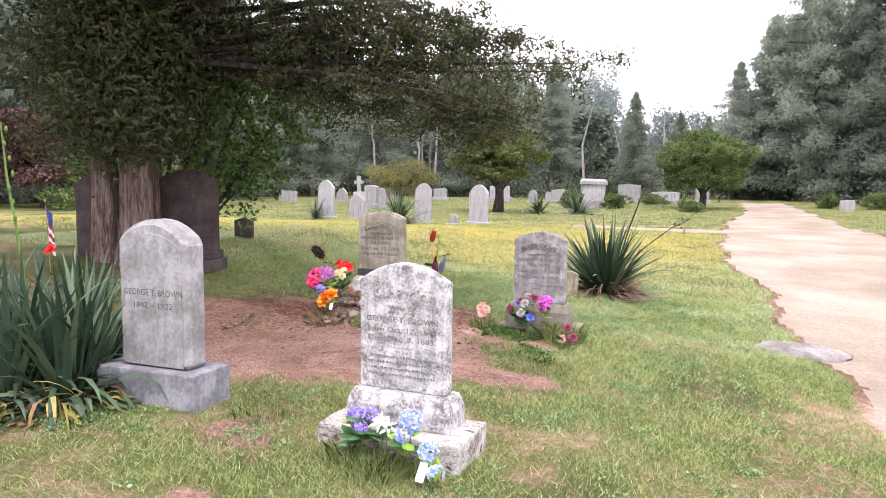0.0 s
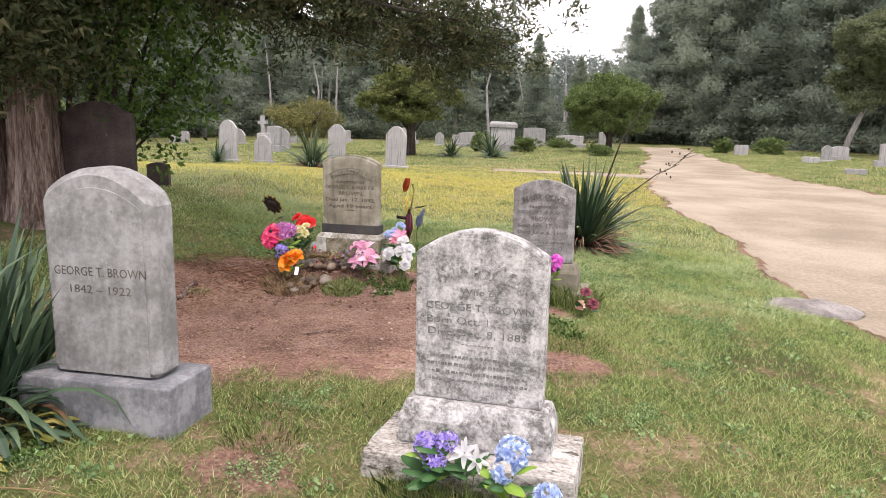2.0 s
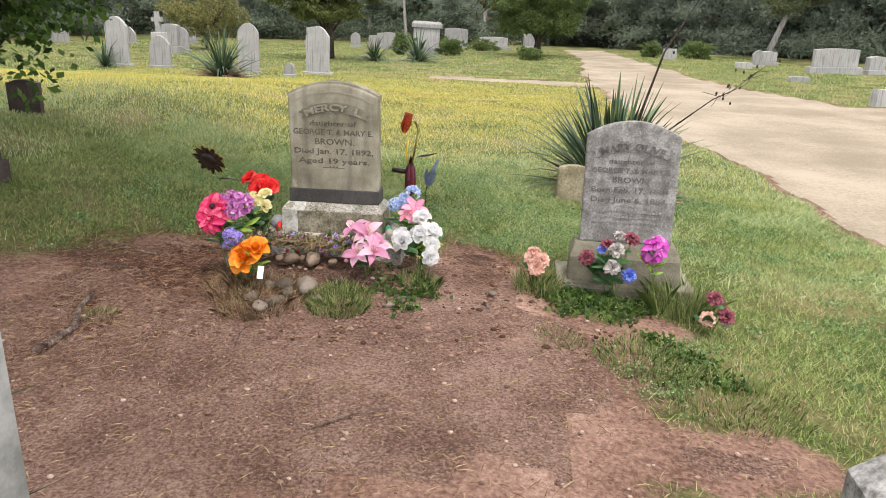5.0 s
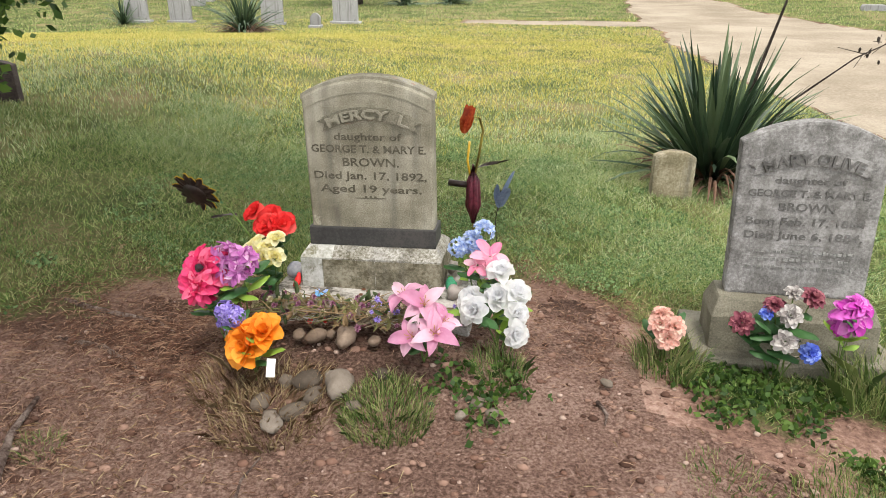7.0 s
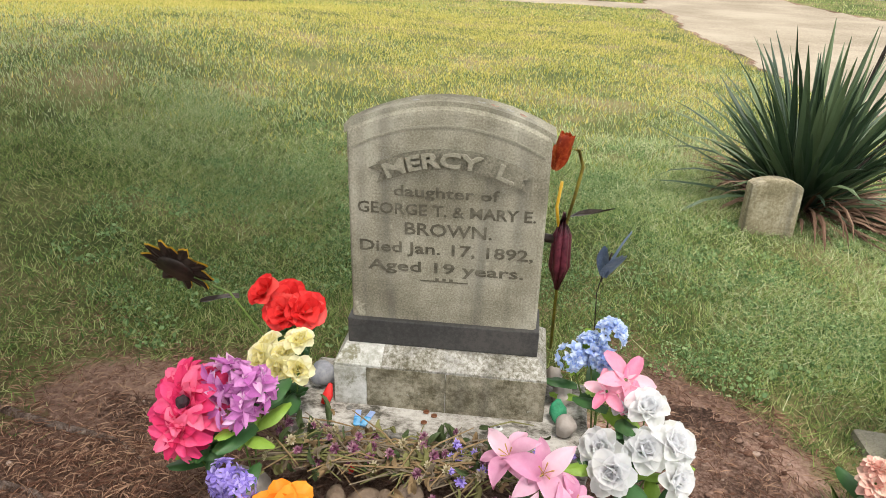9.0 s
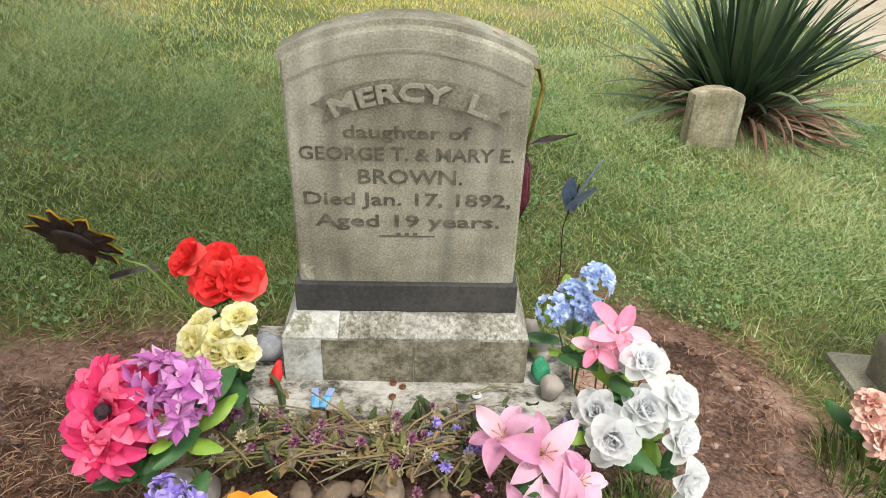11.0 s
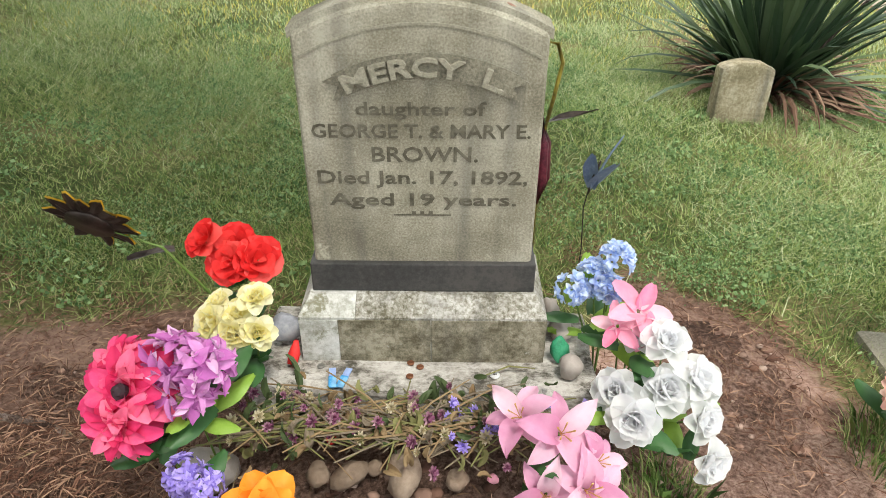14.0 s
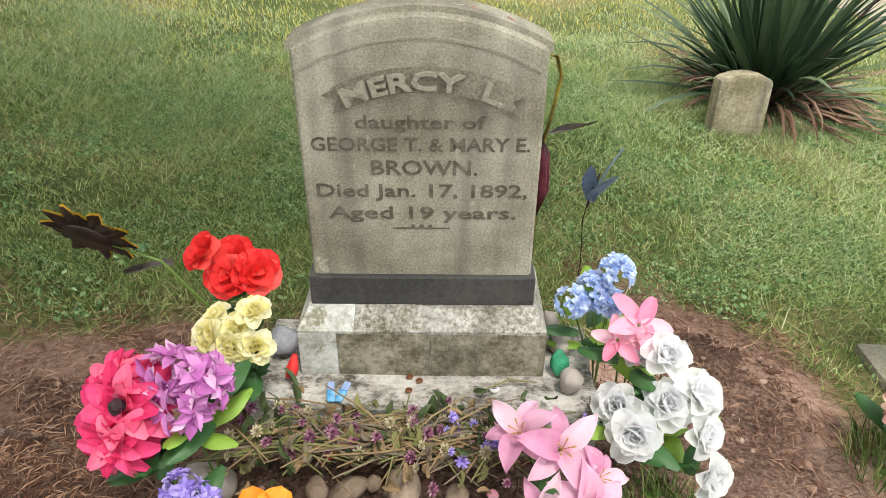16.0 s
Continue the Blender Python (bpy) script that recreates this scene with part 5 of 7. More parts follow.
F_YELLOW = fmat("pale_yellow_cloth", (0.86, 0.79, 0.36), (0.90, 0.86, 0.54), (0.91, 0.89, 0.70), 0.5)
F_RED = fmat("red_cloth", (0.60, 0.012, 0.014), (0.78, 0.035, 0.035), (0.85, 0.11, 0.10))
F_ORANGE = fmat("orange_cloth", (0.75, 0.16, 0.008), (0.84, 0.26, 0.015), (0.86, 0.38, 0.05))
F_LILY = fmat("pink_lily_cloth", (0.66, 0.29, 0.46), (0.78, 0.43, 0.59), (0.86, 0.60, 0.71), 0.4)
F_WHITE = fmat("white_cloth", (0.82, 0.83, 0.85), (0.88, 0.88, 0.89), (0.92, 0.92, 0.92), 0.6)
F_BLUE = fmat("sky_blue_cloth", (0.34, 0.47, 0.80), (0.52, 0.64, 0.88), (0.74, 0.81, 0.92), 0.45)
F_PINK = fmat("pink_cloth", (0.75, 0.20, 0.34), (0.82, 0.36, 0.48), (0.85, 0.52, 0.60))
F_PEACH = fmat("faded_peach_cloth", (0.62, 0.30, 0.25), (0.74, 0.44, 0.37), (0.80, 0.62, 0.52))
F_MAROON = fmat("faded_maroon_cloth", (0.16, 0.035, 0.06), (0.26, 0.07, 0.10), (0.40, 0.15, 0.17))
F_DEEPBLUE = fmat("deep_blue_cloth", (0.06, 0.10, 0.52), (0.12, 0.20, 0.66), (0.30, 0.40, 0.78))
F_MAG = fmat("magenta_cloth", (0.46, 0.03, 0.36), (0.60, 0.10, 0.50), (0.72, 0.28, 0.62))
F_LEAF = fmat("artificial_dark_leaf", (0.018, 0.06, 0.02), (0.035, 0.10, 0.03), (0.07, 0.15, 0.045), 0.1, 0.45)
F_LIME = fmat("artificial_bright_leaf", (0.14, 0.26, 0.03), (0.22, 0.37, 0.05), (0.34, 0.48, 0.11), 0.25, 0.45)
F_STEM = fmat("green_plastic_stem", (0.05, 0.10, 0.02), (0.09, 0.16, 0.03), (0.14, 0.20, 0.05), 0.0, 0.5)


def petal(s, r0, L, W, tilt, curl, cup, az, rows=5, cols=4, tip=0.25):
    """One curved petal of a bloom whose axis is z; tilt and curl in degrees away from the axis."""
    vs, r, z = [], r0, 0.0
    for i in range(rows + 1):
        u = i / rows
        th = radians(tilt + curl * u)
        if i:
            r += L / rows * math.sin(th)
            z += L / rows * math.cos(th)
        w = W * max(tip * (u > 0.9), math.sin(math.pi * (0.14 + 0.80 * u)) ** 0.75)
        if tip < 0:
            w = W * max(0.02, math.sin(math.pi * min(1, 0.12 + 0.88 * u))) ** 1.1
        for c in range(cols + 1):
            q = 2 * c / cols - 1
            lift = cup * w * q * q
            rad = r - lift * math.cos(th)
            zz = z + lift * math.sin(th) + (0.03 if tip >= 0 else 0.045) * L * math.sin(5 * q + 7 * u + az)
            x, y = rad, q * w / 2
            vs.append((x * math.cos(az) - y * math.sin(az), x * math.sin(az) + y * math.cos(az), zz))
    k = cols + 1
    s.add(vs, [(i * k + c, i * k + c + 1, (i + 1) * k + c + 1, (i + 1) * k + c) for i in range(rows) for c in range(cols)])


def bloom(name, material, layers, seed=1):
    rb = random.Random(seed)
    s = Shape()
    for n, r0, L, W, tilt, curl, cup, *point in layers:
        a0 = rb.uniform(0, 6.28)
        for k in range(n):
            petal(s, r0, L * rb.uniform(0.88, 1.1), W * rb.uniform(0.9, 1.1), tilt + rb.uniform(-6, 6), curl + rb.uniform(-8, 8), cup, a0 + 6.283 * k / n + rb.uniform(-0.12, 0.12), tip=-1 if point else 0.25, rows=8 if L > 0.1 else 5)
    return s.mesh(name, material, True)


ROSE = [(3, 0.002, 0.030, 0.030, 4, 6, 0.7), (4, 0.005, 0.036, 0.040, 14, 10, 0.6), (5, 0.008, 0.042, 0.048, 30, 34, 0.45), (6, 0.010, 0.048, 0.054, 50, 52, 0.35)]
OPENROSE = [(3, 0.002, 0.035, 0.045, 20, 15, 0.5), (4, 0.006, 0.052, 0.07, 46, 25, 0.3), (5, 0.008, 0.066, 0.085, 68, 20, 0.2)]
RAGGED = [(6, 0.004, 0.035, 0.026, 15, 40, 0.4), (9, 0.006, 0.055, 0.030, 42, 45, 0.25), (11, 0.008, 0.070, 0.034, 68, 50, 0.2), (11, 0.008, 0.074, 0.036, 95, 45, 0.2), (8, 0.006, 0.065, 0.034, 120, 30, 0.2)]
PEONY = [(5, 0.006, 0.045, 0.034, 40, 45, 0.3), (6, 0.010, 0.068, 0.046, 60, 45, 0.3), (7, 0.012, 0.085, 0.052, 82, 40, 0.25), (6, 0.010, 0.09, 0.054, 106, 35, 0.2)]
LILY = [(3, 0.004, 0.118, 0.058, 24, 84, 0.30, 1), (3, 0.006, 0.112, 0.048, 34, 90, 0.28, 1)]
FIVE = [(5, 0.003, 0.026, 0.0125, 66, 26, 0.25, 1)]
BIGFIVE = [(5, 0.004, 0.062, 0.033, 64, 20, 0.3)]
BALL = [(7, 0.003, 0.022, 0.022, 25, 20, 0.4), (10, 0.005, 0.034, 0.026, 55, 25, 0.3), (10, 0.005, 0.040, 0.028, 85, 25, 0.3), (8, 0.004, 0.036, 0.026, 115, 20, 0.3)]
leaf_mesh, lime_mesh = [], []
for mlist, material, W in ((leaf_mesh, F_LEAF, 0.05), (lime_mesh, F_LIME, 0.045)):
    s = Shape()
    petal(s, 0.0, 0.10, W, 40, 35, -0.25, 0.0, 6, 4, 0.05)
    mlist.append(s.mesh("leaf", material, True))


def facing(p, d, scale=1.0, spin=0.0):
    q = Vector(d).to_track_quat("Z", "Y").to_matrix().to_4x4()
    return Matrix.Translation(p) @ q @ pose(0, 0, 0, 0, 0, spin) @ Matrix.Scale(scale, 4)


def bouquet(label, foot, blooms, leaves=8, lime=0, seed=1, spread=0.09, name="artificial_flowers", stem=True):
    """Artificial flowers stuck in the ground at foot; blooms: (mesh, place, axis, scale)."""
    rb = random.Random(seed)
    fz = H(*foot)
    F = Vector((foot[0], foot[1], fz))
    t = thing(name, label, "artificial flowers", Matrix.Translation(F))
    for me, p, d, sc in blooms:
        P = Vector(p) - F
        part("flower", me, t, facing(P, d, sc, rb.uniform(0, 360)))
        if stem:
            st = Shape().tube([(rb.uniform(-0.02, 0.02), rb.uniform(-0.02, 0.02), -0.03), P * 0.55 + Vector((0, 0.01, 0.02)), P - Vector(d).normalized() * 0.004], [0.0028, 0.0025, 0.002], 5)
            part("stem", st.mesh("stem", F_STEM), t)
    top = max(Vector(b[1]).z for b in blooms) - fz
    for k in range(leaves + lime):
        me = leaf_mesh[0] if k < leaves else lime_mesh[0]
        a = rb.uniform(0, 6.283)
        b = rb.choice(blooms)
        base = (Vector(b[1]) - F) * rb.uniform(0.45, 0.85) + Vector((rb.gauss(0, 0.015), rb.gauss(0, 0.015), 0))
        part("leaf", me, t, Matrix.Translation(base) @ pose(0, 0, 0, 0, rb.uniform(-20, 35), math.degrees(a)) @ Matrix.Scale(rb.uniform(0.75, 1.35), 4))
    return t


def head_cluster(me, centre, r, n, seed, up=(0, -0.4, 0.8), scale=1.0, squash=1.0):
    """Many small florets over a rounded head."""
    rb = random.Random(seed)
    out = []
    for k in range(n):
        d = Vector((rb.gauss(0, 1), rb.gauss(0, 1), rb.gauss(0, 1))).normalized()
        if d.dot(Vector(up)) < -0.35:
            d = -d
        p = Vector(centre) + Vector((d.x * r, d.y * r, d.z * r * squash))
        out.append((me, p, d, scale * rb.uniform(0.85, 1.15)))
    return out


def clustered(label, foot, groups, leaves, lime, seed):
    """A bouquet of clustered heads: florets are parts; one stem to each head."""
    rb = random.Random(seed)
    F = Vector((foot[0], foot[1], H(*foot)))
    t = thing("artificial_flowers", label, "artificial flowers", Matrix.Translation(F))
    for cl, c in groups:
        C = Vector(c) - F
        part("stem", Shape().tube([(0, 0, -0.03), C * 0.5 + Vector((0, 0, 0.02)), C], [0.003, 0.0028, 0.0022], 5).mesh("stem", F_STEM), t)
        for me, p, d, sc in cl:
            part("flower", me, t, facing(Vector(p) - F, d, sc, rb.uniform(0, 360)))
    for k in range(leaves + lime):
        g = rb.choice(groups)
        base = (Vector(g[1]) - F) * rb.uniform(0.5, 0.85)
        part("leaf", leaf_mesh[0] if k < leaves else lime_mesh[0], t, Matrix.Translation(base) @ pose(0, 0, 0, 0, rb.uniform(-10, 35), rb.uniform(0, 360)) @ Matrix.Scale(rb.uniform(0.8, 1.4), 4))
    return t


CAM = Vector((0.05, -0.75, 0.66))
pe = bloom("flower", F_HOT, RAGGED, 3)
bouquet("hot pink artificial peonies with ragged petals at the grave's edge", (-4.12, 6.72), [
    (pe, (-4.16, 6.68, 0.42), (-0.1, -0.72, 0.65), 1.5), (pe, (-4.19, 6.72, 0.45), (-0.4, -0.3, 0.8), 1.05), (pe, (-4.17, 6.63, 0.37), (-0.1, -0.9, 0.3), 1.15)], 10, 1, 5)
M_EYE = mat("dark_flower_eye", ((0.012, 0.008, 0.01), (0.03, 0.015, 0.02), (0.06, 0.03, 0.04)), 30, 90, 0.8, 0.5, 0.002)
for big_peony in [o for o in bpy.data.objects if o.data is pe][:1]:
    part("flower_eye", Shape().rock((0, 0, 0.022), (0.011, 0.011, 0.012), 3, 8).mesh("flower_eye", M_EYE), big_peony, None, "dark flower eye")
fv = bloom("flower", F_PURPLE, FIVE, 4)
clustered("bright purple artificial hydrangea heads", (-4.04, 6.76), [(head_cluster(fv, (-4.08, 6.73, 0.46), 0.042, 12, 1, scale=1.75), (-4.08, 6.73, 0.46)), (head_cluster(fv, (-4.01, 6.72, 0.45), 0.042, 12, 2, scale=1.75), (-4.01, 6.72, 0.45)),
           (head_cluster(fv, (-4.045, 6.68, 0.42), 0.038, 10, 6, scale=1.75), (-4.045, 6.68, 0.42))], 5, 7, 3)
lv = bloom("flower", F_LAV, FIVE, 5)
clustered("lavender-blue artificial blossoms low beside the orange flower", (-4.0, 6.60), [(head_cluster(lv, (-4.03, 6.56, 0.31), 0.035, 18, 3, scale=0.8), (-4.03, 6.56, 0.31)), (head_cluster(lv, (-3.985, 6.54, 0.30), 0.035, 18, 4, scale=0.8), (-3.985, 6.54, 0.30)),
           (head_cluster(lv, (-4.05, 6.60, 0.23), 0.035, 16, 5, scale=0.8), (-4.05, 6.60, 0.23))], 2, 1, 4)
yr = bloom("flower", F_YELLOW, ROSE, 6)
bouquet("pale yellow artificial roses beside the stone base", (-4.0, 6.97), [(yr, (-4.055, 6.92, 0.405), (-0.4, -0.7, 0.6), 0.95), (yr, (-4.0, 6.93, 0.42), (0, -0.5, 0.9), 0.8), (yr, (-3.955, 6.95, 0.455), (0.1, -0.4, 0.9), 0.8),
        (yr, (-3.95, 6.90, 0.395), (0.3, -0.8, 0.6), 0.8), (yr, (-4.005, 6.90, 0.395), (0, -0.9, 0.4), 0.85), (yr, (-4.045, 6.96, 0.435), (-0.4, -0.2, 0.9), 0.7)], 14, 1, 7)
rr2 = bloom("flower", F_RED, OPENROSE, 8)
bouquet("bright red artificial poppies behind the yellow roses", (-4.03, 7.13), [(rr2, (-4.115, 7.12, 0.51), (-0.4, -0.5, 0.8), 0.8), (rr2, (-4.045, 7.13, 0.485), (0.0, -0.6, 0.8), 0.95), (rr2, (-3.985, 7.10, 0.465), (0.4, -0.6, 0.7), 0.95),
        (rr2, (-4.05, 7.09, 0.462), (-0.2, -0.8, 0.6), 0.9)], 10, 0, 8)
org = bloom("flower", F_ORANGE, [(5, 0.004, 0.05, 0.055, 15, 15, 0.5), (6, 0.008, 0.075, 0.08, 38, 30, 0.35), (6, 0.01, 0.085, 0.09, 66, 30, 0.3)], 9)
ob = bouquet("large orange artificial flower lying at the grave's front corner", (-3.92, 6.54), [(org, (-3.93, 6.50, 0.20), (-0.3, -0.9, 0.45), 1.0), (org, (-3.87, 6.52, 0.25), (0.2, -0.5, 0.8), 0.85)], 1, 6, 9)
M_TAG = mat("white_paper_tag", ((0.70, 0.72, 0.74), (0.78, 0.79, 0.80), (0.82, 0.82, 0.82)), 9, 60, 0.7, 0.1, 0.001)
part("price_tag", Shape().box(-0.016, 0.016, -0.0008, 0.0008, -0.035, 0.035).box(-0.016, 0.016, -0.0012, -0.0009, -0.030, -0.018).mesh("price_tag", M_TAG), ob, pose(0.10, -0.10, 0.11, -20, 10, 20), "small white paper tag")
ll = bloom("flower", F_LILY, LILY, 10)
bouquet("large pink artificial lilies leaning over the slab", (-3.27, 6.66), [(ll, (-3.345, 6.69, 0.335), (-0.35, -0.35, 0.85), 0.85), (ll, (-3.27, 6.66, 0.325), (0.1, -0.6, 0.75), 0.95), (ll, (-3.225, 6.58, 0.25), (0.25, -0.65, 0.65), 0.95),
        (ll, (-3.30, 6.58, 0.235), (-0.2, -0.75, 0.55), 0.85), (ll, (-3.20, 6.63, 0.27), (0.5, -0.4, 0.7), 0.7)], 7, 0, 10)
M_STAMEN = fmat("amber_stamen", (0.42, 0.20, 0.05), (0.55, 0.32, 0.10), (0.62, 0.42, 0.2))
for lily in [o for o in bpy.data.objects if o.data is ll]:
    for k in range(5):
        st = Shape().tube([(0, 0, 0.005), (0.006 * math.cos(1.257 * k), 0.006 * math.sin(1.257 * k), 0.035), (0.02 * math.cos(1.257 * k), 0.02 * math.sin(1.257 * k), 0.06)], [0.0011, 0.001, 0.0022], 5)
        part("stamen", st.mesh("stamen", M_STAMEN), lily)
wr = bloom("flower", F_WHITE, ROSE, 11)
bouquet("cluster of white artificial roses with dark leaves beside the stone", (-3.0, 6.88), [
    (wr, (-3.105, 6.84, 0.27), (-0.4, -0.6, 0.7), 1.2), (wr, (-3.0, 6.83, 0.29), (0.0, -0.6, 0.8), 1.22), (wr, (-2.995, 6.90, 0.37), (0.05, -0.4, 0.9), 1.15), (wr, (-2.93, 6.84, 0.31), (0.4, -0.5, 0.8), 1.2),
    (wr, (-3.085, 6.76, 0.27), (-0.25, -0.85, 0.45), 1.2), (wr, (-2.925, 6.78, 0.25), (0.45, -0.8, 0.5), 1.0), (wr, (-2.925, 6.70, 0.205), (0.4, -0.9, 0.3), 1.05), (wr, (-3.04, 6.94, 0.33), (-0.2, 0.1, 1), 0.9)], 14, 12, 11)
bf = bloom("flower", F_BLUE, [(5, 0.003, 0.024, 0.016, 50, 40, 0.2), (5, 0.003, 0.02, 0.014, 20, 30, 0.2)], 12)
clustered("sky-blue artificial hyacinths behind the white roses", (-3.09, 7.12), [(head_cluster(bf, (-3.085, 7.10, 0.47), 0.036, 20, 21), (-3.085, 7.10, 0.47)), (head_cluster(bf, (-3.135, 7.10, 0.42), 0.036, 22, 22), (-3.135, 7.10, 0.42)),
           (head_cluster(bf, (-3.19, 7.08, 0.40), 0.03, 16, 23), (-3.19, 7.08, 0.40)), (head_cluster(bf, (-3.10, 7.08, 0.40), 0.032, 16, 24), (-3.10, 7.08, 0.40))], 3, 6, 12)
pf = bloom("flower", F_PINK, BIGFIVE, 13)
bouquet("pink five-petalled artificial blossoms among the white roses", (-3.05, 7.0), [(pf, (-3.045, 6.98, 0.405), (0.15, -0.5, 0.75), 1.35), (pf, (-3.095, 6.96, 0.375), (-0.35, -0.6, 0.6), 1.05), (pf, (-3.03, 6.95, 0.36), (0.3, -0.8, 0.3), 0.85)], 4, 1, 13)

# flowers before the leaning stone
pb = bloom("flower", F_PEACH, BALL, 14)
bouquet("faded peach artificial carnations beside the leaning stone", (-2.32, 7.0), [(pb, (-2.34, 6.95, 0.16), (-0.3, -0.6, 0.7), 1.2), (pb, (-2.28, 6.94, 0.15), (0.4, -0.6, 0.7), 1.2), (pb, (-2.31, 6.91, 0.11), (0, -0.9, 0.3), 1.2), (pb, (-2.33, 6.98, 0.19), (-0.1, 0, 1), 1.0)], 3, 0, 14)
F_DIRTY = fmat("soiled_white_cloth", (0.30, 0.27, 0.26), (0.50, 0.47, 0.45), (0.66, 0.63, 0.61), 0.3)
mb, wb, db, gb = bloom("flower", F_MAROON, BALL, 15), bloom("flower", F_DIRTY, BALL, 16), bloom("flower", F_DEEPBLUE, BALL, 17), bloom("flower", F_MAG, PEONY, 18)
bouquet("mixed faded maroon, white and blue artificial carnations", (-1.84, 6.97), [(mb, (-2.02, 6.95, 0.18), (-0.3, -0.7, 0.6), 1.15), (wb, (-1.86, 6.90, 0.25), (-0.1, -0.7, 0.7), 1.15), (mb, (-1.77, 6.95, 0.31), (0.2, -0.4, 0.9), 1.15),
        (wb, (-1.88, 6.85, 0.16), (-0.2, -0.8, 0.5), 1.15), (db, (-1.785, 6.84, 0.12), (0.2, -0.8, 0.5), 1.05), (mb, (-1.91, 6.95, 0.27), (-0.2, -0.3, 0.9), 1.0), (wb, (-1.84, 6.96, 0.32), (0, -0.2, 1), 0.9), (db, (-1.94, 6.93, 0.24), (-0.2, -0.5, 0.8), 0.7)], 26, 0, 15)
bouquet("magenta artificial bloom with bright green leaves", (-1.62, 6.95), [(gb, (-1.655, 6.86, 0.28), (0, -0.7, 0.6), 0.85), (gb, (-1.625, 6.88, 0.31), (0.3, -0.5, 0.7), 0.7), (gb, (-1.68, 6.87, 0.24), (-0.3, -0.8, 0.3), 0.6)], 3, 5, 16)
bouquet("faded rose-red artificial flowers fallen in the grass", (-1.36, 6.62), [(mb, (-1.36, 6.60, 0.10), (0.2, -0.6, 0.7), 1.1), (mb, (-1.30, 6.56, 0.02), (0.4, -0.7, 0.5), 1.2), (pb, (-1.40, 6.55, 0.0), (-0.3, -0.8, 0.4), 1.0)], 4, 0, 17)

# flowers at the foot of the white marble stone
clustered("lavender artificial sprigs on the marble slab", (-1.85, 3.44), [(head_cluster(lv, (-1.885, 3.45, 0.17), 0.045, 22, 31, scale=0.9), (-1.885, 3.45, 0.17)), (head_cluster(lv, (-1.80, 3.45, 0.19), 0.04, 20, 32, scale=0.9), (-1.80, 3.45, 0.19)),
           (head_cluster(lv, (-1.84, 3.42, 0.12), 0.04, 18, 33, scale=0.9), (-1.84, 3.42, 0.12))], 14, 3, 31)
wl2 = bloom("flower", F_WHITE, [(6, 0.003, 0.06, 0.02, 50, 35, 0.2), (5, 0.003, 0.05, 0.018, 25, 25, 0.2)], 19)
bouquet("white artificial lilies drooping on the marble slab", (-1.70, 3.42), [(wl2, (-1.725, 3.44, 0.16), (0, -0.7, 0.6), 1.1), (wl2, (-1.675, 3.43, 0.14), (0.4, -0.7, 0.5), 1.0)], 10, 2, 32)
clustered("pale blue artificial blossoms with a bright green leaf", (-1.53, 3.38), [(head_cluster(bf, (-1.53, 3.41, 0.20), 0.05, 26, 41, scale=1.1), (-1.53, 3.41, 0.20)), (head_cluster(bf, (-1.56, 3.38, 0.14), 0.035, 14, 42, scale=1.1), (-1.56, 3.38, 0.14))], 3, 6, 33)
fb = clustered("pale blue artificial flower with paper tag fallen before the slab", (-1.37, 3.28), [(head_cluster(bf, (-1.39, 3.31, 0.09), 0.035, 16, 43, scale=1.2), (-1.39, 3.31, 0.09)), (head_cluster(bf, (-1.33, 3.27, 0.0), 0.03, 12, 44, scale=1.2), (-1.33, 3.27, 0.0))], 1, 3, 34)
part("price_tag", Shape().box(-0.022, 0.022, -0.0008, 0.0008, -0.05, 0.05).mesh("price_tag", M_TAG), fb, pose(-0.03, -0.03, 0.10, -35, 8, 5), "small white paper tag")


# ---- garden stakes ----
M_DARKMETAL = mat("dark_brown_sheet_metal", ((0.018, 0.012, 0.010), (0.035, 0.024, 0.020), (0.055, 0.04, 0.034)), 8, 70, 0.45, 0.2, 0.002, 0.5, metal=0.5)
M_YELLOWMETAL = mat("yellow_painted_metal", ((0.55, 0.30, 0.02), (0.68, 0.40, 0.03), (0.75, 0.5, 0.08)), 8, 70, 0.45, 0.1, 0.001)
M_REDGLASS = mat("red_orange_enamel", ((0.30, 0.03, 0.01), (0.48, 0.07, 0.02), (0.62, 0.15, 0.05)), 12, 70, 0.25, 0.1, 0.001, 0.6, trans=0.3)
M_BRONZE = mat("olive_gold_painted_rod", ((0.10, 0.08, 0.02), (0.20, 0.16, 0.03), (0.34, 0.28, 0.05)), 12, 70, 0.4, 0.1, 0.001, 0.5, metal=0.3)
M_WINE = mat("wine_red_folded_fabric", ((0.05, 0.008, 0.014), (0.10, 0.015, 0.03), (0.17, 0.03, 0.05)), 12, 70, 0.5, 0.2, 0.002, 0.4)
M_BLUEMETAL = mat("blue_grey_painted_metal", ((0.10, 0.15, 0.26), (0.16, 0.22, 0.36), (0.27, 0.34, 0.48)), 12, 70, 0.4, 0.1, 0.001, 0.5)


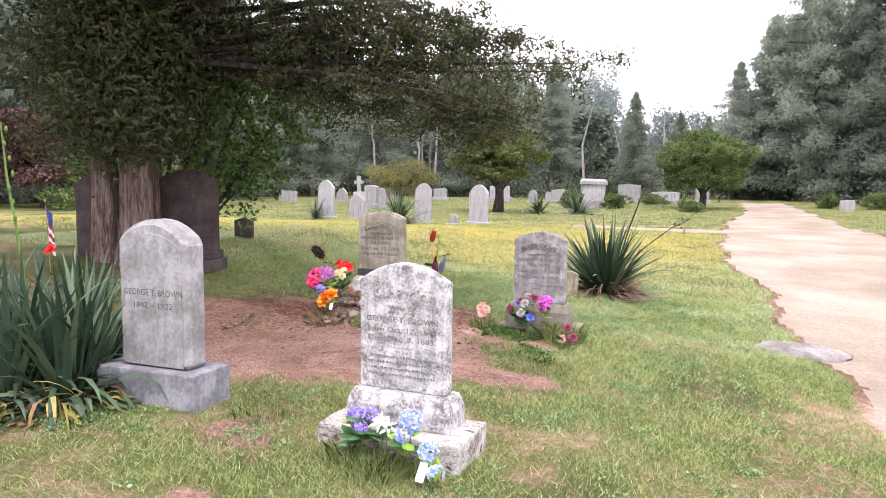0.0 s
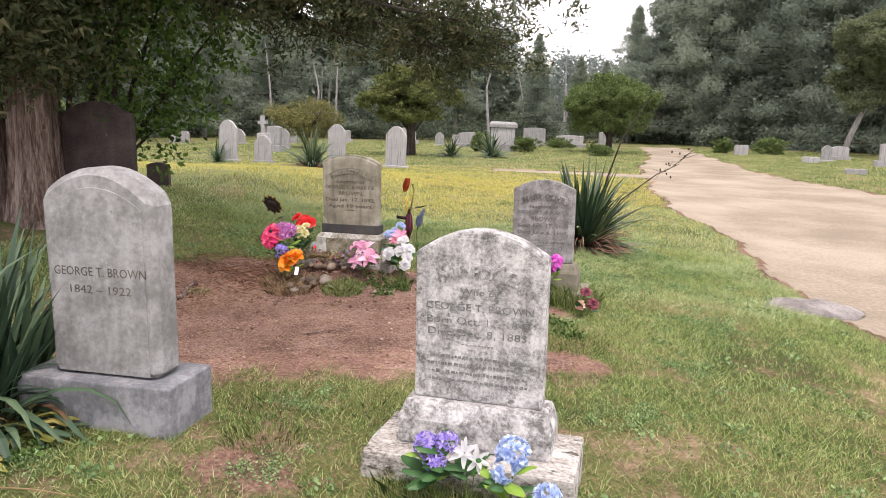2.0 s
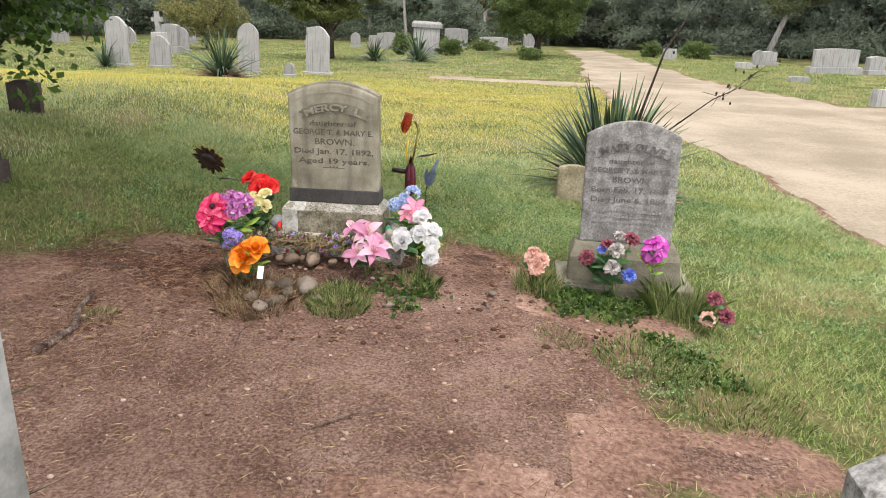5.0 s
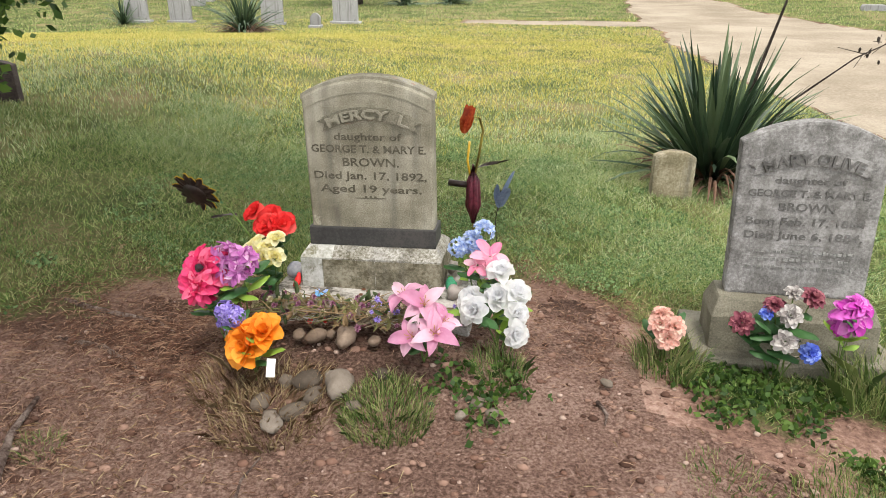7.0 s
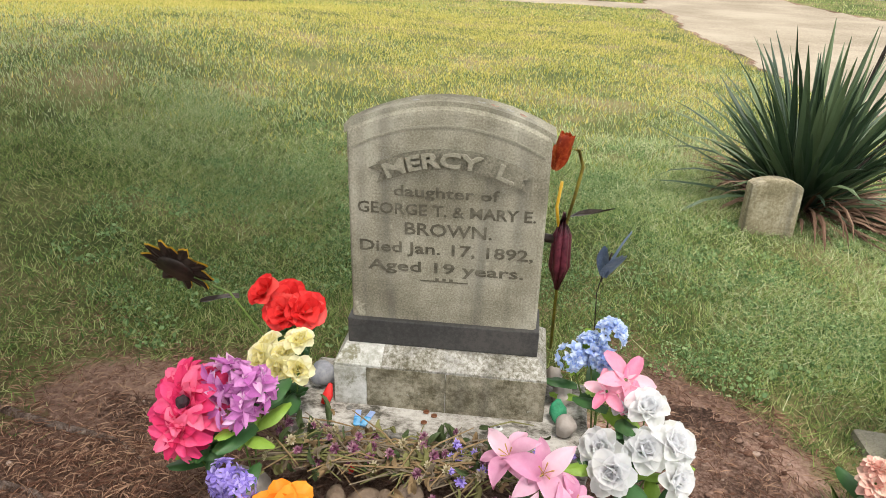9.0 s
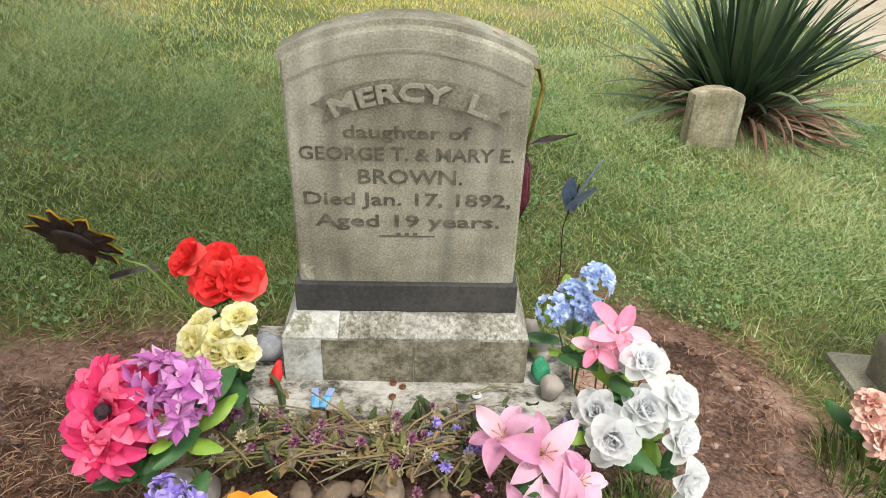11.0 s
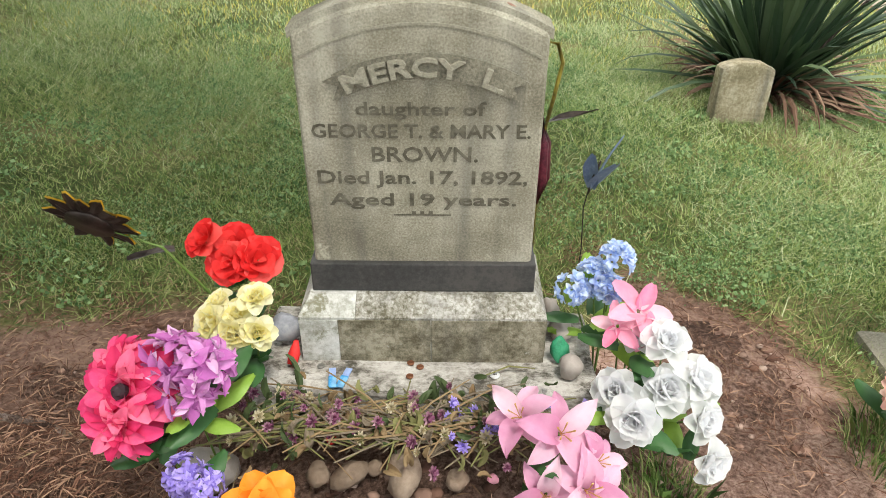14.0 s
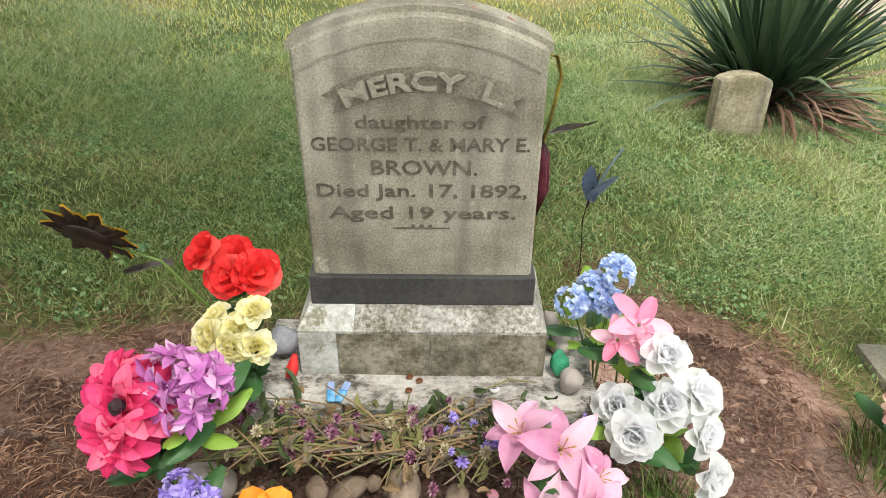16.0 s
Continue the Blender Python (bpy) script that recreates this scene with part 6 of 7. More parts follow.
def sun_stake():
    x, y = -4.02, 7.08
    F = Vector((x, y, H(x, y)))
    t = thing("garden_stake", "dark metal sunflower garden stake bent over the flowers", "garden stake", Matrix.Translation(F))
    C = Vector((-4.315, 6.985, 0.635)) - F
    part("rod", Shape().tube([(0, 0, -0.05), (-0.06, -0.03, 0.3), (-0.15, -0.08, 0.5), tuple(C)], 0.0035, 6).mesh("rod", F_STEM), t)
    m = facing(C, (0.15, 0.72, 0.42))
    for nm, mt, off, R in (("petals", M_DARKMETAL, 0.0, 0.105), ("petals", M_YELLOWMETAL, 0.004, 0.108)):
        s = Shape()
        for k in range(17):
            petal(s, 0.045, R - 0.045, 0.036, 80, 14 * (1 if k % 2 else -0.4), 0.15, 6.283 * k / 17, 3, 2, 0.02)
        part("petal_ring", s.mesh(nm, mt), t, m @ pose(0, 0, off), "ring of pointed sheet-metal petals")
    part("disc", Shape().lathe([(0.001, -0.004), (0.055, -0.002), (0.055, 0.004), (0.001, 0.012)], 18).mesh("disc", M_DARKMETAL, True), t, m)
    s = Shape()
    petal(s, 0.0, 0.11, 0.036, 84, 10, 0.15, 0.0, 6, 2, 0.02)
    part("leaf", s.mesh("leaf", M_DARKMETAL), t, pose(-0.155, -0.01, 0.45, 0, 0, 205), "dark metal leaf")
    s = Shape()
    petal(s, 0.0, 0.07, 0.028, 70, 10, 0.15, 0.0, 6, 2, 0.02)
    part("leaf", s.mesh("leaf", F_LEAF), t, pose(-0.19, -0.06, 0.52, 0, 0, 190))


def poppy_stake():
    x, y = -3.20, 7.80
    F = Vector((x, y, H(x, y)))
    t = thing("garden_stake", "red metal tulip garden stake with drooping wine-red fabric", "garden stake", Matrix.Translation(F))
    part("rod", Shape().tube([(0, 0, -0.05), (0.0, 0, 0.5), (0.03, 0, 0.66), (0.05, 0, 0.78), (0.03, 0, 0.84), (-0.02, 0, 0.85)], 0.007, 7).mesh("rod", M_BRONZE, True), t)
    part("rod", Shape().tube([(-0.01, 0, 0.5), (-0.03, 0, 0.62), (-0.02, 0, 0.72)], 0.006, 6).mesh("rod", M_YELLOWMETAL, True), t, None, "short yellow side rod")
    s = Shape()
    for k in range(5):
        petal(s, 0.012, 0.14, 0.07, 22, -26, 0.45, 6.283 * k / 5, 6, 4, 0.1)
    part("flower", s.mesh("flower", M_REDGLASS, True), t, pose(-0.05, 0, 0.765, 0, 14, 0), "red enamelled tulip head")
    s = Shape()
    for k in range(6):
        a = 6.283 * k / 6
        s.tube([(0.0, 0, 0.60), (0.020 * math.cos(a), 0.020 * math.sin(a), 0.51), (0.026 * math.cos(a), 0.026 * math.sin(a), 0.38), (0.004 * math.cos(a), 0.004 * math.sin(a), 0.28)], [0.006, 0.016, 0.017, 0.006], 7)
    part("folded_fabric", s.mesh("folded_fabric", M_WINE, True), t, None, "wine-red folded fabric petals")
    part("solar_cap", Shape().tube([(-0.13, 0, 0.50), (-0.03, 0, 0.49)], [0.017, 0.017], 12).mesh("solar_cap", M_DARKMETAL, True), t, None, "short black tube")
    s = Shape()
    petal(s, 0.0, 0.19, 0.035, 66, 12, 0.2, 0.0, 6, 2, 0.02)
    part("leaf", s.mesh("leaf", M_DARKMETAL), t, pose(0.0, 0, 0.57), "dark toothed metal leaf")


def butterfly_stake():
    x, y = -3.065, 7.62
    F = Vector((x, y, H(x, y)))
    t = thing("garden_stake", "blue-grey metal butterfly on a thin wire stake", "garden stake", Matrix.Translation(F))
    part("wire", Shape().tube([(0, 0, -0.05), (0.006, 0, 0.2), (-0.004, 0, 0.36), (0.02, 0, 0.52)], 0.002, 5).mesh("wire", M_DARKMETAL), t)
    for a, tall in ((25, 0.21), (65, 0.17), (-35, 0.12)):
        s = Shape()
        petal(s, 0.0, tall, 0.07, 6, 8, 0.1, 0.0, 6, 3, 0.3)
        part("wing", s.mesh("wing", M_BLUEMETAL), t, pose(0.015, 0, 0.43, 0, a * 0.45, -a))
    part("body", Shape().tube([(0.005, 0, 0.41), (0.015, -0.01, 0.47), (0.03, -0.01, 0.53)], [0.004, 0.007, 0.003], 7).mesh("body", M_DARKMETAL, True), t)


sun_stake()
poppy_stake()
butterfly_stake()


def flag():
    F = Vector((-4.80, 3.98, H(-4.80, 3.98)))
    t = thing("small_flag", "small striped flag on a stick among the sword leaves", "flag", Matrix.Translation(F) @ Matrix.Diagonal((0.6, 0.6, 1.02, 1)))
    part("stick", Shape().tube([(0, 0, -0.05), (-0.10, 0, 1.22)], 0.004, 6).mesh("stick", M_STRAW), t)
    fr_, fw, fbl = fmat("flag_red", (0.22, 0.02, 0.025), (0.26, 0.03, 0.035), (0.30, 0.05, 0.05)), F_WHITE, fmat("flag_blue", (0.03, 0.04, 0.16), (0.04, 0.05, 0.2), (0.06, 0.07, 0.25))
    for k in range(9):
        z1, z0 = 1.20 - 0.034 * k, 1.20 - 0.034 * (k + 1)
        s = Shape()
        n = 6
        vs = [(-0.10 * z / 1.22 + (0.012 + 0.024 * i) * (1 - 0.2 * k / 9), 0.012 * math.sin(2.2 * i + k * 0.4), z - 0.012 * i - 0.09 * (1 - k / 9) * (i / n) * 0) for z in (z1, z0) for i in range(n)]
        s.add(vs, [(i, i + 1, n + i + 1, n + i) for i in range(n - 1)])
        part("stripe", s.mesh("stripe", fbl if k < 3 else (fr_ if k % 2 else fw)), t)


flag()
bouquet("small red artificial bloom among the sword leaves", (-4.72, 3.95), [(rr2, (-4.72, 3.9, 0.93), (0, -0.7, 0.6), 0.7)], 2, 0, 51)
s = Shape().tube([(0, 0, 0.3), (-0.06, 0, 0.9), (-0.17, 0, 1.5), (-0.20, 0, 1.85)], [0.011, 0.010, 0.008, 0.005], 7)
single_stalk = part("seed_stalk", s.mesh("seed_stalk", F_STEM), bed, pose(-0.33, 0.0, 0), "tall bare seed stalk")
rb = random.Random(3)
for k in range(9):
    z = 1.0 + 0.1 * k
    part("pod", Shape().rock((-0.38 - 0.09 * (z - 0.9) * 1.6 + rb.uniform(-0.03, 0.03), rb.uniform(-0.02, 0.02), z), (0.012, 0.012, 0.024), k, 7).mesh("pod", F_STEM, True), bed)

# ---- small offerings on the slab and stones round the grave ----
M_PEBBLE = mat("river_pebble", ((0.20, 0.17, 0.15), (0.31, 0.275, 0.25), (0.46, 0.42, 0.38)), 6, 60, 0.75, 0.4, 0.003, 0.3, obrand=0.5)
ST = 0.215
SLOPE = lambda x, y: max(H(x, y), 0.0)


def pebble(x, y, z, sx, sy, sz, seed, label="rounded stone laid at the grave", material=M_PEBBLE, rot=0):
    return single("stone", Shape().rock((0, 0, 0), (sx, sy, sz), seed, 12).mesh("stone", material, True), label, "stone", pose(x, y, z, 0, 0, rot))


pebble(-3.935, 7.10, ST + 0.035, 0.045, 0.04, 0.04, 1, "smooth blue-grey stone on the slab", mat("blue_grey_pebble", ((0.20, 0.21, 0.24), (0.28, 0.29, 0.33), (0.36, 0.37, 0.40)), 6, 60, 0.6, 0.2, 0.002))
pebble(-3.195, 6.96, ST + 0.03, 0.033, 0.033, 0.033, 2, "round speckled stone on the slab")
pebble(-3.20, 7.12, ST + 0.02, 0.03, 0.05, 0.03, 3, "grey stone leaning on the base")
pebble(-3.225, 7.17, ST + 0.05, 0.025, 0.04, 0.03, 4, "grey stone leaning on the base")
pebble(-4.07, 6.75, SLOPE(-4.07, 6.75) + 0.05, 0.075, 0.05, 0.06, 5, "pale mottled fieldstone under the flowers")
M_TANROCK = mat("tan_fieldstone", ((0.12, 0.085, 0.06), (0.21, 0.155, 0.115), (0.34, 0.27, 0.21)), 14, 70, 0.9, 0.8, 0.006, 0.2, obrand=0.3)
M_BROWNROCK = mat("brown_fieldstone", ((0.07, 0.055, 0.042), (0.13, 0.105, 0.082), (0.24, 0.205, 0.17)), 9, 60, 0.9, 0.8, 0.006, 0.2, obrand=0.45)
for i, (x, y, sx, sy, sz) in enumerate(((-3.575, 6.48, 0.055, 0.075, 0.05), (-3.70, 6.50, 0.06, 0.045, 0.035), (-3.66, 6.43, 0.05, 0.035, 0.03), (-3.79, 6.50, 0.035, 0.03, 0.025), (-3.62, 6.53, 0.022, 0.02, 0.02), (-3.50, 6.40, 0.03, 0.025, 0.02),
                                        (-3.72, 6.36, 0.06, 0.035, 0.03), (-3.86, 6.40, 0.05, 0.04, 0.03), (-3.78, 6.30, 0.07, 0.04, 0.025), (-3.05, 6.50, 0.04, 0.03, 0.02), (-2.99, 6.45, 0.03, 0.025, 0.018), (-3.10, 6.42, 0.03, 0.02, 0.02),
                                        (-3.42, 6.55, 0.03, 0.035, 0.025), (-2.56, 6.71, 0.03, 0.02, 0.015), (-2.995, 6.40, 0.018, 0.02, 0.015))):
    pebble(x, y, SLOPE(x, y) + sz * 0.3, sx, sy, sz, 20 + i, "brown fieldstone bedded before the slab", M_BROWNROCK, 37 * i)
for i, (x, y, sx, sy, sz) in enumerate(((-3.60, 6.70, 0.04, 0.065, 0.04), (-3.725, 6.70, 0.05, 0.03, 0.028), (-3.672, 6.72, 0.018, 0.02, 0.018), (-3.80, 6.70, 0.035, 0.026, 0.022), (-3.48, 6.69, 0.025, 0.03, 0.02))):
    pebble(x, y, 0.135 + sz * 0.4, sx, sy, sz, 60 + i, "rounded tan stone lying under the dried stems", M_TANROCK, 41 * i)
M_GREEN = mat("green_painted_stone", ((0.02, 0.16, 0.08), (0.03, 0.24, 0.12), (0.06, 0.30, 0.16)), 9, 60, 0.5, 0.1, 0.001)
gst = single("painted_stone", Shape().rock((0, 0, 0), (0.026, 0.012, 0.036), 9, 12).mesh("painted_stone", M_GREEN, True), "green painted stone leaning against the base", "painted stone", pose(-3.215, 7.02, ST + 0.035, -25, 0, 10))
M_BLUEPLASTIC = mat("blue_plastic", ((0.03, 0.20, 0.50), (0.05, 0.30, 0.62), (0.20, 0.45, 0.72)), 12, 60, 0.4, 0.1, 0.001, 0.5)
for dx, rz in ((0, 8), (0.032, -14)):
    t = thing("lip_balm_strip", "small blue plastic strip lying on the slab", "plastic strip", pose(-3.795 + dx, 6.945, ST + 0.002, 0, 0, rz))
    part("body", Shape().box(-0.010, 0.010, -0.042, 0.0, 0, 0.005).mesh("body", M_BLUEPLASTIC, bevel=0.002), t)
    part("tip", Shape().box(-0.009, 0.009, 0.001, 0.030, 0, 0.004).mesh("tip", F_BLUE, bevel=0.002), t, None, "paler blue tip")
M_COPPER = mat("old_copper", ((0.16, 0.06, 0.035), (0.26, 0.11, 0.06), (0.36, 0.17, 0.10)), 12, 90, 0.5, 0.2, 0.001, 0.5, metal=0.7)
M_SILVER = mat("tarnished_coin", ((0.16, 0.155, 0.14), (0.24, 0.235, 0.22), (0.34, 0.33, 0.31)), 12, 90, 0.5, 0.2, 0.001, 0.5, metal=0.7)
for x, y, mt, lb in ((-3.575, 6.985, M_COPPER, "copper coin lying on the slab"), (-3.60, 6.95, M_COPPER, "copper coin lying on the slab"), (-3.83, 6.985, M_SILVER, "dull silver coin lying on the slab"), (-3.60, 7.0, M_COPPER, "copper coin lying on the slab")):
    single("coin", Shape().lathe([(0.0001, 0), (0.0095, 0), (0.0095, 0.0016), (0.0001, 0.0016)], 16).mesh("coin", mt), lb, "coin", pose(x, y, ST + 0.001))
for x, mt, lb in ((-0.09, M_SILVER, "dull silver coin lying on top of the headstone"), (0.08, M_SILVER, "dull silver coin lying on top of the headstone"), (0.115, M_COPPER, "copper coin lying on top of the headstone"), (0.155, M_SILVER, "dull silver coin lying on top of the headstone"), (0.19, M_COPPER, "copper coin lying on top of the headstone")):
    u = x / 0.279
    single("coin", Shape().lathe([(0.0001, 0), (0.0105, 0), (0.0105, 0.0018), (0.0001, 0.0018)], 16).mesh("coin", mt), lb, "coin", pose(-3.568 + x, 7.13, 0.44 + 0.682 - 0.075 * u * u - 0.001, 0, math.degrees(math.atan(2 * 0.075 * u / 0.279)), 0))
bd = thing("button_badge", "white button badge with a black mark", "badge", pose(-3.385, 6.955, ST + 0.002))
part("disc", Shape().lathe([(0.0001, 0), (0.013, 0), (0.013, 0.003), (0.0001, 0.005)], 18).mesh("disc", F_WHITE), bd)
part("mark", Shape().box(-0.005, 0.005, -0.003, -0.001, 0.005, 0.0056).box(-0.005, 0.005, 0.002, 0.004, 0.005, 0.0056).mesh("mark", M_DARKMETAL), bd)
single("candy", Shape().tube([(0, 0, 0), (0.005, 0.02, 0.02), (0.012, 0.03, 0.055)], [0.012, 0.016, 0.006], 10).mesh("candy", F_RED, True), "red wrapped sweet standing on the slab", "sweet", pose(-3.905, 6.985, ST + 0.005))
for x, y, z, mt, lb in ((-3.555, 6.80, 0.155, F_PINK, "pink berry-like bead"), (-3.40, 6.68, 0.16, F_PINK, "dried pink clover head"), (-3.78, 6.79, 0.16, F_RED, "small red trinket"), (-3.72, 6.80, 0.16, F_RED, "small red trinket")):
    single("trinket", Shape().rock((0, 0, 0), (0.014, 0.011, 0.012), int(x * -100), 8).mesh("trinket", mt, True), lb + " among dried stems", "trinket", pose(x, y, z))
# a small bracelet of silvery charms
s = Shape()
for k in range(22):
    a = k * 1.9
    s.tube([(0.03 * math.cos(a), 0.012 * math.sin(a * 1.3), 0.05 + 0.03 * math.sin(a * 0.7)), (0.03 * math.cos(a + 1.2), 0.012 * math.sin(a), 0.05 + 0.03 * math.sin(a * 0.9 + 1))], 0.0012, 4)
single("wire_ornament", s.mesh("wire_ornament", M_SILVER), "tangled silvery wire ornament before the slab", "ornament", pose(-3.635, 6.83, 0.13))


# ---- dried stems heaped before the slab ----
def dried_heap():
    rb = random.Random(61)
    t = thing("dried_bouquet", "heap of dried flower stems and withered leaves on the stones", "dried flowers", pose(-3.62, 6.64, 0.15))
    kinds = (M_STRAW, mat("grey_dead_stems", ((0.07, 0.05, 0.035), (0.15, 0.115, 0.08), (0.27, 0.23, 0.17)), 9, 60, 0.85, 0, 0, 0.2, island=0.6), mat("withered_green_stems", ((0.07, 0.075, 0.025), (0.14, 0.14, 0.05), (0.25, 0.235, 0.11)), 9, 60, 0.8, 0, 0, 0.2, island=0.6))
    for k in range(240):
        x, y = rb.uniform(-0.36, 0.34), 0.10 + abs(rb.gauss(0, 0.055))
        L, a = rb.uniform(0.08, 0.30), rb.gauss(0, 0.55)
        z = 0.045 + rb.uniform(0, 0.045)
        d = Vector((math.cos(a), math.sin(a), rb.gauss(0, 0.08)))
        p = Vector((x, y, z))
        part("stem", Shape().tube([p - d * L / 2, p + Vector((0, rb.gauss(0, 0.01), rb.uniform(0, 0.02))), p + d * L / 2], [0.0018, 0.0026, 0.0014], 5, False).mesh("stem", kinds[k % 3]), t)
    lf = []
    for mt in kinds:
        s = Shape()
        petal(s, 0, 0.055, 0.026, 60, 60, 0.5, 0, 4, 3, 0.05)
        lf.append(s.mesh("withered_leaf", mt))
    for k in range(130):
        part("withered_leaf", lf[k % 3], t, Matrix.Translation((rb.uniform(-0.38, 0.36), rb.gauss(0.14, 0.06), 0.05 + rb.uniform(0, 0.05))) @ pose(0, 0, 0, rb.uniform(0, 360), rb.uniform(0, 360), rb.uniform(0, 360)) @ Matrix.Scale(rb.uniform(0.45, 0.95), 4))
    green = Shape()
    petal(green, 0, 0.06, 0.022, 60, 50, 0.3, 0, 4, 3, 0.05)
    green = green.mesh("wilted_leaf", fmat("wilted_green_leaf", (0.03, 0.05, 0.02), (0.06, 0.09, 0.035), (0.12, 0.15, 0.06)))
    for k in range(70):
        part("wilted_leaf", green, t, Matrix.Translation((rb.choice((-1, 1)) * rb.uniform(0.02, 0.36), rb.gauss(0.15, 0.06), 0.06 + rb.uniform(0, 0.04))) @ pose(0, 0, 0, rb.uniform(0, 360), rb.uniform(0, 360), rb.uniform(0, 360)) @ Matrix.Scale(rb.uniform(0.6, 1.2), 4))
    hd = [bloom("dried_flower", fmat("dried_purple_bloom", (0.14, 0.04, 0.09), (0.24, 0.08, 0.15), (0.42, 0.26, 0.30)), [(8, 0.001, 0.012, 0.006, 20, 20, 0.2), (10, 0.001, 0.014, 0.006, 60, 20, 0.2)], 3),
          bloom("dried_flower", fmat("dried_cream_bloom", (0.30, 0.25, 0.14), (0.42, 0.36, 0.22), (0.52, 0.46, 0.34)), [(8, 0.001, 0.012, 0.006, 20, 20, 0.2), (10, 0.001, 0.014, 0.006, 60, 20, 0.2)], 4),
          bloom("dried_flower", F_LAV, [(8, 0.001, 0.012, 0.006, 20, 20, 0.2), (10, 0.001, 0.014, 0.006, 60, 20, 0.2)], 5)]
    for k in range(90):
        x = rb.choice((rb.gauss(-0.25, 0.09), rb.gauss(0.16, 0.10), rb.uniform(-0.35, 0.35)))
        part("dried_flower", hd[2] if (x > 0.1 and k % 3 == 0) else hd[k % 2], t, facing(Vector((x, rb.gauss(0.15, 0.05), 0.07 + rb.uniform(0, 0.05))), (rb.gauss(0, 0.6), -0.6, 0.7), rb.uniform(0.7, 1.3)))


dried_heap()


# ---- tufts, weeds and litter ----
def tuft(name, label, x, y, rad, n, h, m, seed, lean=0.9):
    rt = np.random.default_rng(seed)
    a, r = rt.uniform(0, 6.283, n), rad * np.sqrt(rt.uniform(0, 1, n))
    px, py = x + r * np.cos(a), y + r * np.sin(a)
    z = height(px, py) - 0.01
    hh = h * rt.uniform(0.5, 1.1, n)
    la, lr = a + rt.normal(0, 0.8, n), hh * lean * rt.uniform(0.1, 1.1, n)
    w = 0.0013 * rt.uniform(0.7, 1.5, n)
    b = rt.uniform(0, 6.283, n)
    p0 = np.stack([px - np.cos(b) * w, py - np.sin(b) * w, z], 1)
    p1 = np.stack([px + np.cos(b) * w, py + np.sin(b) * w, z], 1)
    q = np.stack([np.cos(la) * lr, np.sin(la) * lr, hh], 1)
    m0 = p0 + q * np.array([0.35, 0.35, 0.65])
    m1 = p1 + q * np.array([0.35, 0.35, 0.65])
    t = (p0 + p1) / 2 + q
    v = np.stack([p0, p1, m1, t, m0], 1).reshape(-1, 3)
    return single(name, np_mesh(name, v, np.arange(5 * n).reshape(n, 5), m), label, "grass tuft", kind="stuff")


tuft("grass_tuft", "tuft of fine green grass growing before the mound", -3.37, 6.38, 0.17, 1500, 0.062, M_TUFT, 1)
tuft("grass_tuft", "tuft of green grass under the white roses", -2.98, 6.72, 0.11, 300, 0.09, M_TUFT, 2)
tuft("grass_tuft", "dry grass hanging over the mound's edge", -3.80, 6.36, 0.22, 1100, 0.07, M_STRAW, 3, 1.6)
tuft("grass_tuft", "dry grass hanging over the mound's edge", -4.02, 6.52, 0.16, 400, 0.09, M_STRAW, 4, 1.5)
tuft("grass_tuft", "tall green grass beside the leaning stone", -1.45, 6.90, 0.20, 1000, 0.19, M_TUFT, 5)
tuft("grass_tuft", "green grass under the peach flowers", -2.30, 6.92, 0.14, 400, 0.14, M_TUFT, 6)
tuft("grass_tuft", "rough grass at the foot of the marble slab", -1.70, 3.38, 0.22, 900, 0.10, M_TUFT, 7)
tuft("grass_tuft", "rough grass at the foot of the marble slab", -1.95, 3.42, 0.16, 500, 0.08, M_TUFT, 8)
tuft("grass_tuft", "green grass beside the grey marble base", -2.85, 4.10, 0.22, 700, 0.05, M_TUFT, 9)
tuft("grass_tuft", "small green tuft on the bare soil", -4.55, 6.08, 0.09, 160, 0.045, M_TUFT, 10)
tuft("grass_tuft", "green grass at the edge of the bare soil", -2.35, 4.25, 0.22, 600, 0.05, M_TUFT, 12)
tuft("grass_tuft", "rough green grass beside the worn soil", -1.78, 6.12, 0.26, 1300, 0.06, M_TUFT, 14)
tuft("grass_tuft", "rough green grass beside the worn soil", -1.45, 5.80, 0.30, 1300, 0.055, M_TUFT, 15)
tuft("grass_tuft", "green grass beside the grey marble base", -2.75, 3.75, 0.20, 700, 0.06, M_TUFT, 16)
tuft("grass_tuft", "small green tuft on the bare soil", -2.20, 6.25, 0.14, 220, 0.045, M_TUFT, 13)


def weeds(name, label, rw, spots, leaf, material, per=40):
    cs, sp = [], []
    for x, y, r in spots:
        k = max(3, int(90 * r))
        px, py = x + rw.normal(0, r * 0.5, k), y + rw.normal(0, r * 0.5, k)
        cs += [(a, b, float(c) + 0.02) for a, b, c in zip(px, py, height(px, py))]
        sp += [(0.07, 0.07, 0.02)] * k
    v, f = leaf_cloud(rw, np.array(cs), leaf, per, np.array(sp), 0.7)
    return single(name, np_mesh(name, v, f, material), label, "weeds", kind="stuff")


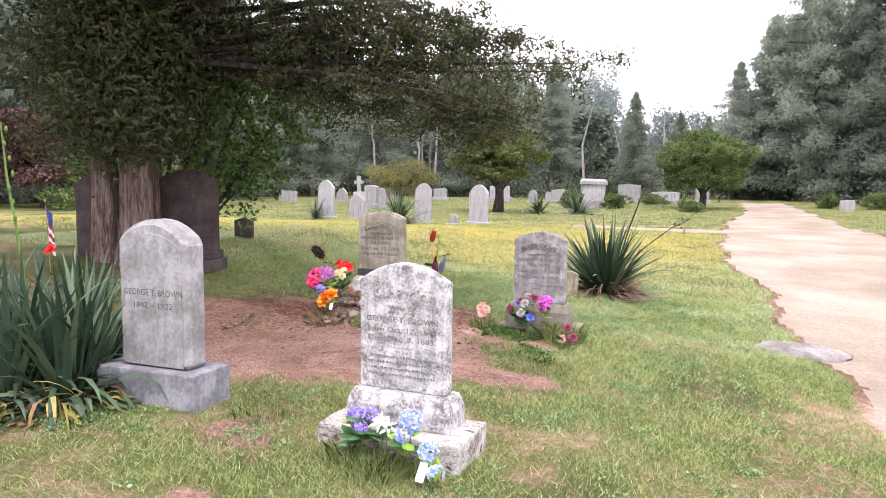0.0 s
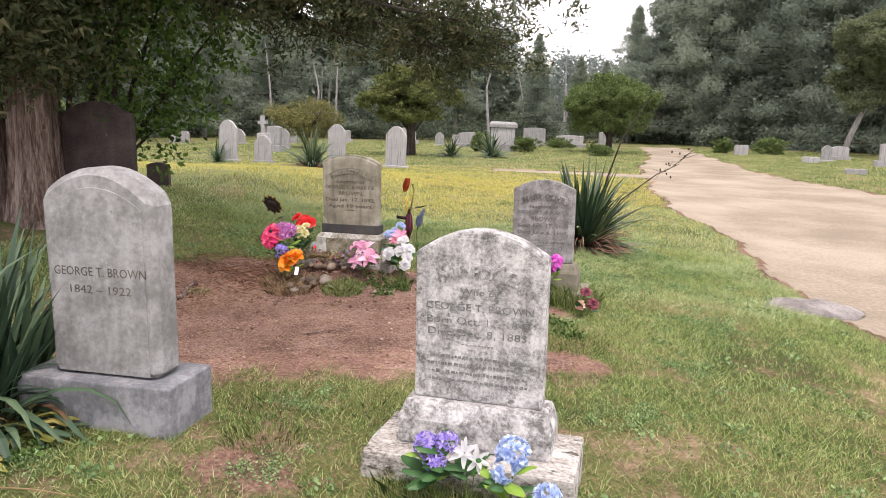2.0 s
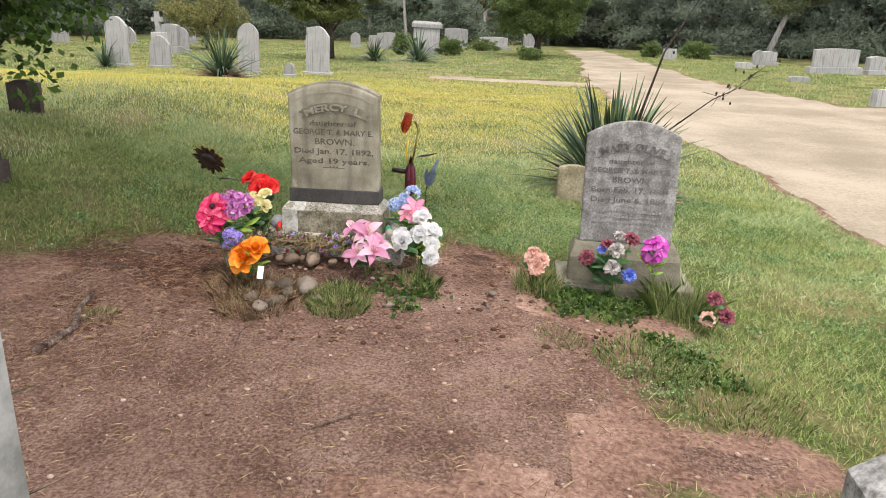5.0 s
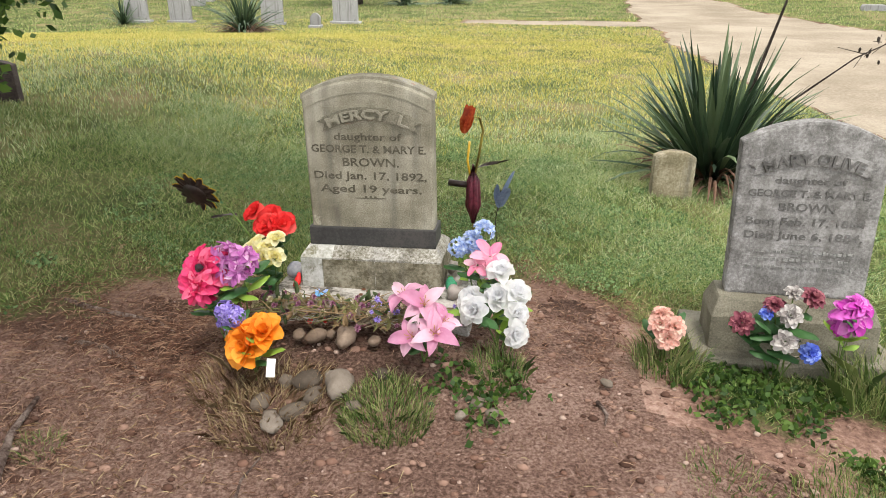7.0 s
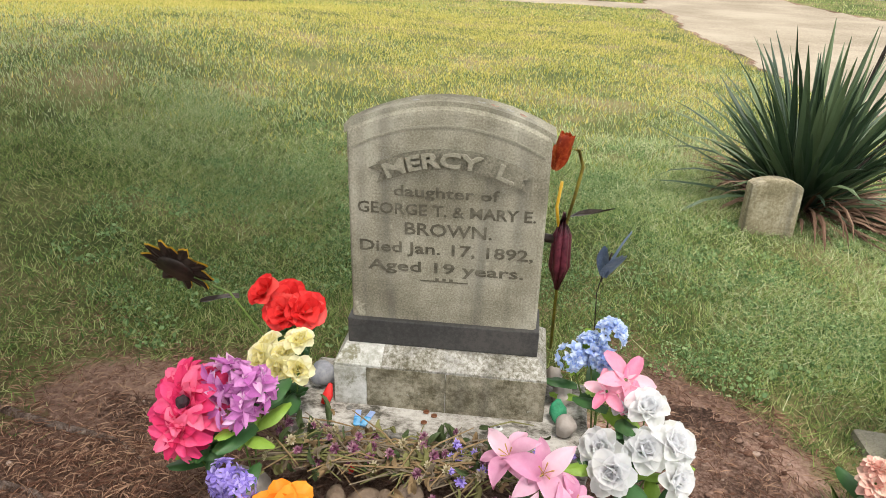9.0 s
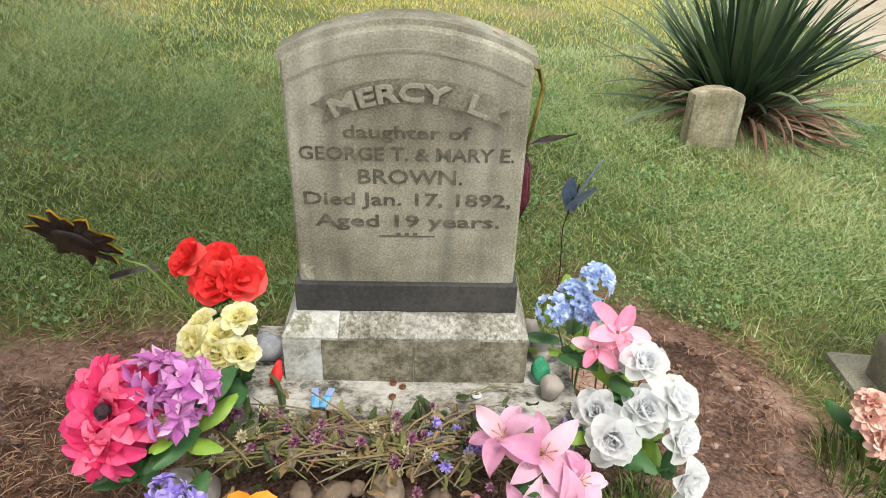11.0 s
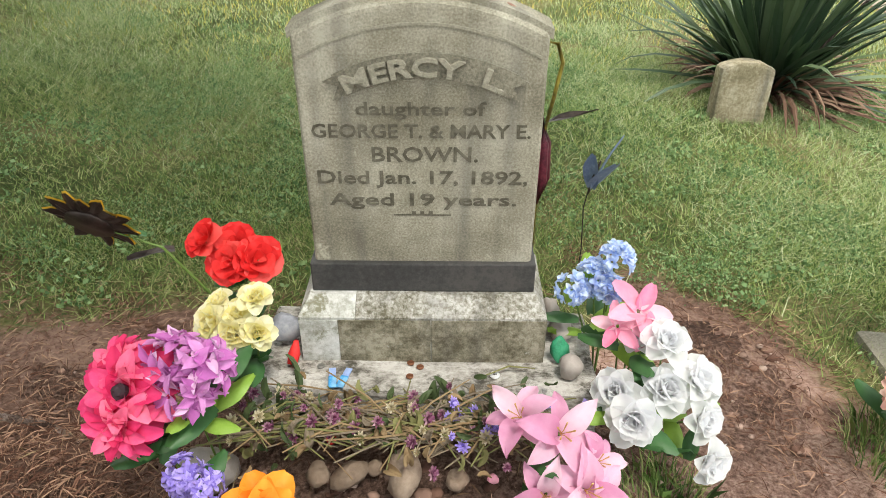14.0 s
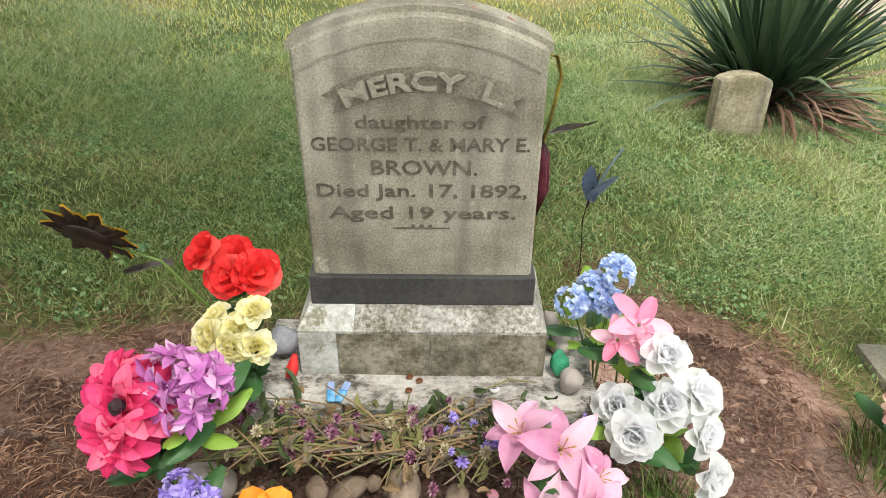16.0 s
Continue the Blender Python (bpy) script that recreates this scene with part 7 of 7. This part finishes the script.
rw = np.random.default_rng(91)
M_CLOVER = mat("clover_leaf", ((0.095, 0.165, 0.065), (0.18, 0.285, 0.115), (0.29, 0.41, 0.19)), 3, 20, 0.7, 0, 0, 0.2, island=0.6, trans=0.25, world_space=True)
weeds("clover", "low blue-green clover in the lawn", rw, [(-2.64, 3.48, 0.22), (-2.75, 4.15, 0.2), (-1.0, 4.6, 0.3), (-0.7, 5.6, 0.35), (-1.75, 5.9, 0.25), (-1.55, 6.25, 0.25), (-3.2, 8.3, 0.5), (-2.6, 8.5, 0.5), (-2.3, 7.9, 0.4), (-4.2, 8.6, 0.5), (-5.0, 9.2, 0.5), (-0.3, 6.8, 0.4), (-3.6, 3.1, 0.2), (-4.1, 3.0, 0.2), (-1.2, 3.2, 0.2)] + [(x, y, 0.22) for x, y in zip(rw.uniform(-5.8, -0.4, 70), rw.uniform(7.7, 10.8, 70))], 0.012, M_CLOVER)
weeds("ground_creeper", "dark green creeping weeds at the foot of the graves", rw, [(-3.10, 6.62, 0.14), (-2.95, 6.62, 0.12), (-2.2, 6.82, 0.12), (-2.0, 6.78, 0.14), (-1.85, 6.62, 0.10), (-1.7, 6.38, 0.10), (-1.55, 6.22, 0.10), (-1.42, 6.05, 0.12), (-2.15, 6.62, 0.08), (-3.0, 6.42, 0.06), (-3.62, 3.2, 0.1), (-1.75, 3.38, 0.16), (-2.1, 6.95, 0.14), (-1.95, 6.88, 0.14), (-1.75, 6.84, 0.12), (-3.95, 3.1, 0.16)], 0.030, M_IVY, 15)
lawn_spots = [(x, y, 0.06) for x, y in zip(rw.uniform(-5.5, 1.0, 380), rw.uniform(1.6, 9.5, 380)) if bare(x, y) < 0.4 and track(x, y) < -0.3]
weeds("lawn_weeds", "small broad-leaved weeds dotted through the lawn", rw, lawn_spots, 0.022, M_CLOVER, 8)
dr = np.random.default_rng(93)


def litter(name, label, n, spread_fn, lmin, lmax, w, material, area=(-6.0, 0.5, 3.0, 8.6)):
    x, y = dr.uniform(area[0], area[1], n), dr.uniform(area[2], area[3], n)
    k = dr.uniform(0, 1, n) < spread_fn(x, y)
    x, y = x[k], y[k]
    n = len(x)
    a, L = dr.uniform(0, 6.283, n), dr.uniform(lmin, lmax, n) / 2
    dx, dy = np.cos(a) * L, np.sin(a) * L
    z = height(x, y) + 0.006 + dr.uniform(0, 0.01, n)
    ww = w * dr.uniform(0.6, 1.4, n)
    nx, ny = -np.sin(a) * ww, np.cos(a) * ww
    v = np.stack([np.stack([x - dx, y - dy, z], 1), np.stack([x + nx, y + ny, z + 0.006], 1), np.stack([x + dx, y + dy, z + dr.normal(0, 0.004, n)], 1), np.stack([x - nx, y - ny, z + 0.004], 1)], 1).reshape(-1, 3)
    return single(name, np_mesh(name, v, np.arange(4 * n).reshape(n, 4), material), label, "litter", kind="stuff")


M_NEEDLE = mat("fallen_needles", ((0.10, 0.05, 0.032), (0.19, 0.105, 0.07), (0.34, 0.22, 0.15)), 4, 60, 0.9, 0, 0, 0.15, island=0.7, world_space=True)
litter("needle_litter", "brown fallen needles on the bare soil", 150000, lambda x, y: np.clip(bare(x, y) * (0.08 + 0.92 * sm(-3.9, -4.5, x) + 0.5 * sm(6.6, 7.4, y)), 0, 1), 0.02, 0.07, 0.0011, M_NEEDLE)
M_REDNEEDLE = mat("red_brown_needles", ((0.075, 0.034, 0.022), (0.15, 0.075, 0.05), (0.30, 0.18, 0.12)), 4, 60, 0.9, 0, 0, 0.15, island=0.7, world_space=True)
litter("needle_litter", "thick mat of red-brown fallen needles beside the graves", 60000, lambda x, y: np.clip(0.15 + 0.9 * ripple(2.2 * x, 2.2 * y), 0, 1) * (bare(x, y) > 0.3) * np.clip(sm(-3.85, -4.2, x) + 0.35 * sm(-3.05, -2.7, x) * sm(6.6, 7.0, y) + sm(7.3, 7.6, y), 0, 1), 0.025, 0.08, 0.0012, M_REDNEEDLE, (-5.6, -1.9, 5.9, 8.1))
litter("straw_litter", "dry straw and clippings on the lawn", 50000, lambda x, y: (0.55 + 0.45 * sm(3.5, 5.0, y)) * (1 - 0.92 * sm(5.8, 6.8, y)) * (0.26 + 0.22 * np.sin(2 * x + 1) * np.sin(1.7 * y)), 0.03, 0.09, 0.0014, M_STRAW)
# pebbles strewn over the soil
s = Shape()
rb = random.Random(72)
made = 0
while made < 1000:
    x, y = rb.uniform(-5.2, -1.2), rb.uniform(4.2, 8.0)
    if float(bare(np.float64(x), np.float64(y))) < 0.7:
        continue
    q = rb.choice((0.003, 0.004, 0.0045, 0.006, 0.009)) * rb.uniform(0.8, 1.4)
    s.rock((x, y, H(x, y) + q * 0.4), (q * 1.2, q, q * 0.7), made, 6)
    made += 1
single("pebbles", s.mesh("pebbles", mat("loose_pebbles", ((0.14, 0.085, 0.065), (0.24, 0.155, 0.12), (0.38, 0.28, 0.23)), 5, 60, 0.85, 0, 0, 0.2, island=0.8), True), "loose pebbles strewn over the bare soil", "pebbles", kind="stuff")


s = Shape()
made = 0
while made < 800:
    x, y = rb.uniform(-4.9, -1.9), rb.uniform(5.9, 7.8)
    if float(bare(np.float64(x), np.float64(y))) < 0.75:
        continue
    q = rb.choice((0.005, 0.006, 0.008, 0.011, 0.015)) * rb.uniform(0.7, 1.3)
    s.rock((x, y, H(x, y) + q * 0.1), (q * 1.3, q, q * 0.7), made + 5000, 6)
    made += 1
single("soil_clods", s.mesh("soil_clods", mat("crumbly_soil_clod", ((0.07, 0.038, 0.028), (0.16, 0.09, 0.066), (0.27, 0.17, 0.13)), 9, 80, 0.95, 0.6, 0.004, 0.1, island=0.6), True), "small crumbling clods of reddish soil", "soil clods", kind="stuff")


def stick(label, pts, r, material=M_BARK):
    pts = [(x, y, H(x, y) + dz) for x, y, dz in pts]
    single("stick", Shape().tube(pts, [r * (1 - 0.6 * i / (len(pts) - 1)) for i in range(len(pts))], 7).mesh("stick", material, True), label, "stick")


stick("bare weathered stick lying on the soil", [(-4.60, 5.65, 0.01), (-4.57, 5.9, 0.02), (-4.68, 6.12, 0.015), (-4.72, 6.32, 0.02)], 0.022)
stick("thin dry twig lying on the soil", [(-3.74, 5.85, 0.008), (-3.77, 6.0, 0.012), (-3.75, 6.12, 0.01)], 0.006)
stick("thin dry twig lying on the soil", [(-3.2, 5.2, 0.008), (-3.05, 5.32, 0.012), (-2.92, 5.4, 0.008)], 0.005)
stick("surface root half buried in the soil", [(-5.15, 7.05, -0.015), (-4.9, 7.0, 0.004), (-4.6, 6.98, 0.003), (-4.42, 6.9, -0.015)], 0.018, M_BARK)
stick("surface root half buried in the soil", [(-4.95, 6.75, -0.015), (-4.7, 6.72, 0.004), (-4.5, 6.62, 0.0), (-4.35, 6.5, -0.015)], 0.016, M_BARK)
stick("short broken twig on the soil", [(-2.60, 6.6, 0.006), (-2.57, 6.52, 0.010), (-2.58, 6.46, 0.004)], 0.009)
stick("pale dry stalk lying in the grass", [(-3.5, 2.95, 0.03), (-3.3, 2.98, 0.035), (-3.12, 2.99, 0.03)], 0.004, M_STRAW)
